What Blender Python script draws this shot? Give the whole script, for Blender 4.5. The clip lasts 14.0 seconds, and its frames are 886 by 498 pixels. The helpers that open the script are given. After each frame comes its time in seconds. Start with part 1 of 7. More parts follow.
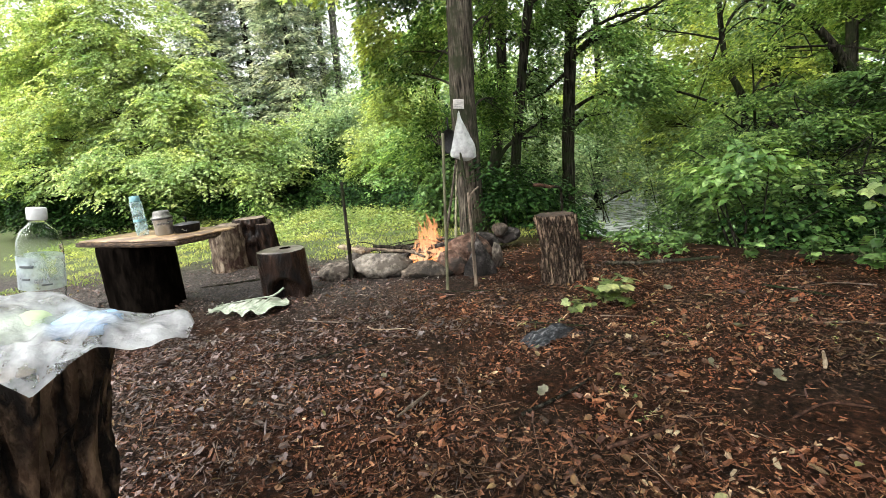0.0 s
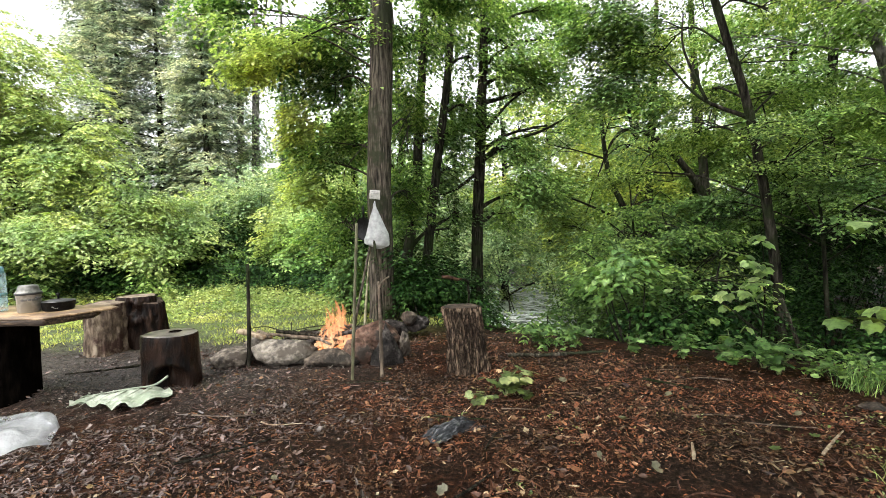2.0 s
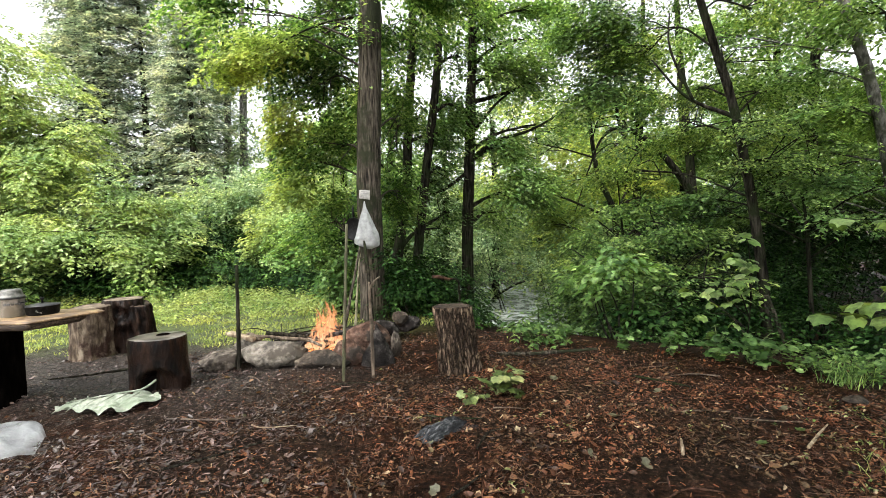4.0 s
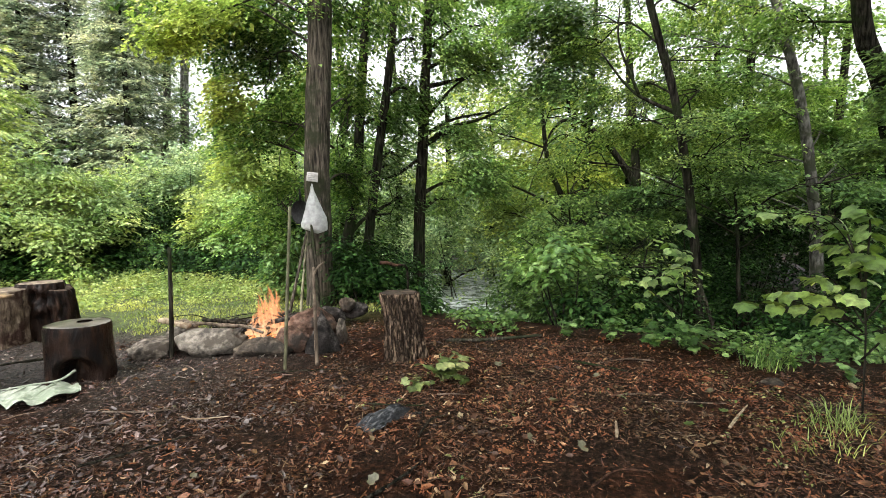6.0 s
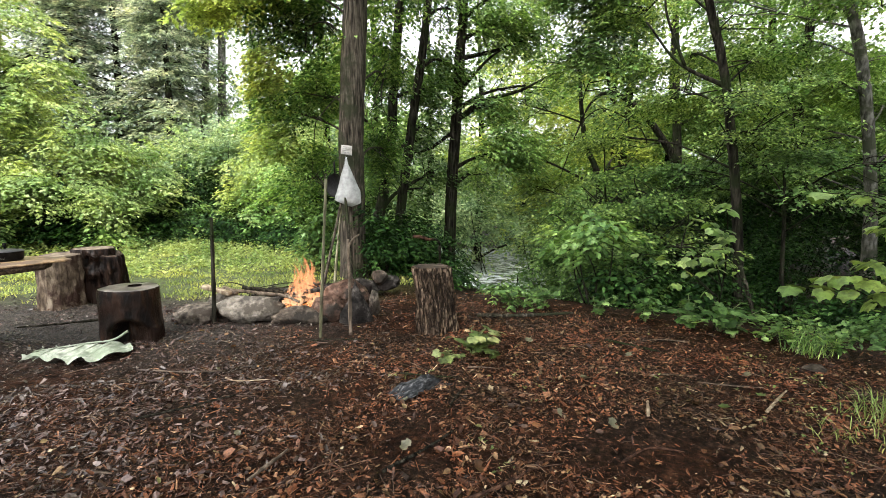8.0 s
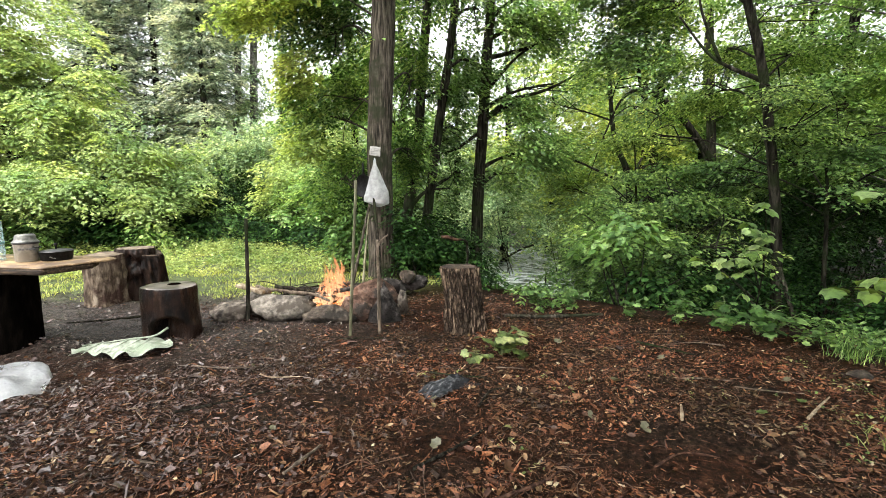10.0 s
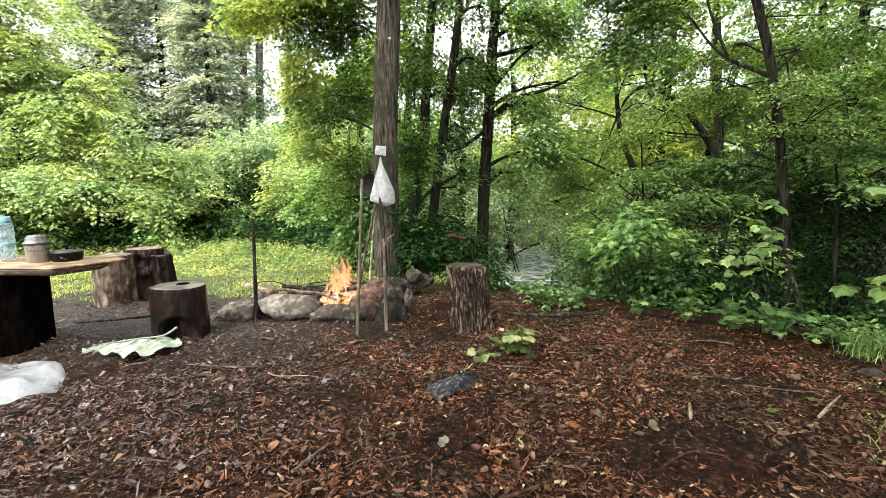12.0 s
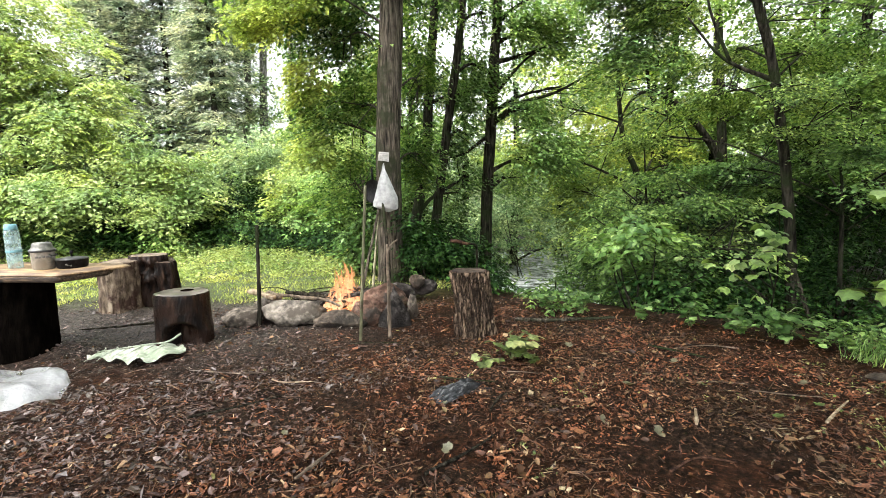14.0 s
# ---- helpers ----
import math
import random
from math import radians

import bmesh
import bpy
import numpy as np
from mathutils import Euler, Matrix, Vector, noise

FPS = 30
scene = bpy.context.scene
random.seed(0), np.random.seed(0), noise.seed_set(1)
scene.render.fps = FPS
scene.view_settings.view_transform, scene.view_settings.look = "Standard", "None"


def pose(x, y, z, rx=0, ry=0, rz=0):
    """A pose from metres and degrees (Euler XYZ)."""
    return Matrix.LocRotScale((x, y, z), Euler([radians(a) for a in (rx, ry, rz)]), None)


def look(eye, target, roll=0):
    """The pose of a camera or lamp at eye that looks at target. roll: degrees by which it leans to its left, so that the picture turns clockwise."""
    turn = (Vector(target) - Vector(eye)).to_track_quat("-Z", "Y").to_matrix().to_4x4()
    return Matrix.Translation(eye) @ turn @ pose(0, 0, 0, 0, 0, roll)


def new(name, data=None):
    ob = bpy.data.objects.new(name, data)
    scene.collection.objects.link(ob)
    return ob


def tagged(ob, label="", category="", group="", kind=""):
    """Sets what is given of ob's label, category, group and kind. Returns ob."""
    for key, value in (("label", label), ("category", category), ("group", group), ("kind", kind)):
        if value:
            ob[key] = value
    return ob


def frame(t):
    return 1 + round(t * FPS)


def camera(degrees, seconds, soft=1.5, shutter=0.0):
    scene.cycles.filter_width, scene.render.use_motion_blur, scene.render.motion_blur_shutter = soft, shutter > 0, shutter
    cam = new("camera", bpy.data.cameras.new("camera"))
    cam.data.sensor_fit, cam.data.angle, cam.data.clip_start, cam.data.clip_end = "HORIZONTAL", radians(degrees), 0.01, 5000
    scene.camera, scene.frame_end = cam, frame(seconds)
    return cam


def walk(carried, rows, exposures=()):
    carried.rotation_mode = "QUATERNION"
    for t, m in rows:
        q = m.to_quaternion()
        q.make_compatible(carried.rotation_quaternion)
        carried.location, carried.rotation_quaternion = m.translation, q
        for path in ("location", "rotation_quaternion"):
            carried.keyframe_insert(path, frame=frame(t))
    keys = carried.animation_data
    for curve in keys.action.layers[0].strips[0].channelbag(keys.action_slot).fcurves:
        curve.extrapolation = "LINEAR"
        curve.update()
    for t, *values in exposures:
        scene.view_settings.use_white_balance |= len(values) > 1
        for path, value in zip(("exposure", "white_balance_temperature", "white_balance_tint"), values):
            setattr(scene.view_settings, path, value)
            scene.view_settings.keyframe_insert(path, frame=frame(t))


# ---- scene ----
cam = camera(88.0, 14.0, soft=0.9)
PATH = [
    (0, (-0.0387, 0.0374, 1.0994), (-0.4532, 2.2486, 0.6208), -5.6),
    (0.5, (-0.0298, 0.0323, 1.1045), (-0.2852, 2.3086, 0.8965), -4.0),
    (1, (0.0019, 0.0221, 1.1178), (-0.1844, 2.3058, 0.9182), -4.0),
    (1.5, (0.0091, -0.0338, 1.1384), (0.0754, 2.2625, 1.0265), -3.7),
    (2, (-0.0049, -0.0285, 1.1473), (0.0314, 2.2695, 1.0593), -1.6),
    (2.5, (-0.0077, -0.0195, 1.1442), (0.0046, 2.2773, 1.0251), -1.5),
    (3, (-0.0088, -0.0245, 1.1472), (0.0345, 2.2721, 1.0305), -1.7),
    (3.2, (-0.0069, -0.0305, 1.1463), (0.0593, 2.2665, 1.0505), -2.0),
    (5.3, (-0.0038, -0.0153, 1.1701), (0.1037, 2.2803, 1.0780), -1.6),
    (5.5, (0.0063, -0.0065, 1.1611), (0.1414, 2.2882, 1.0853), -1.2),
    (6, (0.0437, 0.0138, 1.1441), (0.3561, 2.2865, 0.9787), -0.7),
    (6.5, (0.0237, 0.0130, 1.1370), (0.2483, 2.2881, 0.8847), -0.6),
    (7, (0.0217, 0.0150, 1.1380), (0.1738, 2.2958, 0.8830), 0.2),
    (7.5, (0.0137, 0.0101, 1.1370), (0.1499, 2.2883, 0.8519), -0.3),
    (8, (0.0167, 0.0101, 1.1390), (0.1804, 2.2863, 0.8520), 0.2),
    (8.5, (0.0116, 0.0032, 1.1400), (0.1432, 2.2812, 0.8515), 0.6),
    (9, (0.0005, 0.0004, 1.1430), (0.0953, 2.2818, 0.8669), -0.2),
    (9.2, (0.0005, -0.0036, 1.1440), (0.0619, 2.2780, 0.8609), -0.0),
    (11.5, (-0.0076, -0.0045, 1.1450), (0.0091, 2.2769, 0.8535), -0.3),
    (12, (-0.0056, -0.0055, 1.1450), (-0.0004, 2.2756, 0.8512), -0.5),
    (12.5, (-0.0036, -0.0076, 1.1451), (0.0096, 2.2741, 0.8559), -0.5),
    (13, (-0.0045, -0.0056, 1.1410), (-0.0053, 2.2785, 0.8714), -1.0),
    (13.5, (-0.0046, -0.0076, 1.1440), (-0.0099, 2.2760, 0.8697), -1.0),
    (14, (-0.0046, -0.0056, 1.1440), (-0.0156, 2.2789, 0.8777), -0.8),
]
walk(cam, [(t, look(eye, target, roll)) for t, eye, target, roll in PATH], exposures=[(0, 2.21), (3.2, 2.10), (5.5, 2.06), (9, 2.15), (11.5, 2.45), (14, 2.43)])

# ---- world, sun and exposure: an overcast sky ----
world = bpy.data.worlds.new("overcast_sky")
scene.world = world
world.use_nodes = True
wn, wl = world.node_tree.nodes, world.node_tree.links
sky = wn.new("ShaderNodeTexSky")
sky.sky_type, sky.sun_disc = "NISHITA", False
sky.sun_elevation, sky.sun_rotation = radians(58), radians(-140)
sky.air_density, sky.dust_density = 1.0, 4.0
grey = wn.new("ShaderNodeHueSaturation")
grey.inputs["Saturation"].default_value = 0.12
wl.new(sky.outputs[0], grey.inputs["Color"])
wl.new(grey.outputs[0], wn["Background"].inputs["Color"])
wn["Background"].inputs["Strength"].default_value = 0.15
sun = new("sun", bpy.data.lights.new("sun", "SUN"))
sun.data.energy, sun.data.angle, sun.data.color = 0.5, radians(25), (1.0, 0.96, 0.9)
sun.matrix_world = look((-6, -6, 14), (0, 3, 0))


# ---- materials ----
def shader(name):
    m = bpy.data.materials.new(name)
    m.use_nodes = True
    return m, m.node_tree.nodes, m.node_tree.links, m.node_tree.nodes["Principled BSDF"]


def ramp(nodes, stops):
    r = nodes.new("ShaderNodeValToRGB")
    while len(r.color_ramp.elements) < len(stops):
        r.color_ramp.elements.new(0.5)
    for e, (at, col) in zip(r.color_ramp.elements, stops):
        e.position, e.color = at, (*col, 1)
    return r


def noise_node(nodes, links, scale, stretch=(1, 1, 1), detail=6, coords="Object", rough=0.6):
    tc, mp, nz = nodes.new("ShaderNodeTexCoord"), nodes.new("ShaderNodeMapping"), nodes.new("ShaderNodeTexNoise")
    mp.inputs["Scale"].default_value = stretch
    nz.inputs["Scale"].default_value, nz.inputs["Detail"].default_value = scale, detail
    nz.inputs["Roughness"].default_value = rough
    links.new(tc.outputs[coords], mp.inputs[0])
    links.new(mp.outputs[0], nz.inputs["Vector"])
    return nz


def mixed(nodes, links, a, b, fac, mode="MIX"):
    mx = nodes.new("ShaderNodeMix")
    mx.data_type, mx.blend_type = "RGBA", mode
    for v, n in ((fac, 0), (a, 6), (b, 7)):
        if isinstance(v, (int, float)):
            mx.inputs[n].default_value = v
        elif isinstance(v, tuple):
            mx.inputs[n].default_value = (*v, 1)
        else:
            links.new(v, mx.inputs[n])
    return mx.outputs[2]


def rough_stuff(name, dark, mid, light, scale=20, stretch=(1, 1, 1), rough=0.8, bump=0.4, depth=0.01, stain=None, stain_scale=3, metal=0.0, gloss=0.25):
    """Bark, stone, soil, wood: fine grain, larger stains and relief."""
    m, n, l, b = shader(name)
    fine = noise_node(n, l, scale, stretch, 8)
    r = ramp(n, ((0.38, dark), (0.5, mid), (0.64, light)))
    l.new(fine.outputs[0], r.inputs[0])
    col = r.outputs[0]
    if stain:
        big = noise_node(n, l, stain_scale, (1, 1, 1), 4)
        rr = ramp(n, ((0.5, (0, 0, 0)), (0.6, (1, 1, 1))))
        l.new(big.outputs[0], rr.inputs[0])
        col = mixed(n, l, col, stain, rr.outputs[0])
    l.new(col, b.inputs["Base Color"])
    b.inputs["Roughness"].default_value, b.inputs["Metallic"].default_value = rough, metal
    b.inputs["Specular IOR Level"].default_value = gloss
    bp = n.new("ShaderNodeBump")
    bp.inputs["Strength"].default_value, bp.inputs["Distance"].default_value = bump, depth
    l.new(fine.outputs[0], bp.inputs["Height"])
    l.new(bp.outputs[0], b.inputs["Normal"])
    return m


def by_piece(name, stops, rough=0.6, see_through=0.0, glow_col=None, bump_scale=60, gloss=0.4, bump=0.3, patch=0.0):
    """Many small pieces in one mesh, each with its own tint: leaves, chips, blades."""
    m, n, l, b = shader(name)
    geo = n.new("ShaderNodeNewGeometry")
    r = ramp(n, stops)
    l.new(geo.outputs["Random Per Island"], r.inputs[0])
    nz = noise_node(n, l, bump_scale, detail=4)
    r2 = ramp(n, ((0.38, (0.6, 0.6, 0.6)), (0.62, (1.3, 1.3, 1.3))))
    l.new(nz.outputs[0], r2.inputs[0])
    col = mixed(n, l, r.outputs[0], r2.outputs[0], 1.0, "MULTIPLY")
    if patch:
        wide = noise_node(n, l, patch, detail=3)
        r3 = ramp(n, ((0.36, (0.55, 0.66, 0.62)), (0.5, (1.0, 1.0, 1.0)), (0.64, (1.42, 1.26, 1.2))))
        l.new(wide.outputs[0], r3.inputs[0])
        col = mixed(n, l, col, r3.outputs[0], 1.0, "MULTIPLY")
    l.new(col, b.inputs["Base Color"])
    b.inputs["Roughness"].default_value, b.inputs["Specular IOR Level"].default_value = rough, gloss
    bp = n.new("ShaderNodeBump")
    bp.inputs["Strength"].default_value, bp.inputs["Distance"].default_value = bump, 0.004
    l.new(nz.outputs[0], bp.inputs["Height"])
    l.new(bp.outputs[0], b.inputs["Normal"])
    if see_through:
        tr, mx = n.new("ShaderNodeBsdfTranslucent"), n.new("ShaderNodeMixShader")
        l.new(mixed(n, l, col, glow_col or (1.0, 1.15, 0.35), 1.0, "MULTIPLY"), tr.inputs[0])
        mx.inputs[0].default_value = see_through
        l.new(b.outputs[0], mx.inputs[1])
        l.new(tr.outputs[0], mx.inputs[2])
        l.new(mx.outputs[0], n["Material Output"].inputs[0])
    return m


def leaf_mat(name, a, b, c, see=0.42, rough=0.38, patch=1.3, gloss=0.4):
    dark, pale = tuple(v * 0.62 for v in a), tuple(min(0.8, v * 1.22) for v in c)
    return by_piece(name, ((0.0, dark), (0.3, a), (0.55, b), (0.82, c), (1.0, pale)), rough, see, (1.31, 1.24, 0.67), 25, gloss, patch=patch)


M = {
    "leaf_yellow": leaf_mat("leaf_yellow", (0.275, 0.38, 0.135), (0.355, 0.465, 0.185), (0.45, 0.555, 0.255), 0.44, 0.42, gloss=0.25),
    # raised colour and translucency put the glow of backlight into these leaves
    "leaf_backlit": leaf_mat("leaf_backlit", (0.25, 0.34, 0.105), (0.34, 0.44, 0.15), (0.45, 0.55, 0.23), 0.6, 0.4, gloss=0.35),
    "leaf_bright": leaf_mat("leaf_bright", (0.14, 0.265, 0.07), (0.228, 0.38, 0.113), (0.345, 0.5, 0.186), 0.42, gloss=0.45),
    "leaf_mid": leaf_mat("leaf_mid", (0.075, 0.155, 0.040), (0.128, 0.235, 0.066), (0.205, 0.325, 0.112), 0.42, 0.4, gloss=0.4),
    "leaf_beech": leaf_mat("leaf_beech", (0.075, 0.150, 0.036), (0.175, 0.290, 0.078), (0.335, 0.455, 0.160), 0.46, 0.4, gloss=0.4),
    "leaf_maple": leaf_mat("leaf_maple", (0.070, 0.165, 0.038), (0.158, 0.295, 0.078), (0.31, 0.445, 0.155), 0.46, 0.4, gloss=0.4),
    # near-black green: the shade under foliage is put into the leaf colour
    "leaf_dark_shade": leaf_mat("leaf_dark_shade", (0.010, 0.031, 0.008), (0.021, 0.056, 0.013), (0.046, 0.10, 0.025), 0.22, 0.5, gloss=0.08),
    # greyed and paled green: haze over the farther foliage put into the leaf colour
    "leaf_hazed": leaf_mat("leaf_hazed", (0.19, 0.295, 0.155), (0.27, 0.385, 0.215), (0.38, 0.49, 0.30), 0.44, 0.42, gloss=0.25),
    # conifers stand far off: the haze before them is mixed into this colour
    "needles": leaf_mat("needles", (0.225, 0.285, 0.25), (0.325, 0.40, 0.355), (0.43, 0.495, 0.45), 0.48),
    "sapling_leaf": leaf_mat("sapling_leaf", (0.16, 0.25, 0.06), (0.26, 0.375, 0.10), (0.37, 0.475, 0.18), 0.46, 0.32, gloss=0.55),
    "wilted_leaf": leaf_mat("wilted_leaf", (0.09, 0.13, 0.035), (0.16, 0.22, 0.065), (0.27, 0.31, 0.13), 0.3),
    "weed": leaf_mat("weed", (0.26, 0.34, 0.115), (0.295, 0.38, 0.14), (0.33, 0.41, 0.165), 0.4, 0.75, gloss=0.1),
    "grass": leaf_mat("grass", (0.30, 0.355, 0.115), (0.335, 0.39, 0.14), (0.37, 0.425, 0.17), 0.42, 0.75, gloss=0.1),
    "chips": by_piece("chips", ((0.0, (0.0137, 0.0055, 0.0025)), (0.3, (0.0525, 0.0188, 0.0075)), (0.58, (0.1134, 0.0414, 0.0164)), (0.85, (0.1764, 0.0748, 0.0328)), (0.97, (0.2415, 0.1496, 0.0804)), (1.0, (0.3990, 0.3192, 0.1968))), 0.5, bump_scale=90, gloss=0.3, patch=1.6),
    "chips_grey": by_piece("chips_grey", ((0.0, (0.024, 0.0135, 0.0105)), (0.4, (0.058, 0.0335, 0.027)), (0.72, (0.100, 0.064, 0.053)), (0.97, (0.145, 0.107, 0.093)), (1.0, (0.25, 0.215, 0.19))), 0.4, bump_scale=90, gloss=0.5, patch=1.6),
    "scraps": by_piece("scraps", ((0.0, (0.07, 0.045, 0.024)), (0.5, (0.145, 0.100, 0.055)), (0.85, (0.24, 0.185, 0.115)), (1.0, (0.36, 0.31, 0.21))), 0.6, bump_scale=60, gloss=0.2),
    "crumbs": by_piece("crumbs", ((0.0, (0.010, 0.007, 0.005)), (0.5, (0.030, 0.022, 0.017)), (0.85, (0.075, 0.060, 0.048)), (0.96, (0.15, 0.125, 0.10)), (1.0, (0.32, 0.29, 0.25))), 0.45, bump_scale=90, gloss=0.5),
    "fibres": by_piece("fibres", ((0.0, (0.0336, 0.0129, 0.0056)), (0.5, (0.0893, 0.0339, 0.0139)), (0.85, (0.1575, 0.0698, 0.0312)), (1.0, (0.2625, 0.1646, 0.0861))), 0.55, bump_scale=90, gloss=0.3, patch=1.6),
    "litter": by_piece("litter", ((0.0, (0.035, 0.015, 0.0066)), (0.5, (0.09, 0.040, 0.0148)), (0.8, (0.15, 0.085, 0.0328)), (0.95, (0.22, 0.16, 0.0738)), (1.0, (0.20, 0.21, 0.0738))), 0.5, 0.15, (1.1, 0.9, 0.4100), 40),
    "twigs": by_piece("twigs", ((0.0, (0.034, 0.020, 0.012)), (0.6, (0.082, 0.050, 0.031)), (1.0, (0.190, 0.132, 0.087))), 0.7, bump_scale=50),
    "bark_grey": rough_stuff("bark_grey", (0.011, 0.009, 0.007), (0.060, 0.050, 0.038), (0.150, 0.128, 0.102), 46, (1, 1, 0.09), 0.9, 1.0, 0.05, (0.03, 0.034, 0.018), 2.2, gloss=0.15),
    "bark_pale_grey": rough_stuff("bark_pale_grey", (0.05, 0.048, 0.042), (0.13, 0.125, 0.11), (0.24, 0.23, 0.21), 22, (1, 1, 0.3), 0.9, 0.8, 0.03, (0.07, 0.075, 0.05), 3, gloss=0.1),
    "bark_dark": rough_stuff("bark_dark", (0.006, 0.0055, 0.0045), (0.022, 0.020, 0.015), (0.058, 0.052, 0.040), 28, (1, 1, 0.14), 0.9, 1.0, 0.04, (0.022, 0.028, 0.013), 2.5, gloss=0.03),
    "bark_wet": rough_stuff("bark_wet", (0.0015, 0.001, 0.0008), (0.007, 0.0036, 0.0024), (0.034, 0.018, 0.011), 18, (1, 1, 0.3), 0.45, 1.0, 0.03, (0.014, 0.007, 0.0045), 7, gloss=0.14),
    "bark_pale": rough_stuff("bark_pale", (0.03, 0.02, 0.013), (0.095, 0.070, 0.048), (0.21, 0.17, 0.125), 16, (1, 1, 0.4), 0.85, 1.0, 0.03, (0.03, 0.015, 0.010), 5, gloss=0.2),
    # near-black: the shadow beneath the table's board is put into this bark
    "bark_black_shade": rough_stuff("bark_black_shade", (0.0015, 0.0012, 0.001), (0.0034, 0.0027, 0.0022), (0.008, 0.0062, 0.005), 20, (1, 1, 0.3), 0.95, 0.8, 0.02, gloss=0.0),
    "cut_wood": rough_stuff("cut_wood", (0.07, 0.05, 0.033), (0.15, 0.115, 0.08), (0.26, 0.21, 0.155), 14, (1, 1, 1), 0.6, 0.4, 0.006, (0.045, 0.03, 0.022), 8),
    "cut_dark": rough_stuff("cut_dark", (0.02, 0.013, 0.009), (0.055, 0.037, 0.026), (0.12, 0.088, 0.064), 16, (1, 1, 1), 0.8, 0.8, 0.01, (0.02, 0.013, 0.01), 8),
    # wet sawn face, its base colour raised for the sky mirrored in it
    "cut_wet_sheen": rough_stuff("cut_wet_sheen", (0.07, 0.058, 0.05), (0.15, 0.128, 0.112), (0.25, 0.222, 0.198), 16, (1, 1, 1), 0.3, 0.3, 0.004, (0.05, 0.04, 0.034), 8, gloss=0.6),
    "board": rough_stuff("board", (0.10, 0.062, 0.03), (0.24, 0.155, 0.078), (0.40, 0.285, 0.16), 9, (0.4, 4, 4), 0.45, 0.3, 0.004, (0.11, 0.07, 0.04), 5, gloss=0.4),
    "board_edge": rough_stuff("board_edge", (0.014, 0.009, 0.006), (0.042, 0.027, 0.016), (0.11, 0.072, 0.042), 14, (0.4, 4, 4), 0.7, 0.4, 0.006),
    "stone": rough_stuff("stone", (0.06, 0.052, 0.044), (0.18, 0.157, 0.128), (0.33, 0.295, 0.25), 11, (1, 1, 1), 0.85, 1.0, 0.04, (0.065, 0.054, 0.042), 5),
    "stone_wedge": rough_stuff("stone_wedge", (0.02, 0.015, 0.011), (0.065, 0.050, 0.037), (0.15, 0.12, 0.092), 12, (1, 1, 1), 0.85, 1.0, 0.04, (0.02, 0.016, 0.012), 5),
    "stone_brown": rough_stuff("stone_brown", (0.036, 0.03, 0.024), (0.125, 0.104, 0.083), (0.26, 0.225, 0.187), 12, (1, 1, 1), 0.85, 1.0, 0.04, (0.042, 0.033, 0.025), 5),
    "pale_leaf": leaf_mat("pale_leaf", (0.14, 0.13, 0.08), (0.22, 0.205, 0.13), (0.33, 0.32, 0.22), 0.25),
    "stone_dark": rough_stuff("stone_dark", (0.006, 0.0055, 0.005), (0.022, 0.019, 0.017), (0.115, 0.104, 0.094), 11, (1, 1, 1), 0.9, 1.0, 0.04, (0.012, 0.010, 0.009), 5, gloss=0.12),
    "stone_red": rough_stuff("stone_red", (0.035, 0.02, 0.014), (0.095, 0.056, 0.040), (0.20, 0.13, 0.10), 11, (1, 1, 1), 0.9, 1.0, 0.04, (0.03, 0.024, 0.02), 5, gloss=0.12),
    "bark_rust": rough_stuff("bark_rust", (0.014, 0.007, 0.005), (0.055, 0.028, 0.018), (0.13, 0.070, 0.045), 24, (1, 1, 0.4), 0.85, 0.8, 0.02, gloss=0.12),
    "pole_green": rough_stuff("pole_green", (0.04, 0.04, 0.02), (0.10, 0.098, 0.055), (0.19, 0.18, 0.115), 30, (1, 1, 0.15), 0.65, 0.5, 0.005, (0.05, 0.04, 0.025), 6),
    "pole_tan": rough_stuff("pole_tan", (0.045, 0.034, 0.024), (0.12, 0.092, 0.066), (0.22, 0.175, 0.13), 30, (1, 1, 0.15), 0.75, 0.6, 0.006, (0.05, 0.036, 0.025), 8),
    "fresh_wood": rough_stuff("fresh_wood", (0.14, 0.105, 0.065), (0.27, 0.215, 0.145), (0.39, 0.325, 0.235), 22, (1, 1, 0.2), 0.65, 0.5, 0.006, (0.16, 0.11, 0.07), 9),
    "charred": rough_stuff("charred", (0.006, 0.005, 0.005), (0.02, 0.017, 0.015), (0.09, 0.075, 0.065), 22, (1, 1, 1), 0.85, 0.8, 0.01),
    "ash": rough_stuff("ash", (0.05, 0.045, 0.04), (0.16, 0.15, 0.14), (0.32, 0.31, 0.29), 25, (1, 1, 1), 0.95, 0.7, 0.02),
    "steel": rough_stuff("steel", (0.26, 0.25, 0.22), (0.34, 0.325, 0.29), (0.42, 0.40, 0.365), 30, (1, 1, 1), 0.45, 0.1, 0.001, (0.26, 0.245, 0.215), 8, 0.45),
    "lid_steel": rough_stuff("lid_steel", (0.09, 0.09, 0.08), (0.14, 0.138, 0.125), (0.2, 0.195, 0.175), 30, (1, 1, 1), 0.45, 0.1, 0.001, metal=0.4),
    "black_enamel": rough_stuff("black_enamel", (0.004, 0.004, 0.004), (0.007, 0.007, 0.007), (0.015, 0.015, 0.015), 40, (1, 1, 1), 0.5, 0.15, 0.001, gloss=0.08),
    "grey_cloth": rough_stuff("grey_cloth", (0.008, 0.009, 0.010), (0.026, 0.028, 0.031), (0.11, 0.11, 0.112), 24, (1, 3, 1), 0.85, 0.8, 0.008, (0.010, 0.010, 0.011), 9),
    "burdock": rough_stuff("burdock", (0.19, 0.22, 0.165), (0.29, 0.32, 0.255), (0.40, 0.425, 0.355), 16, (1, 1, 1), 0.6, 0.6, 0.012, (0.2, 0.24, 0.17), 9),
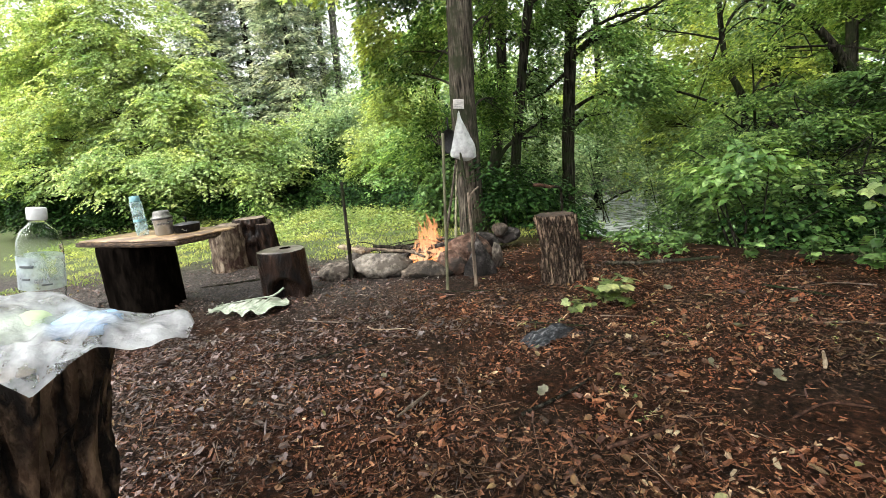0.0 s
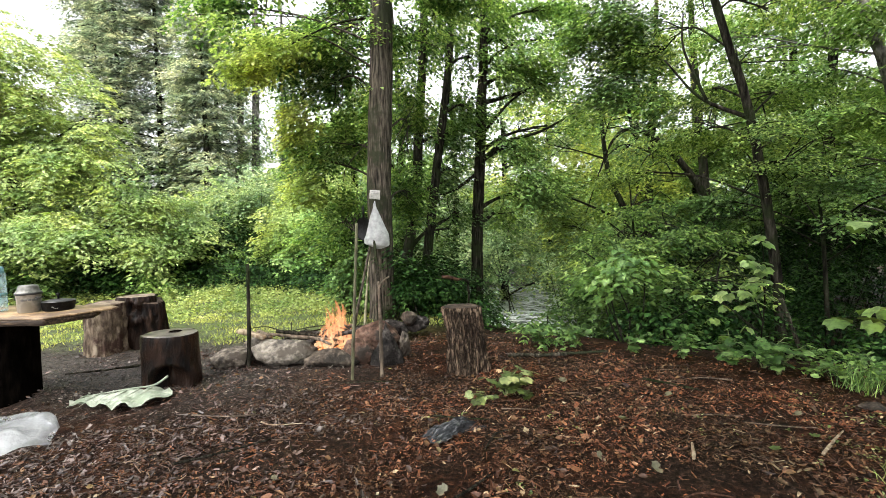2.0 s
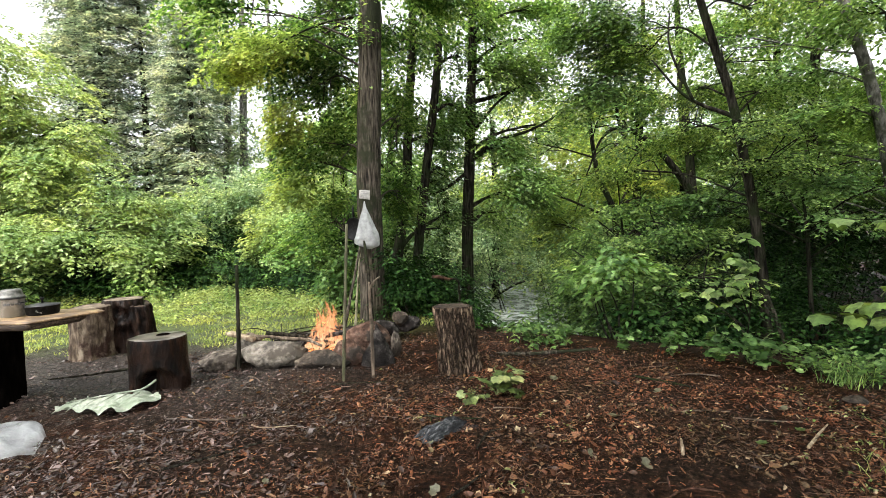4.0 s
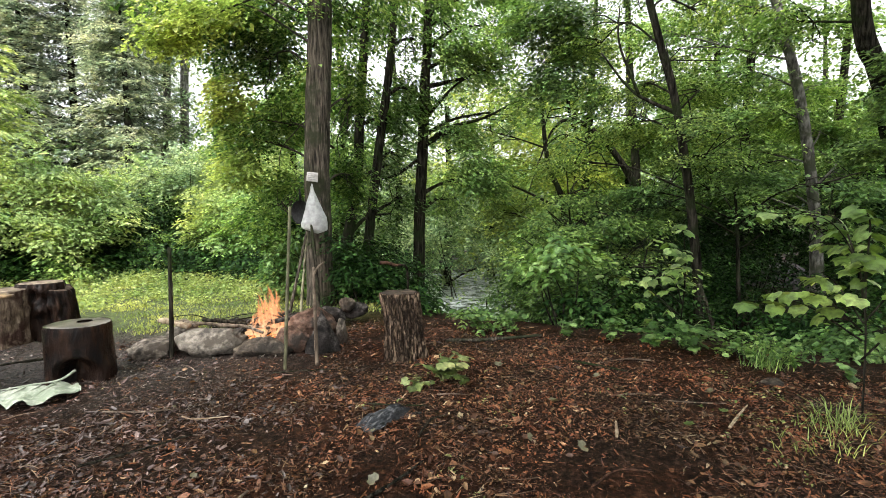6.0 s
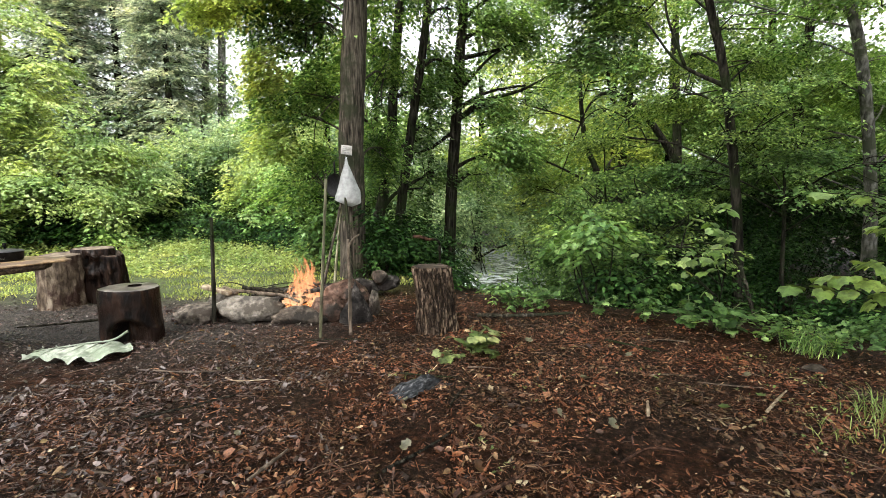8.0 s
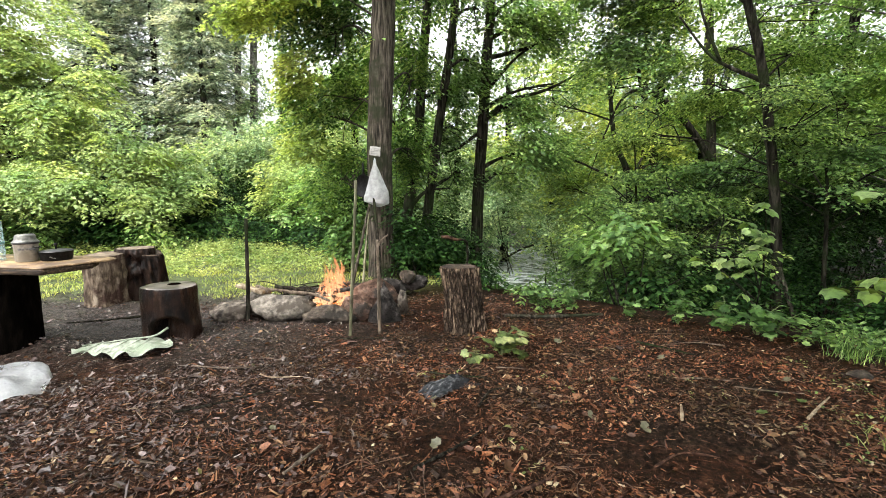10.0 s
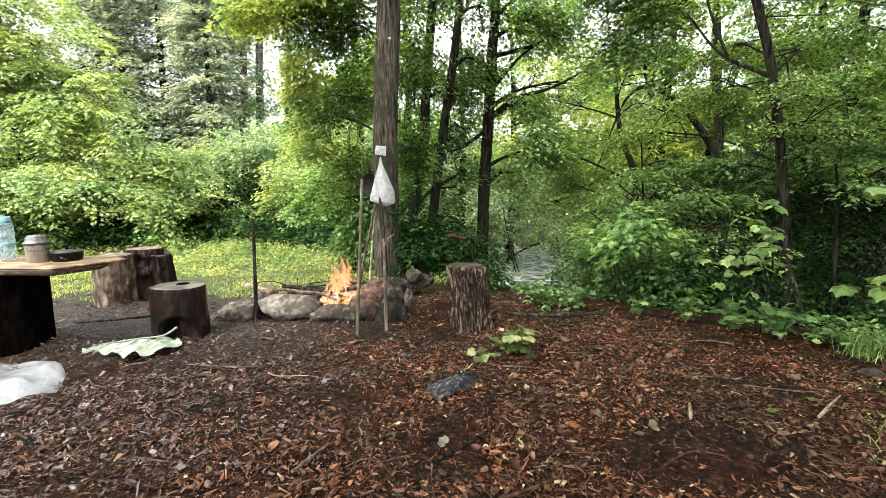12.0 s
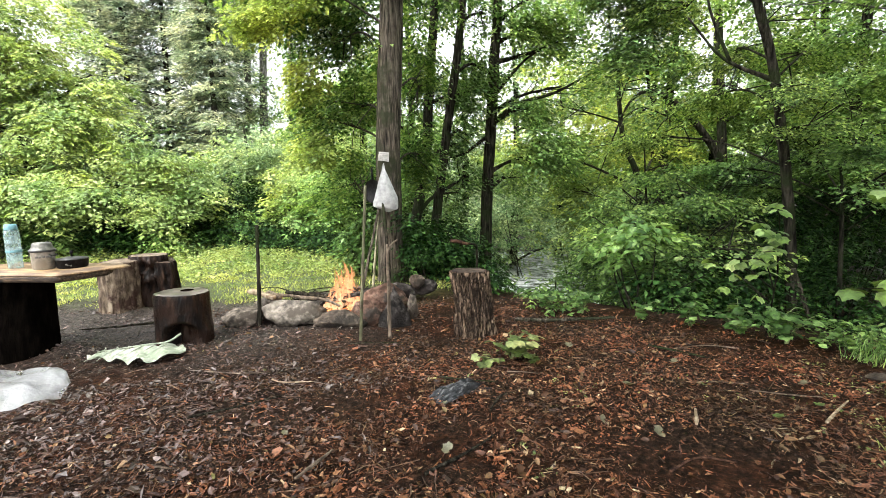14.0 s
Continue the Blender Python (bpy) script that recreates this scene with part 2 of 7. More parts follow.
    "stem_green": rough_stuff("stem_green", (0.08, 0.12, 0.04), (0.14, 0.18, 0.07), (0.22, 0.25, 0.12), 30, (1, 1, 0.3), 0.6, 0.2, 0.002),
    "paper": rough_stuff("paper", (0.26, 0.255, 0.235), (0.34, 0.335, 0.31), (0.42, 0.415, 0.39), 18, (1, 1, 1), 0.8, 0.1, 0.001),
    "print": rough_stuff("print", (0.16, 0.16, 0.16), (0.22, 0.22, 0.22), (0.3, 0.3, 0.3), 30, (1, 1, 1), 0.8, 0.05, 0.001),
}


def ground_mat():
    """Dark humus with red-brown shreds; grass-grown soil to the far left, worn earth beside the table."""
    m, n, l, b = shader("forest_soil")
    fine, mid, big = noise_node(n, l, 38, detail=12, rough=0.72), noise_node(n, l, 9, detail=8), noise_node(n, l, 1.1, detail=5)
    r = ramp(n, ((0.42, (0.0038, 0.002, 0.0014)), (0.50, (0.0185, 0.0082, 0.0046)), (0.58, (0.05, 0.021, 0.011)), (0.68, (0.12, 0.06, 0.034))))
    l.new(mixed(n, l, fine.outputs[0], mid.outputs[0], 0.35), r.inputs[0])
    worn = ramp(n, ((0.40, (0.0035, 0.0021, 0.0014)), (0.52, (0.017, 0.0098, 0.0063)), (0.66, (0.075, 0.046, 0.031))))
    l.new(fine.outputs[0], worn.inputs[0])
    mask = ramp(n, ((0.46, (0, 0, 0)), (0.56, (1, 1, 1))))
    l.new(big.outputs[0], mask.inputs[0])
    col = mixed(n, l, r.outputs[0], worn.outputs[0], mask.outputs[0])
    moss = ramp(n, ((0.35, (0.03, 0.035, 0.015)), (0.6, (0.075, 0.10, 0.03)), (0.8, (0.14, 0.18, 0.05))))
    l.new(mid.outputs[0], moss.inputs[0])
    sep, tc = n.new("ShaderNodeSeparateXYZ"), n.new("ShaderNodeTexCoord")
    l.new(tc.outputs["Object"], sep.inputs[0])
    # the lawn begins beyond a ragged line about 5 m off
    ma = n.new("ShaderNodeMath")
    ma.operation = "ADD"
    l.new(sep.outputs[1], ma.inputs[0])
    l.new(mid.outputs[0], ma.inputs[1])
    edge = n.new("ShaderNodeMapRange")
    edge.inputs[1].default_value, edge.inputs[2].default_value = 5.2, 5.8
    l.new(ma.outputs[0], edge.inputs[0])
    west = n.new("ShaderNodeMapRange")
    west.inputs[1].default_value, west.inputs[2].default_value = 0.3, -1.2
    l.new(sep.outputs[0], west.inputs[0])
    both = n.new("ShaderNodeMath")
    both.operation = "MULTIPLY"
    l.new(edge.outputs[0], both.inputs[0])
    l.new(west.outputs[0], both.inputs[1])
    trod = ramp(n, ((0.42, (0.004, 0.003, 0.0024)), (0.50, (0.026, 0.0195, 0.0155)), (0.60, (0.082, 0.066, 0.054)), (0.70, (0.20, 0.17, 0.145))))
    l.new(fine.outputs[0], trod.inputs[0])
    steps = []
    for axis, lo, hi in ((0, -0.3, -1.9), (1, 2.9, 3.7)):
        mr, wav = n.new("ShaderNodeMapRange"), n.new("ShaderNodeMath")
        wav.operation = "ADD"
        l.new(sep.outputs[axis], wav.inputs[0])
        l.new(mid.outputs[0], wav.inputs[1])
        mr.inputs[1].default_value, mr.inputs[2].default_value = lo + 0.5, hi + 0.5
        l.new(wav.outputs[0], mr.inputs[0])
        steps.append(mr.outputs[0])
    walked = n.new("ShaderNodeMath")
    walked.operation = "MULTIPLY"
    l.new(steps[0], walked.inputs[0])
    l.new(steps[1], walked.inputs[1])
    col = mixed(n, l, col, trod.outputs[0], walked.outputs[0])
    l.new(mixed(n, l, col, moss.outputs[0], both.outputs[0]), b.inputs["Base Color"])
    b.inputs["Roughness"].default_value = 0.6
    # wetter where it is trodden bare
    wet = n.new("ShaderNodeMapRange")
    wet.inputs[3].default_value, wet.inputs[4].default_value = 0.05, 0.25
    l.new(walked.outputs[0], wet.inputs[0])
    l.new(wet.outputs[0], b.inputs["Specular IOR Level"])
    bp = n.new("ShaderNodeBump")
    bp.inputs["Strength"].default_value, bp.inputs["Distance"].default_value = 1.0, 0.04
    l.new(mixed(n, l, fine.outputs[0], mid.outputs[0], 0.5), bp.inputs["Height"])
    l.new(bp.outputs[0], b.inputs["Normal"])
    return m


def plate_bark(name, crack, plate, pale, scale, stretch):
    """Thick bark broken into long plates by deep cracks."""
    m, n, l, b = shader(name)
    tc, mp, vo = n.new("ShaderNodeTexCoord"), n.new("ShaderNodeMapping"), n.new("ShaderNodeTexVoronoi")
    warp = noise_node(n, l, 9, (1, 1, 0.5), 5)
    mp.inputs["Scale"].default_value = stretch
    l.new(tc.outputs["Object"], mp.inputs[0])
    va = n.new("ShaderNodeVectorMath")
    va.operation = "MULTIPLY_ADD"
    va.inputs[1].default_value = (0.10, 0.10, 0.10)
    l.new(warp.outputs["Color"], va.inputs[0])
    l.new(mp.outputs[0], va.inputs[2])
    vo.feature = "DISTANCE_TO_EDGE"
    vo.inputs["Scale"].default_value = scale
    l.new(va.outputs[0], vo.inputs["Vector"])
    gap = ramp(n, ((0.02, (0, 0, 0)), (0.16, (1, 1, 1))))
    l.new(vo.outputs["Distance"], gap.inputs[0])
    fine = noise_node(n, l, 45, (1, 1, 0.3), 8)
    pr = ramp(n, ((0.4, plate), (0.62, pale)))
    l.new(fine.outputs[0], pr.inputs[0])
    big = noise_node(n, l, 7, detail=4)
    br = ramp(n, ((0.45, (0.45, 0.42, 0.4)), (0.6, (1.15, 1.1, 1.05))))
    l.new(big.outputs[0], br.inputs[0])
    col = mixed(n, l, pr.outputs[0], br.outputs[0], 1.0, "MULTIPLY")
    l.new(mixed(n, l, crack, col, gap.outputs[0]), b.inputs["Base Color"])
    b.inputs["Roughness"].default_value, b.inputs["Specular IOR Level"].default_value = 0.9, 0.15
    bp = n.new("ShaderNodeBump")
    bp.inputs["Strength"].default_value, bp.inputs["Distance"].default_value = 1.0, 0.03
    l.new(mixed(n, l, gap.outputs[0], fine.outputs[0], 0.35), bp.inputs["Height"])
    l.new(bp.outputs[0], b.inputs["Normal"])
    return m


def film_mat(name, tint, see, rough, white=0.5):
    """Thin wrinkled plastic: part clear, part milky."""
    m, n, l, b = shader(name)
    b.inputs["Base Color"].default_value = (*tint, 1)
    b.inputs["Roughness"].default_value, b.inputs["Specular IOR Level"].default_value = rough, 0.7
    nz = noise_node(n, l, 19, detail=6, rough=0.55)
    bp = n.new("ShaderNodeBump")
    bp.inputs["Strength"].default_value, bp.inputs["Distance"].default_value = 0.9, 0.03
    l.new(nz.outputs[0], bp.inputs["Height"])
    l.new(bp.outputs[0], b.inputs["Normal"])
    tl, tp = n.new("ShaderNodeBsdfTranslucent"), n.new("ShaderNodeBsdfTransparent")
    tl.inputs[0].default_value = (*tint, 1)
    a, c = n.new("ShaderNodeMixShader"), n.new("ShaderNodeMixShader")
    a.inputs[0].default_value = white
    l.new(b.outputs[0], a.inputs[1])
    l.new(tl.outputs[0], a.inputs[2])
    rr = ramp(n, ((0.35, (see * 0.5,) * 3), (0.65, (min(1, see * 1.5),) * 3)))
    l.new(nz.outputs[0], rr.inputs[0])
    l.new(rr.outputs[0], c.inputs[0])
    l.new(a.outputs[0], c.inputs[1])
    l.new(tp.outputs[0], c.inputs[2])
    l.new(c.outputs[0], n["Material Output"].inputs[0])
    return m


def clear_mat(name, tint, rough=0.05, ior=1.45):
    m, n, l, b = shader(name)
    b.inputs["Base Color"].default_value = (*tint, 1)
    b.inputs["Roughness"].default_value, b.inputs["IOR"].default_value = rough, ior
    b.inputs["Transmission Weight"].default_value = 1.0
    return m


def plain(name, col, rough=0.5, metal=0.0):
    m = rough_stuff(name, tuple(c * 0.85 for c in col), col, tuple(min(1, c * 1.1) for c in col), 25, rough=rough, bump=0.08, depth=0.001, metal=metal)
    return m


def flame_mat():
    m, n, l, b = shader("flame")
    n.remove(b)
    tc, sep = n.new("ShaderNodeTexCoord"), n.new("ShaderNodeSeparateXYZ")
    l.new(tc.outputs["Generated"], sep.inputs[0])
    nz = noise_node(n, l, 14, (1, 1, 0.4), 4)
    add = n.new("ShaderNodeMath")
    add.operation = "MULTIPLY_ADD"
    l.new(nz.outputs[0], add.inputs[0])
    add.inputs[1].default_value = 0.7
    l.new(sep.outputs[2], add.inputs[2])
    col = ramp(n, ((0.25, (1.0, 0.70, 0.42)), (0.6, (1.0, 0.48, 0.24)), (1.0, (0.8, 0.30, 0.13))))
    l.new(add.outputs[0], col.inputs[0])
    em, tp, mx = n.new("ShaderNodeEmission"), n.new("ShaderNodeBsdfTransparent"), n.new("ShaderNodeMixShader")
    em.inputs[1].default_value = 0.42
    l.new(col.outputs[0], em.inputs[0])
    streak = noise_node(n, l, 46, (1, 1, 0.13), 3)
    al = ramp(n, ((0.38, (0.45, 0.45, 0.45)), (0.50, (0.82, 0.82, 0.82)), (0.60, (0.99, 0.99, 0.99))))
    l.new(streak.outputs[0], al.inputs[0])
    l.new(al.outputs[0], mx.inputs[0])
    l.new(em.outputs[0], mx.inputs[1])
    l.new(tp.outputs[0], mx.inputs[2])
    l.new(mx.outputs[0], n["Material Output"].inputs[0])
    return m


def ember_mat():
    m, n, l, b = shader("ember")
    nz = noise_node(n, l, 30, detail=4)
    r = ramp(n, ((0.45, (0.0, 0.0, 0.0)), (0.58, (1.0, 0.28, 0.06)), (0.68, (1.0, 0.7, 0.35))))
    l.new(nz.outputs[0], r.inputs[0])
    b.inputs["Base Color"].default_value = (0.03, 0.02, 0.018, 1)
    b.inputs["Roughness"].default_value = 0.9
    l.new(r.outputs[0], b.inputs["Emission Color"])
    b.inputs["Emission Strength"].default_value = 0.4
    return m


M["ember"] = ember_mat()
M["bark_near"] = plate_bark("bark_near", (0.005, 0.0035, 0.0025), (0.062, 0.036, 0.022), (0.18, 0.122, 0.082), 11, (1, 1, 0.16))
M["bark_block"] = plate_bark("bark_block", (0.026, 0.018, 0.012), (0.068, 0.046, 0.032), (0.235, 0.18, 0.13), 34, (1, 1, 0.22))
M["soil"], M["flame"] = ground_mat(), flame_mat()
M["bag_film"] = film_mat("bag_film", (0.56, 0.58, 0.58), 0.30, 0.3, 0.45)
M["near_film"] = film_mat("near_film", (0.70, 0.73, 0.75), 0.5, 0.13, 0.4)
M["clear_plastic"] = clear_mat("clear_plastic", (0.93, 0.96, 0.96), 0.04, 1.2)
M["teal_plastic"] = film_mat("teal_plastic", (0.46, 0.60, 0.60), 0.66, 0.2, 0.5)
M["white_cap"] = plain("white_cap", (0.75, 0.75, 0.74), 0.4)
M["teal_cap"] = plain("teal_cap", (0.16, 0.32, 0.36), 0.45)
M["label_film"] = film_mat("label_film", (0.62, 0.70, 0.76), 0.62, 0.3, 0.4)
M["label_dark"] = plain("label_dark", (0.06, 0.07, 0.08), 0.4)
M["blue_pack"] = plain("blue_pack", (0.34, 0.51, 0.75), 0.4)
M["green_pack"] = plain("green_pack", (0.50, 0.60, 0.38), 0.5)
M["bread"] = plain("bread", (0.62, 0.50, 0.26), 0.8)
M["steel_dark"] = plain("steel_dark", (0.05, 0.05, 0.05), 0.4, 0.6)


# ---- mesh helpers ----
def vnoise(p, seed=0):
    """Smooth value noise in -1..1 at an array of places."""
    p = np.atleast_2d(np.asarray(p, float))
    i = np.floor(p).astype(np.int64)
    f = p - i
    f = f * f * (3 - 2 * f)

    def h(a):
        k = a[..., 0] * 374761393 + a[..., 1] * 668265263 + a[..., 2] * 2147483647 + seed * 974634577
        k = (k ^ (k >> 13)) * 1274126177
        return ((k ^ (k >> 16)) & 0xFFFF) / 32767.5 - 1

    out = 0
    for dx in (0, 1):
        for dy in (0, 1):
            for dz in (0, 1):
                w = (f[..., 0] if dx else 1 - f[..., 0]) * (f[..., 1] if dy else 1 - f[..., 1]) * (f[..., 2] if dz else 1 - f[..., 2])
                out = out + w * h(i + np.array([dx, dy, dz]))
    return out


def fnoise(p, seed=0, octaves=4):
    return sum(vnoise(np.asarray(p) * 2.03**k, seed + k) * 0.55**k for k in range(octaves))


def smooth(a, b, x):
    t = np.clip((np.asarray(x, float) - a) / (b - a), 0, 1)
    return t * t * (3 - 2 * t)


def mesh(name, verts, faces, material, soft=True):
    """faces: an integer array (one size), or a list of arrays."""
    groups = [np.asarray(g) for g in (faces if isinstance(faces, list) else [faces]) if len(g)]
    me = bpy.data.meshes.new(name)
    verts = np.asarray(verts, np.float32)
    me.vertices.add(len(verts))
    me.vertices.foreach_set("co", verts.ravel())
    sizes = np.concatenate([np.full(len(g), g.shape[1]) for g in groups])
    flat = np.concatenate([g.ravel() for g in groups])
    me.loops.add(len(flat))
    me.loops.foreach_set("vertex_index", flat.astype(np.int32))
    me.polygons.add(len(sizes))
    me.polygons.foreach_set("loop_start", np.r_[0, np.cumsum(sizes)[:-1]].astype(np.int32))
    me.polygons.foreach_set("use_smooth", np.full(len(sizes), soft))
    me.update(calc_edges=True)
    me.validate()
    me.materials.append(material)
    return me


def join(pieces):
    """Pieces of (verts, faces) as one, faces being arrays of one size or lists of them."""
    verts, groups, at = [], {}, 0
    for v, fs in pieces:
        for g in fs if isinstance(fs, list) else [fs]:
            g = np.asarray(g)
            if len(g):
                groups.setdefault(g.shape[1], []).append(g + at)
        verts.append(v)
        at += len(v)
    return np.concatenate(verts), [np.concatenate(g) for g in groups.values()]


def part(name, shape, material, parent, label="", soft=True):
    """One mesh object under a thing or a part. shape: (verts, faces) in the world's metres, relative to the top thing's base."""
    ob = new(name, mesh(name, shape[0], shape[1], material, soft))
    ob.parent = parent
    return tagged(ob, label)


def thing(name, at, label, category, group="", kind=""):
    ob = new(name)
    ob.empty_display_size = 0.1
    ob.location = at
    return tagged(ob, label, category, group, kind)


def solid(name, shape, material, at, label, category, group="", kind="", soft=True):
    ob = new(name, mesh(name, shape[0], shape[1], material, soft))
    ob.location = at
    return tagged(ob, label, category, group, kind)


def tube(path, radii, segs=8, wob=0.0, seed=0, caps=True):
    """A limb along a path, round with uneven girth."""
    path, radii = np.asarray(path, float), np.asarray(radii, float)
    radii = np.interp(np.linspace(0, 1, len(path)), np.linspace(0, 1, len(radii)), radii)
    d = np.gradient(path, axis=0)
    d /= np.linalg.norm(d, axis=1)[:, None] + 1e-9
    ref = np.where(np.abs(d[:, 2:3]) > 0.9, [[1.0, 0, 0]], [[0, 0, 1.0]])
    u = np.cross(d, ref)
    u /= np.linalg.norm(u, axis=1)[:, None]
    v = np.cross(d, u)
    a = np.linspace(0, 2 * np.pi, segs, endpoint=False)
    ring = np.cos(a)[None, :, None] * u[:, None] + np.sin(a)[None, :, None] * v[:, None]
    r = radii[:, None] * np.ones(segs)
    if wob:
        r = r * (1 + wob * fnoise((path[:, None] + ring * radii[:, None, None]) * 6 / max(radii.max() * 6, 0.2), seed, 3))
    verts = (path[:, None] + ring * r[..., None]).reshape(-1, 3)
    n = len(path)
    i, j = np.meshgrid(np.arange(n - 1), np.arange(segs), indexing="ij")
    a0, b0 = i * segs + j, i * segs + (j + 1) % segs
    quads = np.stack([a0, b0, b0 + segs, a0 + segs], -1).reshape(-1, 4)
    faces = [quads]
    if caps:
        verts = np.concatenate([verts, path[[0]], path[[-1]]])
        k, e = len(verts) - 2, len(verts) - 1
        jj = np.arange(segs)
        faces.append(np.concatenate([np.stack([np.full(segs, k), (jj + 1) % segs, jj], -1), np.stack([np.full(segs, e), (n - 1) * segs + jj, (n - 1) * segs + (jj + 1) % segs], -1)]))
    return verts, faces


def curve(points, n=10):
    """A smooth path through a few points (Catmull-Rom)."""
    p = np.asarray(points, float)
    p = np.concatenate([[2 * p[0] - p[1]], p, [2 * p[-1] - p[-2]]])
    out = []
    for k in range(1, len(p) - 2):
        t = np.linspace(0, 1, n, endpoint=k == len(p) - 3)[:, None]
        a, b, c, d = p[k - 1], p[k], p[k + 1], p[k + 2]
        out.append(0.5 * (2 * b + (c - a) * t + (2 * a - 5 * b + 4 * c - d) * t**2 + (3 * b - a - 3 * c + d) * t**3))
    return np.concatenate(out)


def lathe(profile, segs=32):
    """A turned shape from (radius, height) pairs."""
    a = np.linspace(0, 2 * np.pi, segs, endpoint=False)
    prof = np.asarray(profile, float)
    verts = np.stack([prof[:, None, 0] * np.cos(a), prof[:, None, 0] * np.sin(a), prof[:, None, 1] * np.ones(segs)], -1).reshape(-1, 3)
    i, j = np.meshgrid(np.arange(len(prof) - 1), np.arange(segs), indexing="ij")
    a0, b0 = i * segs + j, i * segs + (j + 1) % segs
    return verts, np.stack([a0, b0, b0 + segs, a0 + segs], -1).reshape(-1, 4)


def boulder(rng, size, rough=0.25, seed=0, sub=4, cuts=6):
    bm = bmesh.new()
    bmesh.ops.create_icosphere(bm, subdivisions=sub, radius=1)
    v = np.array([x.co[:] for x in bm.verts])
    f = np.array([[y.index for y in x.verts] for x in bm.faces])
    bm.free()
    n = fnoise(v * 1.1 + seed * 7.3, seed, 4)
    v = v * (1 + rough * n + 0.07 * fnoise(v * 5, seed + 9, 3))[:, None]
    # a few broken planes
    for _ in range(cuts):
        d = rng.normal(size=3)
        d /= np.linalg.norm(d)
        over = np.maximum(v @ d - (rng.uniform(0.62, 0.88) if cuts < 12 else rng.uniform(0.4, 0.75)), 0)
        v -= 0.85 * over[:, None] * d
    v *= np.asarray(size)
    return v, f


UP = np.array([0, 0, 1.0])


def leaves(rng, centres, radii, per, size, flat=0.4, tilt=0.45, shape=6, droop=0.15, width=0.6, hub=None, bend=(0.1, 0.75)):
    """Many folded leaves: loose clumps round the centres, or, with a hub, drooping two-sided sprays that point away from it."""
    centres = np.asarray(centres, float)
    k = len(centres)
    n = k * per
    c = np.repeat(centres, per, 0)
    r = np.repeat(np.broadcast_to(np.asarray(radii, float), (k,)), per)
    off = rng.normal(size=(n, 3)) * 0.55
    pos = c + off * r[:, None] * np.array([1, 1, flat])
    nor = np.concatenate([rng.normal(size=(n, 2)) * tilt, np.ones((n, 1))], 1)
    nor /= np.linalg.norm(nor, axis=1)[:, None]
    az = rng.uniform(0, 2 * np.pi, n)
    if hub is not None:
        a0 = np.arctan2(centres[:, 1] - hub[1], centres[:, 0] - hub[0]) + rng.normal(size=k) * 0.75
        lean = np.repeat(rng.uniform(*bend, k), per)
        aa = np.repeat(a0, per)
        along = rng.uniform(-0.55, 1.0, n)
        side = rng.normal(size=n) * 0.42 * (1.1 - 0.6 * along)
        fwd, lat = np.stack([np.cos(aa), np.sin(aa)], 1), np.stack([-np.sin(aa), np.cos(aa)], 1)
        pos = c + np.c_[(fwd * along[:, None] * 1.25 + lat * side[:, None]) * r[:, None], r * (rng.normal(size=n) * flat * 0.3 - lean * (along + 0.2) - 0.3 * along**2 - 0.25 * np.abs(side))]
        az = aa + np.sign(side) * 0.85 + rng.normal(size=n) * 0.5
        nor = np.c_[fwd * (lean * 0.8)[:, None] + lat * (side * 0.7)[:, None], np.ones(n)] + rng.normal(size=(n, 3)) * tilt * 0.42
        nor /= np.linalg.norm(nor, axis=1)[:, None]
    d = np.stack([np.cos(az), np.sin(az), np.full(n, -droop)], 1)
    d -= (d * nor).sum(1)[:, None] * nor
    d /= np.linalg.norm(d, axis=1)[:, None]
    s = np.cross(nor, d)
    ln = size * rng.uniform(0.6, 1.35, n)[:, None]
    w = ln * width * 0.5 * rng.uniform(0.8, 1.2, n)[:, None]
    up = nor * ln * 0.10
    if shape == 4:
        vv = np.stack([pos, pos + d * ln * 0.45 + s * w + up, pos + d * ln - up, pos + d * ln * 0.45 - s * w + up], 1)
        t = np.array([[0, 2, 1], [0, 3, 2]])
        faces = (np.arange(n)[:, None, None] * 4 + t).reshape(-1, 3)
    else:
        vv = np.stack([pos, pos + d * ln * 0.28 + s * w * 0.9 + up, pos + d * ln * 0.65 + s * w * 0.8 + up * 0.8, pos + d * ln - up * 0.8,
                       pos + d * ln * 0.65 - s * w * 0.8 + up * 0.8, pos + d * ln * 0.28 - s * w * 0.9 + up], 1)
        t = np.array([[0, 3, 2, 1], [0, 5, 4, 3]])
        faces = (np.arange(n)[:, None, None] * 6 + t).reshape(-1, 4)
    return vv.reshape(-1, 3), faces


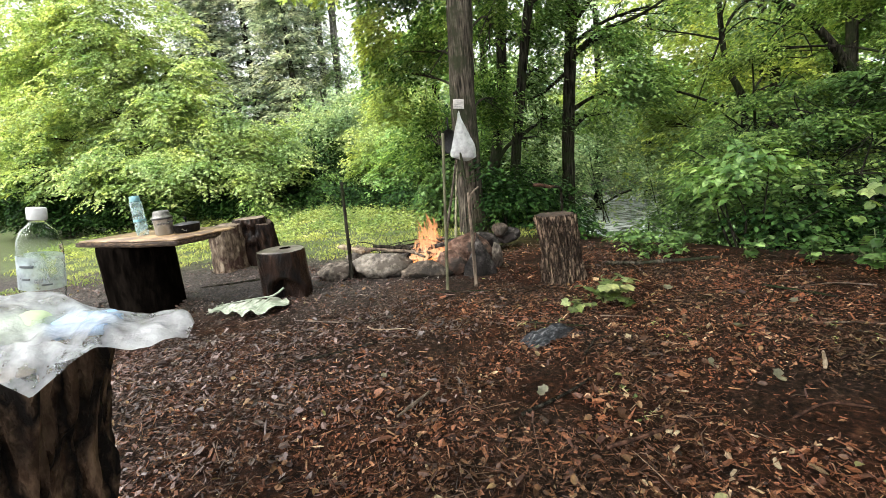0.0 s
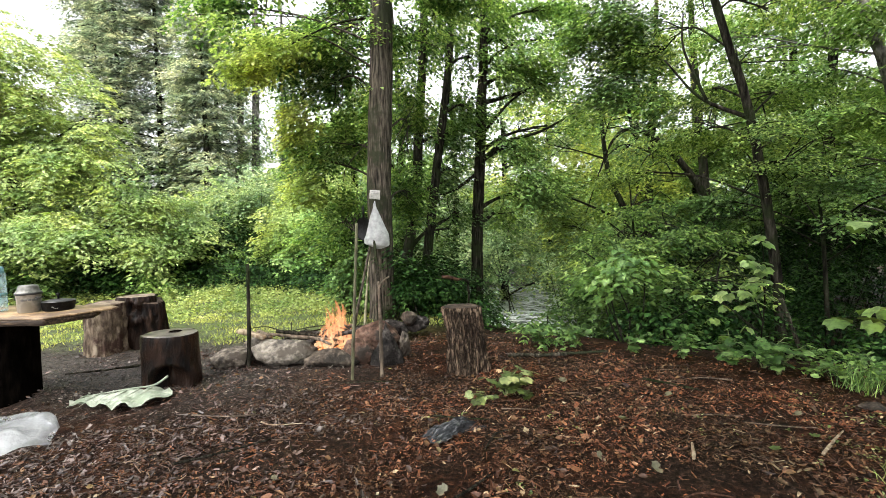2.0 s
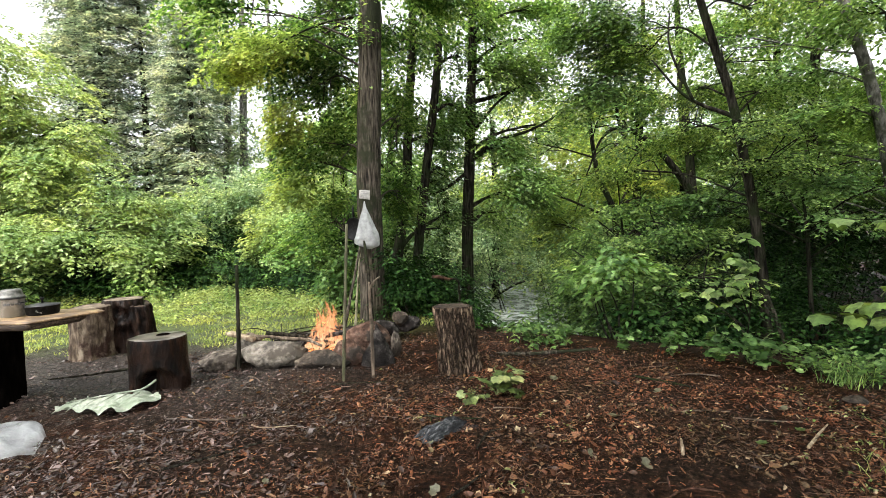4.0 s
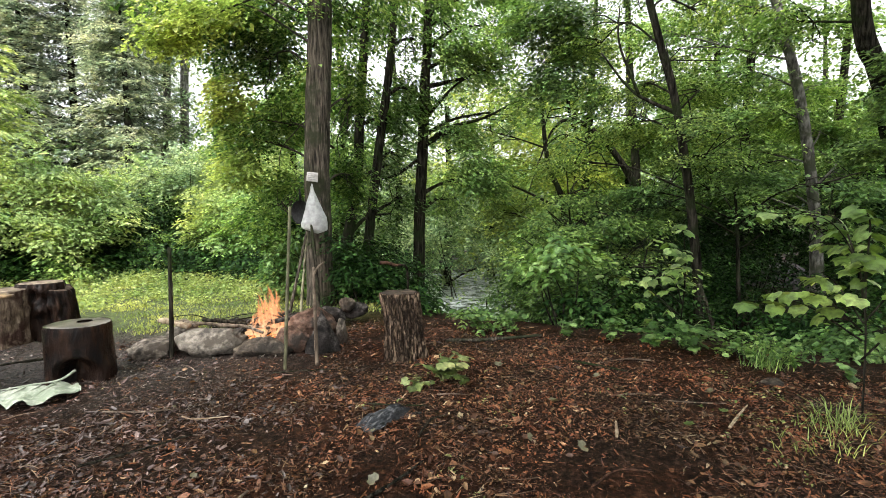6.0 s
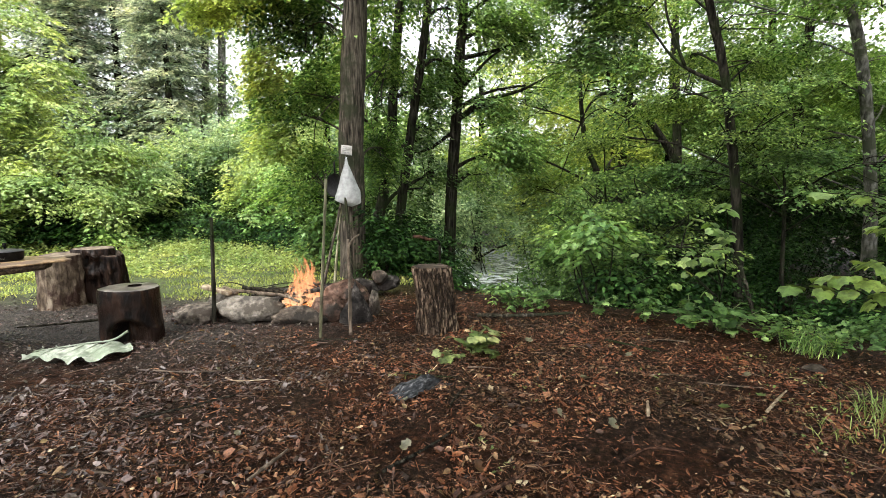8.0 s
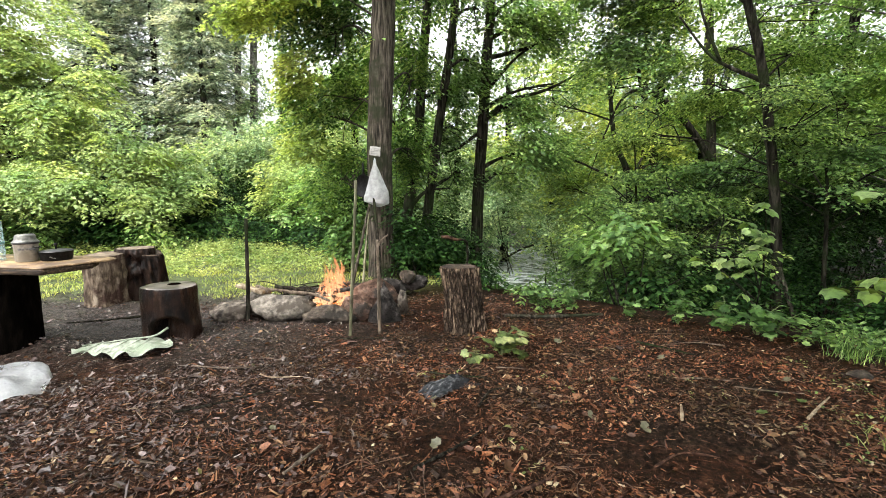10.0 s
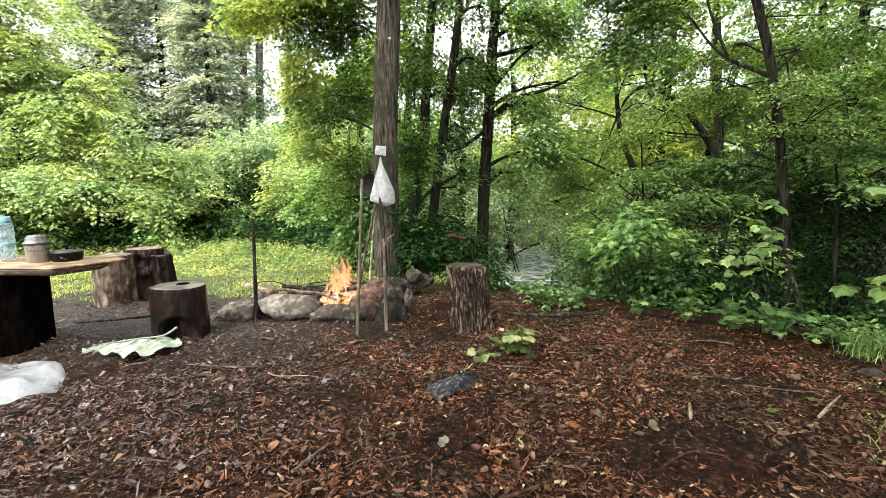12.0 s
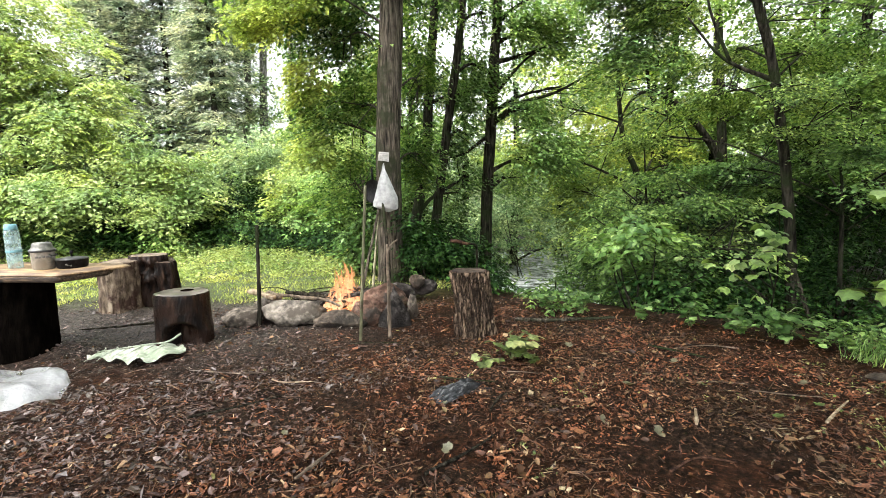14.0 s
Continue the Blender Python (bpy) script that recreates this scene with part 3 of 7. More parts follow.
def lobed_leaves(rng, places, dirs, size, droop=0.35, tilt=0.25):
    """Broad leaves with three pointed lobes, one at each place, for the plants that stand near."""
    ang = np.radians([180, 150, 112, 92, 70, 44, 30, 14, 0, -14, -30, -44, -70, -92, -112, -150])
    rad = np.array([0.04, 0.50, 0.62, 0.70, 0.70, 0.88, 0.74, 0.80, 1.0, 0.80, 0.74, 0.88, 0.70, 0.70, 0.62, 0.50])
    m = len(ang)
    pieces = []
    for p, d in zip(places, dirs):
        d = np.asarray(d, float) / np.linalg.norm(d)
        nor = UP + rng.normal(size=3) * tilt
        nor -= (nor @ d) * d
        nor /= np.linalg.norm(nor)
        s = np.cross(nor, d)
        ln = size * rng.uniform(0.65, 1.2)
        x, y = rad * np.cos(ang) * ln * 0.75, rad * np.sin(ang) * ln * 0.78
        z = -droop * (np.hypot(x, y) / ln) ** 2 * ln + 0.10 * np.abs(y) + rng.normal(size=m) * 0.02 * ln
        v = np.asarray(p) + d * x[:, None] + s * y[:, None] + nor * z[:, None]
        mid = np.asarray(p) + d * 0.22 * ln - nor * 0.02 * ln
        j = np.arange(m)
        pieces.append((np.concatenate([v, [mid]]), np.stack([np.full(m, m), j, (j + 1) % m], -1)[:, ::-1]))
    return join(pieces)


def in_blob(rng, centre, radius, n, hollow=0.1, gap=-0.12, grain=1.5):
    v = rng.normal(size=(n, 3))
    v /= np.linalg.norm(v, axis=1)[:, None]
    # an uneven outline, fuller towards the rim
    v *= (1 + 0.45 * fnoise(v * 1.6 + np.asarray(centre) * 1.7, 13, 3))[:, None] * (hollow + (1 - hollow) * rng.uniform(0, 1, n)[:, None] ** 0.5)
    p = np.asarray(centre) + v * np.asarray(radius)
    # ragged outline with gaps
    keep = fnoise(p * grain, 3, 3) > gap
    return p[keep]


def tree(name, base, trunk, radii, blobs, leaf, material, bark, label, rng, per=20, spray=0.25, shape=4, limb=True, wob=0.06, segs=14, flat=0.45, extra=(), dense=3.6, category="tree", limb_r=0.05, gap=-0.12, grain=1.5):
    """A tapered trunk, limbs to each mass of foliage, twigs and a crown of many leaves. All places in the world."""
    base = np.asarray(base, float)
    t = thing(name, base, label, category)
    path = curve(trunk, 12) - base
    rr = np.interp(np.linspace(0, 1, len(path)), np.linspace(0, 1, len(radii)), radii)
    part("trunk", tube(path, rr, segs, wob, 5), bark, t)
    sprays = []
    for centre, radius, count in blobs:
        centre = np.asarray(centre, float) - base
        pts = in_blob(rng, centre, radius, int(count * dense), gap=gap, grain=grain)
        sprays.append(pts)
        if limb:
            # the limb leaves the trunk below the mass that it bears
            want = centre[2] - 0.35 * np.linalg.norm(centre[:2] - path[:, :2].mean(0))
            k = int(np.clip(np.argmin(np.abs(path[:, 2] - want)), 1, len(path) - 2))
            mid = (path[k] + centre) / 2 + np.array([0, 0, 0.12]) + rng.normal(size=3) * 0.08
            way = curve([path[k], mid, centre], 6)
            r0 = min(rr[k] * 0.5, limb_r)
            part("limb", tube(way, np.linspace(r0, 0.012, len(way)), 7, 0.08, 2), bark, t)
            for q in pts[:: max(1, len(pts) // 7)]:
                a = way[rng.integers(len(way) // 2, len(way))]
                part("twig", tube(curve([a, (a + q) / 2 + rng.normal(size=3) * 0.14, q], 3), np.linspace(0.010, 0.003, 6), 4, caps=False), bark, t)
    for pts, rad in extra:
        path2 = curve(np.asarray(pts) - base, 8)
        part("limb", tube(path2, np.linspace(rad, rad * 0.35, len(path2)), 7, 0.06, 4), bark, t)
    if sprays:
        pts = np.concatenate(sprays)
        part("crown", leaves(rng, pts, spray * 1.1, per, leaf, flat, shape=shape, hub=path[len(path) // 2, :2]), material, t)
    return t


def shrub(name, base, blobs, leaf, material, label, rng, per=18, spray=0.2, shape=4, stems=5, flat=0.55, dense=3.4, category="shrub", group="", bark=None):
    base = np.asarray(base, float)
    t = thing(name, base, label, category, group)
    sprays = []
    for centre, radius, count in blobs:
        centre = np.asarray(centre, float) - base
        pts = in_blob(rng, centre, radius, int(count * dense), 0.05)
        sprays.append(pts)
        for _ in range(stems):
            if len(pts):
                q = pts[rng.integers(len(pts))]
                foot = np.array([rng.normal() * 0.12 + centre[0] * 0.5, rng.normal() * 0.12 + centre[1] * 0.5, 0.0])
                foot[2] = hill(foot[0] + base[0], foot[1] + base[1]) - base[2] - 0.05
                way = curve([foot, (foot + q) / 2 + rng.normal(size=3) * 0.06, q], 5)
                part("stem", tube(way, np.linspace(0.014, 0.004, len(way)), 5), bark or M["bark_dark"], t)
    part("foliage", leaves(rng, np.concatenate(sprays), spray * 1.05, per, leaf, flat, shape=shape, hub=(0, 0)), material, t)
    return t


def hill(x, y):
    """Height of the ground: a level clearing, a bank that falls to the stream on the far right."""
    x, y = np.asarray(x, float), np.asarray(y, float)
    beyond = 0.6 * x + 0.8 * y - 4.15
    fall = 1.35 * smooth(0, 5.5, beyond) * smooth(-0.7, 1.4, x + 0.12 * (y - 5))
    rise = 0.12 * smooth(3.2, 5, x) * (1 - smooth(0, 1.5, beyond))
    p = np.stack([x, y, 0 * x], -1)
    bumps = 0.018 * fnoise(p * 1.7, 11, 3) + 0.006 * fnoise(p * 9, 12, 2)
    far = smooth(22, 60, np.hypot(x, y))
    z = -fall + rise + (bumps.reshape(x.shape) if x.shape else bumps[0]) * (1 - far)
    return z


# ---- ground and stream ----
def graded(lo, hi, step, reach):
    near = np.arange(lo, hi + step, step)
    out, s, x = [], step, hi
    while x < reach:
        s *= 1.22
        x += s
        out.append(x)
    neg, s, x = [], step, lo
    while x > -reach:
        s *= 1.22
        x -= s
        neg.append(x)
    return np.r_[neg[::-1], near, out]


gx, gy = graded(-4.6, 4.6, 0.055, 420), graded(-0.2, 7.0, 0.055, 420)
X, Y = np.meshgrid(gx, gy)
gv = np.stack([X.ravel(), Y.ravel(), hill(X.ravel(), Y.ravel())], -1)
i, j = np.meshgrid(np.arange(len(gy) - 1), np.arange(len(gx) - 1), indexing="ij")
a0 = i * len(gx) + j
solid("ground", (gv, np.stack([a0, a0 + 1, a0 + 1 + len(gx), a0 + len(gx)], -1).reshape(-1, 4)), M["soil"], (0, 0, 0), "dark forest soil with red-brown bark shreds, grassy beyond the fire", "ground", kind="structure")


def water_mat():
    m, n, l, b = shader("stream_water")
    b.inputs["Base Color"].default_value = (0.10, 0.12, 0.11, 1)
    b.inputs["Roughness"].default_value = 0.12
    nz = noise_node(n, l, 3.5, (1, 2.2, 1), 5)
    # pale flecks: foam, with the sky's glitter put into the base colour
    foam_glints = ramp(n, ((0.42, (0.16, 0.18, 0.17)), (0.54, (0.8, 0.84, 0.84))))
    l.new(nz.outputs[0], foam_glints.inputs[0])
    l.new(foam_glints.outputs[0], b.inputs["Base Color"])
    bp = n.new("ShaderNodeBump")
    bp.inputs["Strength"].default_value, bp.inputs["Distance"].default_value = 1.0, 0.25
    l.new(nz.outputs[0], bp.inputs["Height"])
    l.new(bp.outputs[0], b.inputs["Normal"])
    return m


rng = np.random.default_rng(7)
wx, wy = np.meshgrid(np.linspace(-1.2, 4.2, 60), np.linspace(9.2, 19, 50))
wz = -1.22 + 0.03 * fnoise(np.stack([wx, wy * 2, 0 * wx], -1) * 1.6, 31, 3)
i, j = np.meshgrid(np.arange(49), np.arange(59), indexing="ij")
a0 = i * 60 + j
solid("stream", (np.stack([wx.ravel() + 0.12 * (wy.ravel() - 9), wy.ravel(), wz.ravel()], -1), np.stack([a0, a0 + 1, a0 + 61, a0 + 60], -1).reshape(-1, 4)), water_mat(), (0, 0, 0), "pale rippling stream below the wooded bank", "stream", kind="structure")


# ---- trees round the clearing ----
rng = np.random.default_rng(21)
# the large tree behind the fire
maple = tree("maple_tree", (-0.74, 6.12, 0), [(-0.74, 6.12, -0.1), (-0.735, 6.12, 0.5), (-0.74, 6.12, 1.5), (-0.70, 6.12, 2.5), (-0.645, 6.12, 3.6), (-0.6, 6.12, 5.5), (-0.5, 6.1, 8.0)],
     [0.19, 0.168, 0.162, 0.158, 0.150, 0.13, 0.05],
     # the masses centred at z 5.4 and 5.3 are unseen, added to give shade
     [((-1.5, 6.5, 3.2), (0.65, 0.5, 0.7), 60), ((-1.25, 6.3, 3.85), (0.9, 0.55, 0.45), 62), ((-1.75, 6.9, 2.3), (0.45, 0.45, 0.75), 34), ((-1.3, 6.8, 2.4), (0.5, 0.45, 0.75), 46), ((-1.95, 6.3, 3.75), (0.7, 0.5, 0.35), 40), ((-2.6, 6.4, 4.3), (1.0, 0.6, 0.4), 50), ((-1.3, 6.8, 4.5), (0.8, 0.5, 0.5), 36), ((-0.5, 6.9, 5.4), (1.1, 0.9, 0.4), 34), ((0.0, 5.5, 5.3), (1.2, 0.8, 0.35), 34), ((-1.35, 7.0, 1.35), (0.45, 0.4, 0.65), 38), ((-0.2, 6.9, 4.0), (0.7, 0.5, 0.5), 36), ((-0.36, 7.2, 2.8), (0.35, 0.35, 0.85), 44), ((-0.35, 7.3, 1.8), (0.3, 0.3, 0.6), 26), ((-2.1, 6.6, 4.85), (1.0, 0.6, 0.4), 90), ((-3.0, 6.8, 4.95), (0.8, 0.5, 0.3), 36), ((-1.1, 6.8, 4.95), (0.8, 0.5, 0.35), 60), ((0.3, 7.2, 4.85), (0.7, 0.4, 0.3), 44), ((-1.6, 6.7, 5.5), (1.2, 0.6, 0.3), 60)],
     0.064, M["leaf_maple"], M["bark_grey"], "tall tree with grey furrowed bark behind the campfire", rng, segs=28, wob=0.05, per=30, spray=0.2, limb_r=0.016, gap=0.1, grain=2.4, dense=5.0)
# outer sprays of the same tree, lit look given by a brighter leaf colour
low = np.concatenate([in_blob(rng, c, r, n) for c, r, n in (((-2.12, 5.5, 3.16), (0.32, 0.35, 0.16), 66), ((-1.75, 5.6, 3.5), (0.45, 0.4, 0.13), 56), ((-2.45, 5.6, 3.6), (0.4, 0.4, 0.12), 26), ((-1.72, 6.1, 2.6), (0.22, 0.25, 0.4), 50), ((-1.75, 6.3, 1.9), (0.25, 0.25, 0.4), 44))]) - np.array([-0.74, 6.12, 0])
part("sunlit_tint_sprays", leaves(rng, low, 0.2, 26, 0.07, 0.3, shape=4, hub=(0, 0)), M["leaf_backlit"], maple, "leaves by a low bough, coloured yellow-green as if sunlit")
part("bough", tube(curve([(0.1, 0.0, 4.0), (-0.5, -0.3, 3.75), (-1.35, -0.6, 3.2)], 8), np.linspace(0.022, 0.005, 16), 6, 0.1, 3), M["bark_dark"], maple)
# the three slender trunks beside it
tree("slender_tree", (-0.64, 8.0, -0.05), [(-0.66, 8.0, -0.2), (-0.61, 8, 0.24), (-0.45, 8, 1.03), (-0.3, 8, 1.9), (-0.265, 8, 2.55), (-0.19, 8, 3.5), (-0.12, 8, 4.4), (0.0, 8, 7)], [0.12, 0.1, 0.09, 0.085, 0.08, 0.075, 0.04],
     [((-0.5, 8.5, 4.5), (0.9, 0.7, 0.6), 28), ((0.0, 8.8, 5.0), (0.8, 0.6, 0.4), 30), ((0.3, 8.7, 3.0), (0.6, 0.5, 0.5), 30), ((-0.9, 8.6, 3.6), (0.5, 0.5, 0.5), 22), ((-0.55, 8.8, 1.6), (0.4, 0.4, 0.7), 22), ((0.25, 8.9, 1.2), (0.5, 0.4, 0.5), 18), ((-0.5, 8.8, 2.9), (0.4, 0.4, 0.5), 40), ((0.15, 9.0, 2.1), (0.4, 0.4, 0.5), 30), ((-0.75, 8.8, 0.8), (0.5, 0.4, 0.5), 22)], 0.075, M["leaf_mid"], M["bark_dark"], "slender dark-barked tree with a kink low on its trunk", rng)
tree("slender_tree", (-0.25, 8.4, -0.1), [(-0.27, 8.4, -0.3), (-0.22, 8.4, 0.2), (-0.11, 8.4, 1.12), (0.0, 8.4, 1.9), (0.1, 8.4, 2.6), (0.24, 8.4, 3.5), (0.36, 8.4, 4.5), (0.6, 8.4, 7)], [0.12, 0.095, 0.085, 0.08, 0.078, 0.07, 0.04],
     [((0.8, 9.0, 4.5), (0.9, 0.7, 0.6), 26), ((1.0, 8.9, 5.2), (0.8, 0.5, 0.4), 26), ((0.35, 9.2, 2.4), (0.5, 0.5, 0.4), 34), ((0.7, 9.1, 3.6), (0.55, 0.5, 0.4), 40), ((0.45, 9.1, 1.5), (0.4, 0.4, 0.4), 16), ((0.5, 9.0, 5.7), (0.8, 0.5, 0.3), 30)], 0.075, M["leaf_mid"], M["bark_dark"], "slender dark-barked tree leaning over the stream bank", rng)
tree("slender_tree", (0.79, 9.0, -0.6), [(0.78, 9.0, -0.8), (0.79, 9.0, 0.0), (0.835, 9, 1.33), (0.92, 9, 2.7), (0.97, 9, 3.7), (1.04, 9, 4.75), (1.1, 9, 8)], [0.15, 0.12, 0.11, 0.105, 0.1, 0.09, 0.05],
     [((1.95, 8.7, 1.95), (0.65, 0.5, 0.5), 60), ((2.4, 9.6, 3.3), (0.8, 0.5, 0.35), 40), ((2.2, 9.2, 4.1), (1.2, 0.8, 0.5), 55), ((1.4, 9.5, 5.0), (1.2, 0.8, 0.5), 30), ((2.5, 9.2, 4.9), (0.9, 0.6, 0.4), 40), ((1.75, 9.2, 2.8), (0.5, 0.5, 0.3), 30), ((1.35, 9.5, 1.5), (0.4, 0.4, 0.3), 12), ((1.8, 8.9, 4.3), (0.7, 0.5, 0.4), 44), ((1.6, 9.4, 5.65), (0.9, 0.6, 0.35), 40), ((2.5, 9.4, 5.6), (0.8, 0.5, 0.35), 36)], 0.085, M["leaf_bright"], M["bark_dark"], "straight dark tree trunk with a long side branch", rng,
     extra=[([(0.92, 9, 2.5), (1.4, 9, 2.85), (2.1, 9, 3.05), (2.8, 9, 3.4)], 0.05), ([(0.9, 9, 2.3), (0.4, 8.9, 1.95), (0.1, 8.8, 1.85)], 0.04), ([(0.95, 9, 3.0), (1.6, 9, 3.7), (2.4, 9.1, 4.1)], 0.035)])
# overhanging dark branch in front of the right wood
tree("leaning_tree", (5.75, 9.0, -1.2), [(5.85, 9.0, -1.3), (5.75, 9, 0.3), (5.59, 9, 1.12), (5.28, 9, 1.82), (4.65, 9, 2.63), (3.99, 9, 3.05), (3.56, 9, 2.87), (3.25, 9, 2.2), (2.97, 9, 1.39)], [0.11, 0.095, 0.085, 0.075, 0.06, 0.045, 0.026, 0.016, 0.006],
     [((3.0, 7.3, 3.25), (0.62, 0.5, 0.75), 120), ((2.75, 7.2, 4.2), (0.9, 0.6, 0.6), 84), ((3.5, 7.6, 4.3), (0.7, 0.5, 0.5), 40), ((4.4, 9.2, 2.6), (0.7, 0.5, 0.25), 20), ((3.0, 7.2, 5.0), (0.8, 0.6, 0.35), 44)], 0.075, M["leaf_mid"], M["bark_dark"], "thin leaning tree arching over the bank", rng, gap=-0.08, grain=2.0, extra=[([(4.5, 9.0, 2.72), (4.2, 9.1, 2.45), (4.05, 9.2, 2.1)], 0.02)])
tree("young_tree", (4.3, 10, -1.25), [(4.3, 10, -1.3), (4.2, 10, 1.25), (3.82, 10, 2.33), (3.6, 10, 4.2)], [0.09, 0.07, 0.055, 0.03],
     [((4.0, 11.5, 2.4), (1.5, 0.9, 1.1), 100), ((5.6, 12, 2.2), (1.3, 0.9, 1.2), 80), ((3.3, 12, 1.3), (0.8, 0.8, 0.7), 44), ((4.4, 11.5, 0.5), (1.5, 0.9, 0.8), 70), ((3.2, 12, 4.4), (1.2, 0.8, 0.6), 24), ((5.6, 12, 4.6), (1.2, 0.8, 0.6), 22), ((2.6, 11, 3.2), (1.1, 0.7, 0.5), 40), ((2.3, 12, 2.2), (1.2, 0.8, 0.5), 40)], 0.105, M["leaf_backlit"], M["bark_dark"], "young tree with light yellow-green leaves across the stream", rng, dense=2.5)
# the right wood
tree("beech_tree", (4.23, 5.5, -0.6), [(4.26, 5.5, -0.7), (4.23, 5.5, -0.4), (4.14, 5.5, 0.62), (3.98, 5.5, 1.68), (3.78, 5.5, 2.64), (3.56, 5.5, 3.32), (3.2, 5.5, 4.6), (3.0, 5.5, 6.0)], [0.085, 0.066, 0.058, 0.054, 0.05, 0.046, 0.04, 0.02],
     [((3.8, 5.05, 2.2), (0.45, 0.3, 0.18), 30), ((3.95, 5.1, 1.85), (0.5, 0.3, 0.07), 26), ((3.55, 6.4, 2.4), (0.7, 0.5, 0.1), 34), ((4.5, 6.1, 2.35), (0.7, 0.5, 0.08), 34), ((4.7, 6.2, 2.85), (0.8, 0.5, 0.1), 22), ((3.9, 6.5, 3.0), (0.7, 0.5, 0.1), 28), ((3.0, 6.8, 1.95), (0.6, 0.4, 0.1), 26), ((4.6, 6.4, 1.95), (0.7, 0.4, 0.07), 30), ((3.4, 6.8, 3.7), (0.8, 0.6, 0.2), 20), ((4.6, 6.8, 3.5), (0.8, 0.6, 0.15), 14), ((3.9, 6.6, 4.4), (0.8, 0.5, 0.25), 20), ((5.0, 6.8, 4.3), (0.8, 0.5, 0.25), 14)],
     0.047, M["leaf_beech"], M["bark_dark"], "dark tree trunk at the edge of the wood", rng, flat=0.16, per=30, spray=0.22, limb_r=0.014, gap=-0.04, grain=2.0,
     extra=[([(3.85, 5.5, 2.4), (3.4, 5.8, 2.75), (3.05, 6, 3.3)], 0.03), ([(3.45, 5.75, 2.7), (3.25, 5.9, 3.4), (3.3, 6, 3.9)], 0.022)])
# low beech sprays moved to an added trunk, with darker leaves for shade
tree("young_tree", (4.9, 5.6, -0.6), [(4.9, 5.6, -0.7), (4.85, 5.6, 0.4), (4.75, 5.55, 1.2), (4.6, 5.5, 1.8)], [0.03, 0.025, 0.018, 0.006],
     [((4.55, 5.2, 1.62), (0.45, 0.35, 0.06), 22), ((3.7, 6.3, 1.5), (0.6, 0.45, 0.07), 22), ((4.4, 6.5, 1.2), (0.7, 0.4, 0.06), 18), ((5.2, 6.5, 1.45), (0.6, 0.4, 0.06), 18), ((4.45, 4.7, 1.2), (0.45, 0.3, 0.05), 8), ((4.9, 4.2, 1.45), (0.5, 0.3, 0.05), 8), ((5.2, 4.6, 1.0), (0.5, 0.3, 0.05), 6)],
     0.056, M["leaf_mid"], M["bark_dark"], "flat lower sprays on an added stem, in a darker leaf colour for shade", rng, flat=0.14, per=26, spray=0.22, limb_r=0.01)
tree("beech_tree", (7.6, 7.0, -0.6), [(7.65, 7, -0.7), (7.5, 7, 0.95), (7.28, 7, 2.28), (7.0, 7, 3.4), (6.6, 7, 4.55), (6.2, 7, 6.5)], [0.12, 0.085, 0.08, 0.078, 0.07, 0.04],
     [((6.2, 7.8, 3.6), (1.2, 0.9, 0.2), 28), ((5.1, 7.8, 4.4), (0.9, 0.7, 0.3), 16), ((7.8, 7.6, 3.4), (1.2, 0.9, 0.2), 34), ((6.4, 7.6, 2.3), (1.2, 0.7, 0.1), 26), ((8.6, 7.6, 2.1), (1.0, 0.7, 0.1), 36), ((7.0, 7.5, 4.7), (1.8, 1.2, 0.5), 46), ((6.6, 7.4, 2.9), (1.1, 0.6, 0.1), 46), ((6.0, 7.2, 1.5), (0.8, 0.5, 0.08), 10), ((7.6, 7.9, 1.55), (0.8, 0.5, 0.08), 26), ((8.4, 7.8, 2.75), (0.8, 0.4, 0.1), 30), ((5.9, 7.6, 5.3), (1.0, 0.7, 0.4), 34), ((6.3, 7.4, 4.1), (0.9, 0.5, 0.2), 18)], 0.075, M["leaf_bright"], M["bark_pale_grey"], "pale grey tree trunk among dense leaves", rng, flat=0.16, per=26, limb_r=0.018)
tree("beech_tree", (7.1, 5.4, -0.2), [(7.7, 5.6, -0.4), (7.4, 5.6, 1.2), (7.16, 5.6, 2.2), (6.92, 5.6, 3.0), (6.62, 5.6, 3.6), (6.4, 5.6, 5)], [0.17, 0.13, 0.12, 0.12, 0.08],
     [((6.5, 6.6, 4.1), (1.0, 0.6, 0.3), 24), ((7.3, 5.3, 2.5), (0.7, 0.4, 0.12), 40), ((6.5, 5.1, 2.0), (0.6, 0.35, 0.08), 36), ((6.6, 5.0, 1.5), (0.7, 0.4, 0.08), 36), ((6.5, 4.9, 2.6), (0.5, 0.3, 0.2), 30), ((6.7, 5.0, 3.1), (0.5, 0.3, 0.2), 26)], 0.07, M["leaf_mid"], M["bark_dark"], "thick curved dark tree trunk at the edge of the wood", rng, flat=0.16, per=26, limb_r=0.02)
for x, y, h, lean in ((5.8, 12.6, 8, 0.3), (7.0, 11.5, 8, -0.4), (8.6, 10, 8, 0.2), (9.8, 12, 9, -0.3), (11.5, 10.5, 9, 0.4)):
    b = float(hill(x, y))
    tree("wood_tree", (x, y, b), [(x, y, b - 0.2), (x + lean * 0.4, y, 2), (x + lean, y, 5), (x + lean * 1.4, y, h)], [0.13, 0.11, 0.09, 0.04],
         [((x - 0.6, y + 0.5, 4.4), (1.5, 1.0, 0.7), 50), ((x + 0.7, y + 0.3, 3.2), (1.4, 0.9, 0.6), 50), ((x, y, 5.8), (1.6, 1.2, 0.8), 45)], 0.115, M["leaf_backlit" if x < 7 else "leaf_bright"], M["bark_dark"], "woodland tree with layered green foliage", rng)

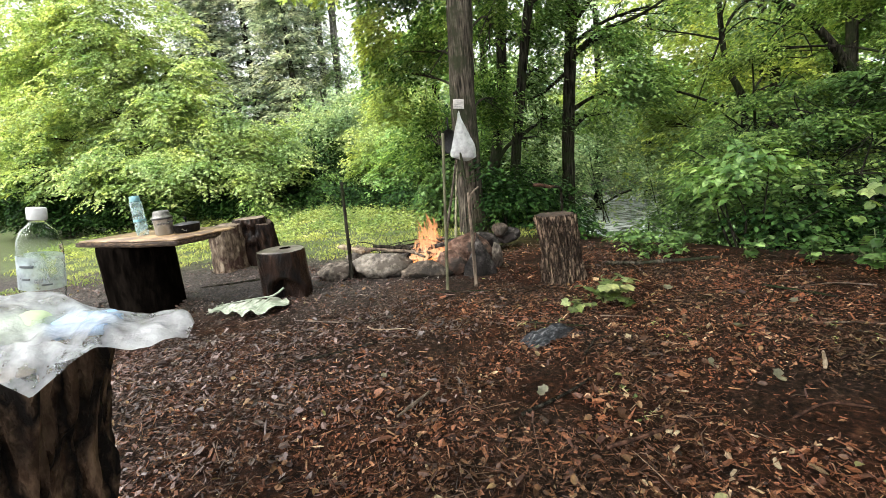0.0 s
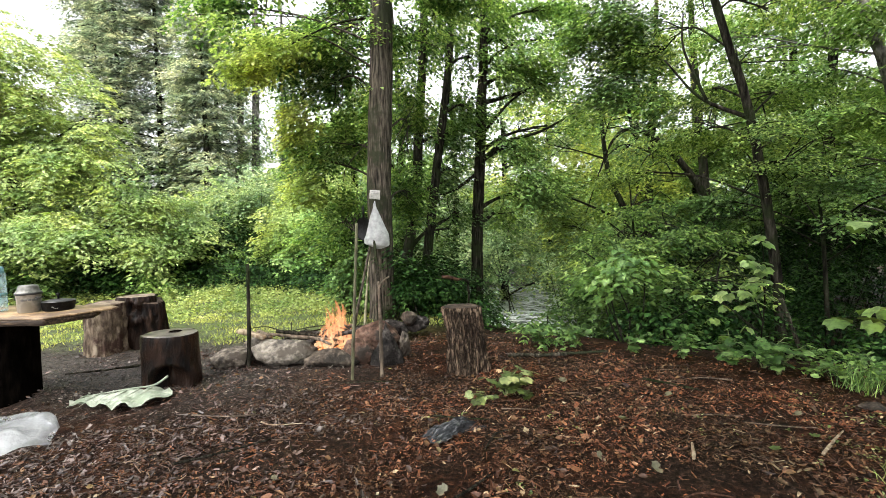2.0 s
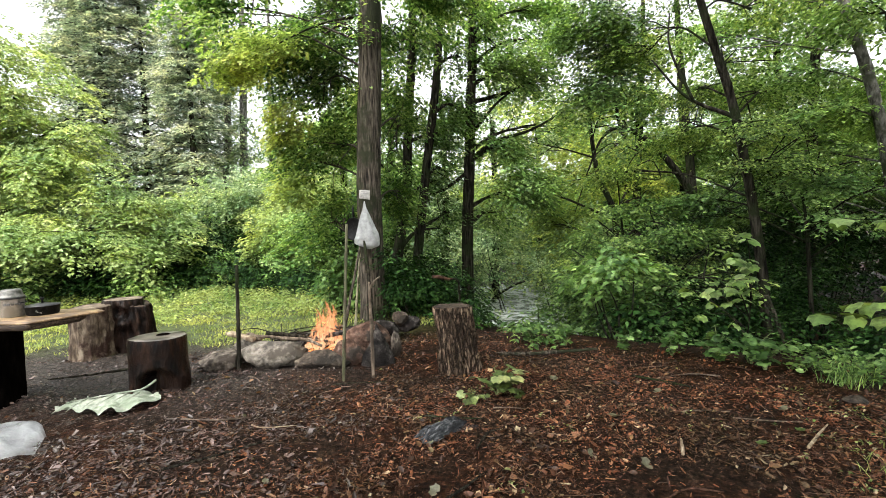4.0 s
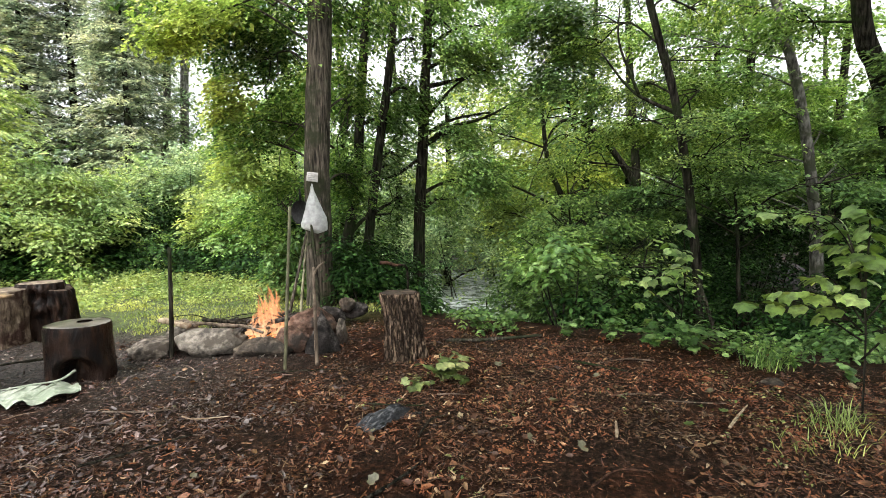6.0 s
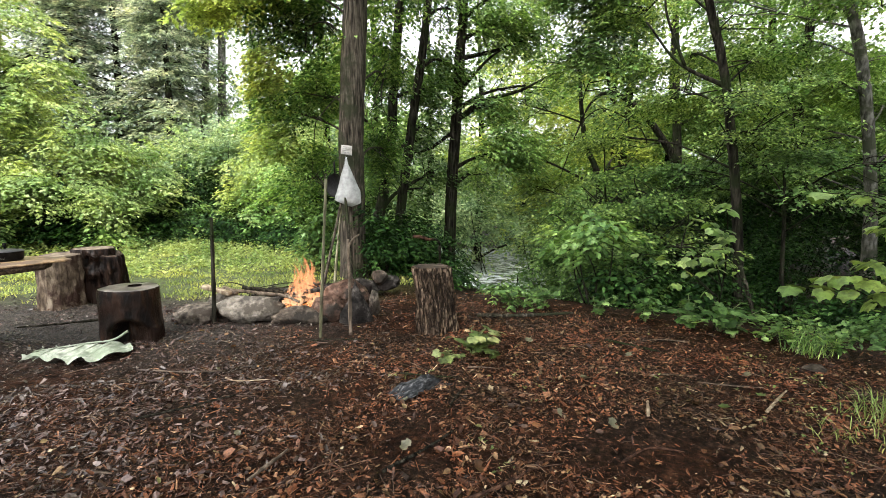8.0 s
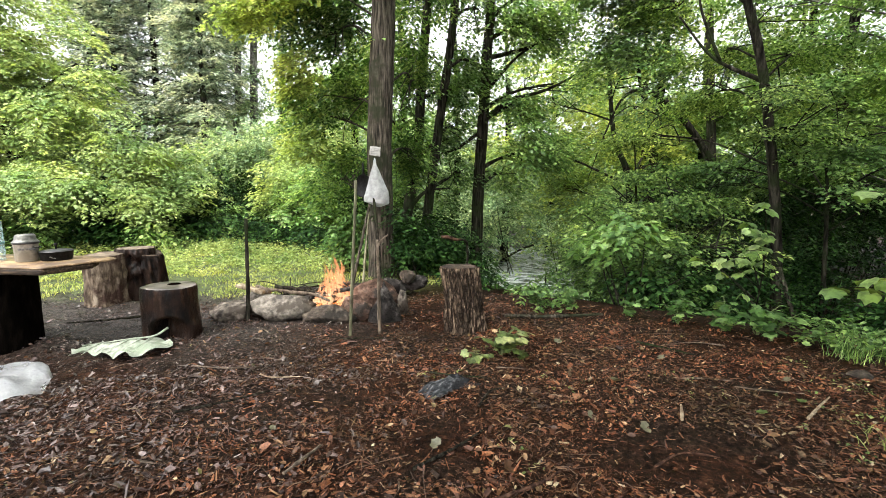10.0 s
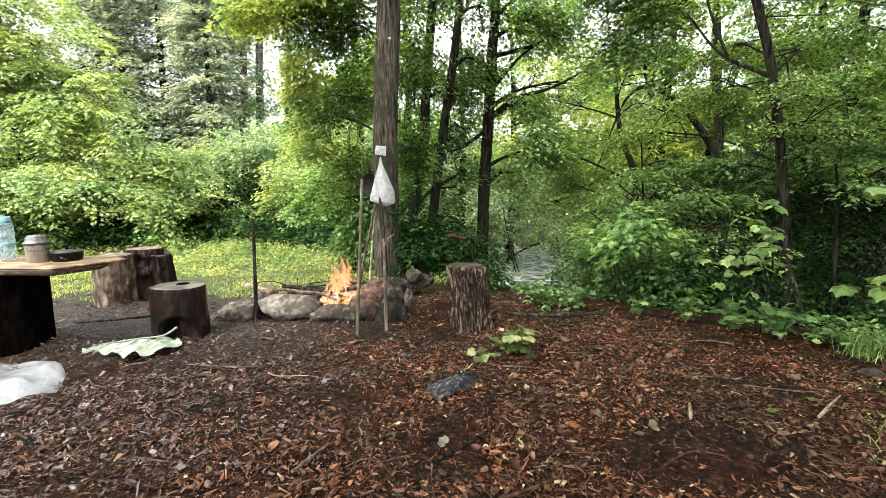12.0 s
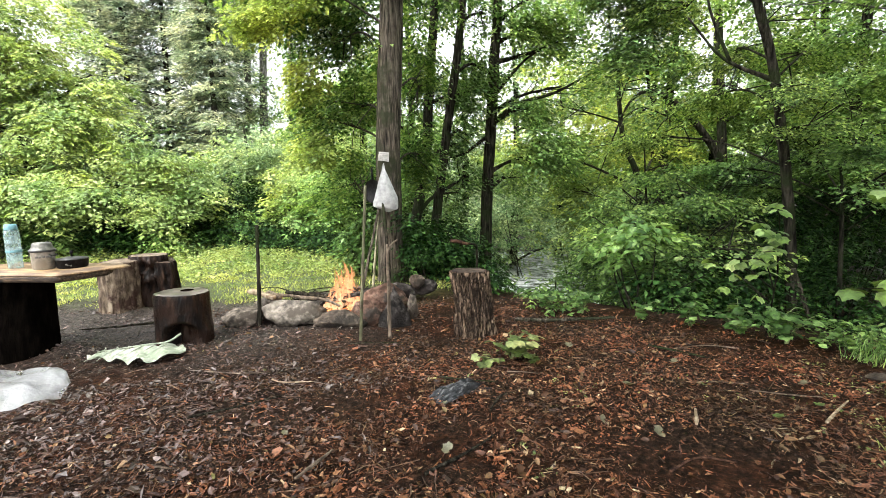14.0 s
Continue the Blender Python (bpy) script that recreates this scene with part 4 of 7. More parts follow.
tree("young_tree", (3.2, 7.2, -1.0), [(3.2, 7.2, -1.2), (3.15, 7.1, 0.2), (3.0, 6.9, 1.2), (2.9, 6.8, 1.9)], [0.03, 0.024, 0.016, 0.006],
     [((2.75, 6.9, 0.95), (0.45, 0.35, 0.08), 22), ((3.05, 6.3, 0.95), (0.45, 0.35, 0.08), 30), ((3.45, 5.9, 1.05), (0.45, 0.35, 0.08), 28), ((2.35, 6.6, 0.65), (0.45, 0.35, 0.08), 26), ((2.75, 5.9, 0.6), (0.4, 0.3, 0.07), 20), ((3.05, 5.5, 0.62), (0.4, 0.3, 0.07), 20), ((3.3, 5.1, 0.5), (0.4, 0.3, 0.06), 16), ((3.1, 6.6, 1.4), (0.5, 0.35, 0.08), 22), ((3.7, 6.3, 0.6), (0.5, 0.35, 0.07), 18)],
     0.062, M["leaf_beech"], M["bark_dark"], "young maple with flat sprays of green leaves on the bank", rng, flat=0.14, per=24, spray=0.2, limb_r=0.01)

# the light-leaved tree left of the lawn
tree("field_maple", (-9.3, 10.6, 0), [(-9.3, 10.6, -0.1), (-9.2, 10.5, 1.2), (-9.4, 10.4, 2.6), (-9.6, 10.4, 4.4)], [0.2, 0.15, 0.11, 0.04],
     [((-9.2, 9.6, 2.7), (2.0, 1.1, 1.5), 150), ((-7.2, 9.5, 2.6), (1.2, 0.9, 0.9), 90), ((-10.6, 10, 4.4), (1.8, 1.1, 1.1), 90), ((-8.3, 9.8, 4.2), (1.4, 0.9, 0.9), 110), ((-7.2, 9.7, 3.7), (0.8, 0.7, 0.6), 40), ((-11.5, 9.6, 2.4), (1.6, 1.1, 1.5), 90), ((-6.1, 9.6, 1.75), (1.2, 0.7, 0.6), 70), ((-5.2, 9.7, 1.25), (0.8, 0.6, 0.4), 36), ((-7.6, 9.2, 1.4), (1.2, 0.7, 0.6), 60), ((-8.6, 8.3, 1.35), (1.2, 0.5, 0.5), 46), ((-7.0, 8.5, 1.2), (1.0, 0.5, 0.4), 40), ((-10.2, 8.3, 1.6), (1.2, 0.5, 0.6), 40), ((-5.6, 8.9, 1.0), (0.7, 0.4, 0.35), 26), ((-9.5, 10.0, 5.3), (1.3, 0.9, 0.7), 60), ((-11.2, 10.6, 6.3), (1.5, 0.9, 0.8), 60), ((-12.4, 10.2, 4.6), (1.4, 0.9, 1.2), 70)],
     0.085, M["leaf_yellow"], M["bark_dark"], "broad small tree with bright yellow-green leaves", rng, per=60, spray=0.31, flat=0.16, dense=2.7)
# near-black shrubs among them paint the shadow gaps behind the brighter sprays
for x, y, w, h, mat_name in ((-11.4, 9.0, 1.1, 1.5, "leaf_dark_shade"), (-9.3, 8.9, 0.9, 1.3, "leaf_dark_shade"), (-8.0, 9.4, 1.0, 1.3, "leaf_dark_shade"), (-10.0, 8.7, 0.9, 1.4, "leaf_dark_shade"), (-8.7, 8.8, 0.8, 1.5, "leaf_dark_shade"), (-7.4, 8.7, 0.7, 1.2, "leaf_mid"), (-6.2, 8.9, 0.6, 1.2, "leaf_dark_shade"), (-5.5, 9.0, 0.5, 0.8, "leaf_bright"), (-6.4, 10.0, 0.9, 1.3, "leaf_dark_shade"), (-5.4, 10.4, 0.8, 1.2, "leaf_dark_shade"), (-7.4, 10.2, 1.0, 1.6, "leaf_dark_shade"), (-7.2, 11.2, 1.2, 1.9, "leaf_hazed"), (-5.9, 11.0, 1.0, 1.5, "leaf_bright"),
                             (-4.8, 10.9, 0.9, 1.5, "leaf_dark_shade"), (-4.0, 10.6, 0.8, 1.1, "leaf_dark_shade"), (-4.5, 10.1, 0.6, 0.9, "leaf_bright"), (-3.2, 10.2, 0.9, 1.7, "leaf_yellow"), (-2.4, 9.6, 0.8, 1.6, "leaf_bright"), (-3.4, 9.5, 0.7, 0.8, "leaf_dark_shade"), (-2.3, 9.0, 0.6, 0.6, "leaf_dark_shade"), (-4.9, 9.7, 0.7, 0.8, "leaf_dark_shade"), (-6.2, 9.3, 0.6, 0.8, "leaf_dark_shade"), (-4.6, 12.5, 1.3, 2.6, "leaf_hazed"), (-2.9, 12, 1.2, 2.6, "leaf_yellow"), (-1.6, 10.5, 0.9, 1.9, "leaf_dark_shade")):
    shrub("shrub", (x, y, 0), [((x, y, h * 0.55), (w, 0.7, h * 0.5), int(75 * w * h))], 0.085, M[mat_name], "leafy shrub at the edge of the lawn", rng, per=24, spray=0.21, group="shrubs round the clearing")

# tall conifers behind the left shrubs
def conifer(base, height, spread, first, label, thin=1.0):
    x, y, z = base
    t = thing("conifer", base, label, "tree", "conifers")
    part("trunk", tube(curve([(0, 0, -0.2), (0.05, 0, height * 0.5), (0, 0, height)], 8), np.linspace(0.19, 0.03, 16), 10, 0.04), M["bark_dark"], t)
    tips, tubes = [], []
    for lv in np.arange(first, height, 0.42):
        reach = spread * (1 - 0.75 * (lv - first) / (height - first))
        for k in range(6):
            a = rng.uniform(0, 2 * np.pi)
            r = reach * rng.uniform(0.55, 1.1)
            tip = np.array([np.cos(a) * r, np.sin(a) * r, lv - 0.12 * r + rng.normal() * 0.1])
            mid = np.array([np.cos(a) * r * 0.5, np.sin(a) * r * 0.5, lv + 0.05])
            tubes.append(tube(np.array([[0, 0, lv], mid, tip]), [0.03, 0.02, 0.008], 4, caps=False))
            for s in np.linspace(0.25, 1, 6):
                if rng.uniform() < 0.92 * thin:
                    tips.append(np.array([np.cos(a) * r * s, np.sin(a) * r * s, np.interp(s, [0, 0.5, 1], [lv, lv + 0.05, tip[2]])]))
    part("branch_whorl", join(tubes), M["bark_dark"], t)
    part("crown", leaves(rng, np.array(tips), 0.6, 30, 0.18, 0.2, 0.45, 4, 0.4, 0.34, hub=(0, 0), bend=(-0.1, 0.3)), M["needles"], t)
    return t


conifer((-12.7, 19, 0), 13, 2.7, 2.0, "tall conifer with drooping branches, haze put into its pale needles", 0.72)
conifer((-11.45, 19.6, 0), 13.5, 2.6, 2.0, "tall conifer with drooping branches, haze put into its pale needles", 0.72)
conifer((-8.9, 18.2, 0), 9.5, 2.2, 1.5, "conifer with drooping branches, haze put into its pale grey-green")
conifer((-14.3, 20, 0), 13, 2.4, 2.0, "tall conifer with drooping branches, haze put into its pale needles")
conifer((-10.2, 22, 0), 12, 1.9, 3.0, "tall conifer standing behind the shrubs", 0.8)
# pale leaves and bark carry the haze over these distant trunks
for x, y, h in ((-9.1, 22, 12), (-7.6, 20, 13), (-8.4, 26, 14)):
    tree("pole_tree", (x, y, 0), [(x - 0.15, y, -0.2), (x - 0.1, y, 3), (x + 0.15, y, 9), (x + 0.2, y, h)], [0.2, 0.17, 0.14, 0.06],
         [((x, y, 5.2), (0.75, 0.6, 1.9), 50), ((x + 0.2, y, 8.6), (1.0, 0.8, 1.5), 44), ((x - 0.2, y, 2.8), (0.7, 0.6, 1.2), 34)], 0.13, M["leaf_hazed"], M["bark_pale_grey"], "straight distant trunk clothed with sparse leaves", rng, limb=False)

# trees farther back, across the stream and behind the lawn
for x, y, h, w, top, mat_name in ((-6.3, 15, 3.4, 1.5, 0.6, "leaf_hazed"), (-4.4, 16.5, 5.0, 1.5, 0.6, "leaf_yellow"), (-2.6, 14.5, 7.5, 1.4, 0.6, "leaf_bright"), (-1.0, 13.5, 8, 1.5, 0.5, "leaf_bright"), (0.6, 15, 8, 1.6, 0.6, "leaf_hazed"), (2.3, 15.5, 8, 1.6, 0.62, "leaf_hazed"), (4.2, 17, 8, 1.8, 0.62, "leaf_backlit"),
                             (6.6, 15, 8, 1.8, 0.55, "leaf_bright"), (8.8, 15.5, 8, 1.9, 0.55, "leaf_bright"), (11.2, 14.5, 8, 1.9, 0.55, "leaf_bright"), (14, 13, 8, 2.0, 0.6, "leaf_bright"), (13, 9.5, 8, 1.8, 0.5, "leaf_bright"), (-12.5, 14, 5, 1.5, 0.7, "leaf_hazed"), (-14.5, 12, 6, 1.8, 0.7, "leaf_yellow")):
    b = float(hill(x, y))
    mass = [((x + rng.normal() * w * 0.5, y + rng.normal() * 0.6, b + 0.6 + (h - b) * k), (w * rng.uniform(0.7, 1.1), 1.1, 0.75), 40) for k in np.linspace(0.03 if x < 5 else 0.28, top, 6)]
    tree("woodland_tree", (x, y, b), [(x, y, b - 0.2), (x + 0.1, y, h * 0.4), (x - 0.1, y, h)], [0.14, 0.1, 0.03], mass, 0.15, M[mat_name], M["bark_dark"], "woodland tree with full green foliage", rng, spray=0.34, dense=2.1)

# far woods all round
pts, pts2, pts3 = [], [], []
for a in np.arange(-68, 76, 1.0):
    for k in range(5):
        d = rng.uniform(21, 34) if a < 12 else rng.uniform(18, 28)
        aa = np.radians(a + rng.uniform(-0.8, 0.8))
        gap = smooth(2.0, 6.0, abs(a + 19))
        top = (4.0 + 2.4 * gap if a < 0 else 4.2 + 0.06 * a) * d / 27
        for _ in range(7):
            h = rng.uniform(0, 1)
            p = (np.sin(aa) * d + rng.normal() * 0.8, np.cos(aa) * d + rng.normal() * 0.8, -0.5 + top * h)
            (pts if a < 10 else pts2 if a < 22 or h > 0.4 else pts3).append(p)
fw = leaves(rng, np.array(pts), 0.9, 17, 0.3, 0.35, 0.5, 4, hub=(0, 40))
# leaf colour paled to stand for distance haze
solid("far_woods", fw, M["leaf_hazed"], (0, 0, 0), "distant woods behind the lawn, haze put into their pale green", "woods", kind="stuff")
fw = leaves(rng, np.array(pts2), 0.9, 17, 0.29, 0.35, 0.5, 4, hub=(0, 40))
solid("far_woods", fw, M["leaf_bright"], (0, 0, 0), "dense green woods across the stream", "woods", kind="stuff")

# the low far growth gets near-black leaves in place of deep shade
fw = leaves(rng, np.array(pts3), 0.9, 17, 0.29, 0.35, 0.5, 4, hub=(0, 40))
solid("far_woods", fw, M["leaf_dark_shade"], (0, 0, 0), "undergrowth deep in the wood, coloured dark as in shade", "woods", kind="stuff")

# undergrowth along the bank
# the near-black bushes have the wood's shade painted into their leaves
for x, y, z0, z1, w, n, lf, mat_name, label in (
        (2.0, 13.0, -1.2, 1.9, 1.4, 56, 0.10, "leaf_hazed", "light green bush on the far bank"),
        (3.4, 11.5, -1.2, 1.6, 1.0, 46, 0.09, "leaf_hazed", "light green bush on the far bank"),
        (4.1, 10.6, -1.2, 1.5, 1.0, 70, 0.10, "leaf_bright", "bright green bush on the far bank"),
        (0.3, 13.0, -0.9, 1.7, 1.3, 56, 0.10, "leaf_hazed", "pale green bush on the far bank"),
        (2.1, 5.1, 0.25, 0.9, 0.40, 13, 0.10, "leaf_bright", "bright green leafy bush at the top of the bank"),
        (2.4, 4.9, -0.1, 0.4, 0.4, 9, 0.07, "leaf_dark_shade", "leafy bush at the top of the bank"),
        (2.7, 5.3, -0.2, 0.7, 0.5, 16, 0.07, "leaf_mid", "leafy bush at the top of the bank"),
        # round the large tree, dark leaf colour replaces the shade of its crown
        (0.0, 7.2, 0.0, 0.75, 0.6, 46, 0.07, "leaf_dark_shade", "leafy bush behind the large tree, coloured dark as in shade"),
        (-0.5, 7.3, 0.0, 0.85, 0.45, 34, 0.08, "leaf_dark_shade", "leafy bush behind the large tree, coloured dark as in shade"),
        (-0.15, 6.35, 0.0, 0.8, 0.4, 34, 0.075, "leaf_dark_shade", "leaves crowding the foot of the large tree, coloured dark as in shade"),
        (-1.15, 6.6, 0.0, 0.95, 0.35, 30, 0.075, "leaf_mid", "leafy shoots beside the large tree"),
        (0.45, 5.6, -0.2, 0.3, 0.35, 12, 0.07, "leaf_dark_shade", "low dark leafy plant at the top of the bank"),
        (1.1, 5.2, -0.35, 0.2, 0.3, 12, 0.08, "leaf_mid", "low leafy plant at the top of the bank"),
        (0.6, 7.6, -0.4, 0.5, 0.34, 18, 0.075, "leaf_dark_shade", "dark leafy bush on the bank"),
        (2.7, 7.6, -1.0, 0.6, 0.7, 40, 0.075, "leaf_mid", "leafy bush on the bank"),
        (3.0, 6.8, -0.9, 0.6, 0.8, 60, 0.085, "leaf_mid", "leafy bush on the bank"),
        (3.3, 8.4, -1.0, 1.4, 1.0, 80, 0.085, "leaf_bright", "tall leafy bush on the bank"),
        (4.8, 8.2, -1.0, 0.7, 1.0, 60, 0.07, "leaf_dark_shade", "bush in the wood, its leaves coloured dark as in shade"),
        (5.9, 7.6, -0.9, 0.7, 1.0, 60, 0.07, "leaf_dark_shade", "bush in the wood, its leaves coloured dark as in shade"),
        (7.2, 8.6, -0.9, 0.8, 1.2, 70, 0.075, "leaf_dark_shade", "bush in the wood, its leaves coloured dark as in shade"),
        (5.0, 8.9, 0.5, 1.7, 1.0, 60, 0.07, "leaf_dark_shade", "leafy bush in the wood, coloured dark as in shade"),
        (6.3, 8.6, 0.5, 1.8, 1.0, 70, 0.075, "leaf_dark_shade", "leafy bush in the wood, coloured dark as in shade"),
        (7.8, 8.8, 0.6, 2.0, 1.1, 70, 0.075, "leaf_dark_shade", "leafy bush in the wood, coloured dark as in shade"),
        (9.0, 7.6, 0.7, 2.0, 1.0, 60, 0.075, "leaf_dark_shade", "leafy bush in the wood, coloured dark as in shade"),
        (3.3, 5.0, -0.5, 0.35, 0.6, 30, 0.055, "leaf_dark_shade", "low bush in the wood, its leaves coloured dark as in shade"),
        (4.2, 6.4, -0.8, 0.4, 0.8, 44, 0.06, "leaf_dark_shade", "low bush in the wood, its leaves coloured dark as in shade"),
        (5.6, 6.6, -0.6, 0.5, 0.9, 56, 0.06, "leaf_dark_shade", "bush in the wood, its leaves coloured dark as in shade"),
        (5.0, 5.7, -0.6, 0.15, 0.8, 40, 0.06, "leaf_dark_shade", "low bush in the wood, its leaves coloured dark as in shade"),
        (4.4, 4.05, -0.3, 0.3, 0.6, 34, 0.055, "leaf_dark_shade", "low bush in the wood, its leaves coloured dark as in shade"),
        (5.1, 3.4, -0.1, 0.5, 0.7, 36, 0.06, "leaf_dark_shade", "bush in the wood, its leaves coloured dark as in shade"),
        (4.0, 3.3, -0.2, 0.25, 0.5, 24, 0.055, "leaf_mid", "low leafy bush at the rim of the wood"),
        (6.6, 4.9, -0.1, 0.8, 0.9, 56, 0.065, "leaf_dark_shade", "bush in the wood, its leaves coloured dark as in shade"),
        (8.0, 11.0, -0.9, 1.6, 1.4, 80, 0.09, "leaf_dark_shade", "bush in the wood, its leaves coloured dark as in shade"),
        (10.2, 10.4, -0.9, 1.7, 1.4, 80, 0.09, "leaf_dark_shade", "bush in the wood, its leaves coloured dark as in shade"),
        (6.4, 10.6, -1.2, 1.5, 1.3, 80, 0.09, "leaf_dark_shade", "bush in the wood, its leaves coloured dark as in shade"),
        (12.0, 9.4, -0.8, 1.8, 1.5, 80, 0.09, "leaf_dark_shade", "bush in the wood, its leaves coloured dark as in shade"),
        (10.6, 7.0, -0.6, 1.5, 1.3, 80, 0.09, "leaf_dark_shade", "bush in the wood, its leaves coloured dark as in shade"),
        (9.0, 7.5, -0.6, 0.9, 1.2, 60, 0.075, "leaf_dark_shade", "bush in the wood, its leaves coloured dark as in shade"),
        (8.2, 5.6, -0.3, 0.9, 1.0, 60, 0.07, "leaf_dark_shade", "bush in the wood, its leaves coloured dark as in shade"),
        (-0.50, 6.0, 0.1, 1.1, 0.2, 14, 0.06, "leaf_dark_shade", "dark leaves growing against the large trunk")):
    shrub("shrub", (x, y, float(hill(x, y))), [((x, y, (z0 + z1) / 2), (w, w * 0.75, (z1 - z0) / 2), n)], lf, M[mat_name], label, rng, group="undergrowth", shape=6 if y < 5.3 else 4, per=20 if lf > 0.08 else 26)


# ---- low plants at the rim of the clearing ----
def rim(u):
    """The line where the bare floor meets the plants on the right, from the stump round to the near right."""
    return np.array([np.interp(u, [0, 0.25, 0.5, 0.75, 1], [0.75, 1.45, 2.1, 2.65, 3.1]), np.interp(u, [0, 0.25, 0.5, 0.75, 1], [4.15, 3.95, 3.6, 3.0, 2.3])])


out = np.array([0.62, 0.78])
pts = []
for _ in range(400):
    u = rng.uniform(0, 1)
    q = rim(u) + out * (0.05 + abs(rng.normal()) * 0.6) + rng.normal(size=2) * 0.12
    if fnoise(np.array([[q[0] * 1.9, q[1] * 1.9, 0.0]]), 19, 2)[0] < 0.12:
        continue
    pts.append((*q, float(hill(*q)) + abs(rng.normal()) * 0.06 + 0.03 + 0.05 * min(1, 2 * np.hypot(*(q - rim(u))))))
solid("ground_cover", leaves(rng, np.array(pts), 0.07, 12, 0.05, 0.5, 0.5, 6), M["leaf_mid"], (0, 0, 0), "low green plants at the rim of the clearing", "plants", kind="stuff")


def leafy_plant(base, height, width, n, size, label, mat_name="sapling_leaf", name="seedling", group="plants at the rim", lean=(0, 0)):
    """A small plant: stems that fan out, each with lobed leaves along it."""
    base = np.asarray(base, float)
    t = thing(name, base, label, "plant", group)
    places, dirs = [], []
    for k in range(n):
        a = rng.uniform(0, 2 * np.pi)
        h = height * rng.uniform(0.5, 1.0)
        w = width * rng.uniform(0.25, 1.0)
        tip = np.array([np.cos(a) * w + lean[0], np.sin(a) * w + lean[1], h])
        way = curve([(0, 0, -0.03), (tip[0] * 0.35, tip[1] * 0.35, h * 0.6), tip], 6)
        part("stem", tube(way, np.linspace(0.006, 0.0025, len(way)), 5), M["stem_green"], t)
        for s in (0.45, 0.62, 0.78, 0.9, 1.0):
            p = way[min(len(way) - 1, int(s * (len(way) - 1)))]
            b = rng.uniform(0, 2 * np.pi) if s < 1 else a
            places.append(p + np.array([np.cos(b), np.sin(b), 0]) * size * 0.2)
            dirs.append((np.cos(b), np.sin(b), -0.15))
    part("foliage", lobed_leaves(rng, places, dirs, size), M[mat_name], t)
    return t


for x, y, h, w, n, s in ((2.1, 3.85, 0.22, 0.16, 7, 0.07), (2.35, 3.6, 0.26, 0.2, 8, 0.08), (2.55, 3.5, 0.26, 0.22, 9, 0.08), (2.55, 3.35, 0.24, 0.2, 8, 0.08), (1.75, 4.1, 0.2, 0.2, 6, 0.07), (1.3, 4.3, 0.22, 0.2, 6, 0.08), (2.85, 3.1, 0.15, 0.16, 3, 0.065), (3.15, 2.6, 0.18, 0.18, 3, 0.07), (1.0, 4.4, 0.2, 0.18, 5, 0.07)):
    leafy_plant((x, y, float(hill(x, y))), h, w, n, s, "small broad-leaved plant at the rim of the clearing", "leaf_mid")


def sapling(base, twigs, size, label):
    """A thin stem with side shoots that bear broad lobed leaves in pairs."""
    base = np.asarray(base, float)
    t = thing("maple_sapling", base, label, "sapling")
    places, dirs = [], []
    for pts, count in twigs:
        way = curve(np.asarray(pts, float) - base, 8)
        part("stem", tube(way, np.linspace(0.0055, 0.002, len(way)), 6), M["bark_dark"], t)
        for s in np.linspace(0.35, 1, count + 2):
            p = way[int(s * (len(way) - 1))]
            for side in (-1, 1):
                a = rng.uniform(-0.6, 0.6) + side * 1.1
                d = way[-1] - way[0]
                d[2] = 0
                d /= np.linalg.norm(d) + 1e-6
                q = np.array([d[0] * np.cos(a) - d[1] * np.sin(a), d[0] * np.sin(a) + d[1] * np.cos(a), -rng.uniform(0.2, 0.75)])
                places.append(p + q * size * rng.uniform(0.2, 0.6))
                dirs.append(q)
    part("foliage", lobed_leaves(rng, places, dirs, size * 1.12, 0.5, 0.28), M["sapling_leaf"], t)
    return t


sapling((2.5, 3.5, 0), [([(2.5, 3.5, 0), (2.45, 3.35, 0.6), (2.25, 3.1, 0.98), (2.11, 2.96, 1.07)], 2), ([(2.42, 3.3, 0.65), (2.2, 3.12, 0.9), (1.98, 3.02, 0.96)], 1), ([(2.45, 3.35, 0.55), (2.25, 3.1, 0.84), (2.07, 2.96, 0.9)], 2), ([(2.45, 3.35, 0.5), (2.25, 3.1, 0.72), (2.06, 2.97, 0.75)], 1),
                        ([(2.47, 3.4, 0.4), (2.2, 3.15, 0.66), (1.96, 3.05, 0.69)], 2), ([(2.47, 3.4, 0.4), (2.25, 3.45, 0.58), (2.0, 3.45, 0.61)], 1), ([(2.48, 3.45, 0.25), (2.3, 3.42, 0.42), (2.08, 3.39, 0.44)], 0), ([(2.48, 3.45, 0.3), (2.3, 3.8, 0.55), (2.09, 4.05, 0.58)], 1)], 0.07, "thin maple sapling with broad pale-green leaves")
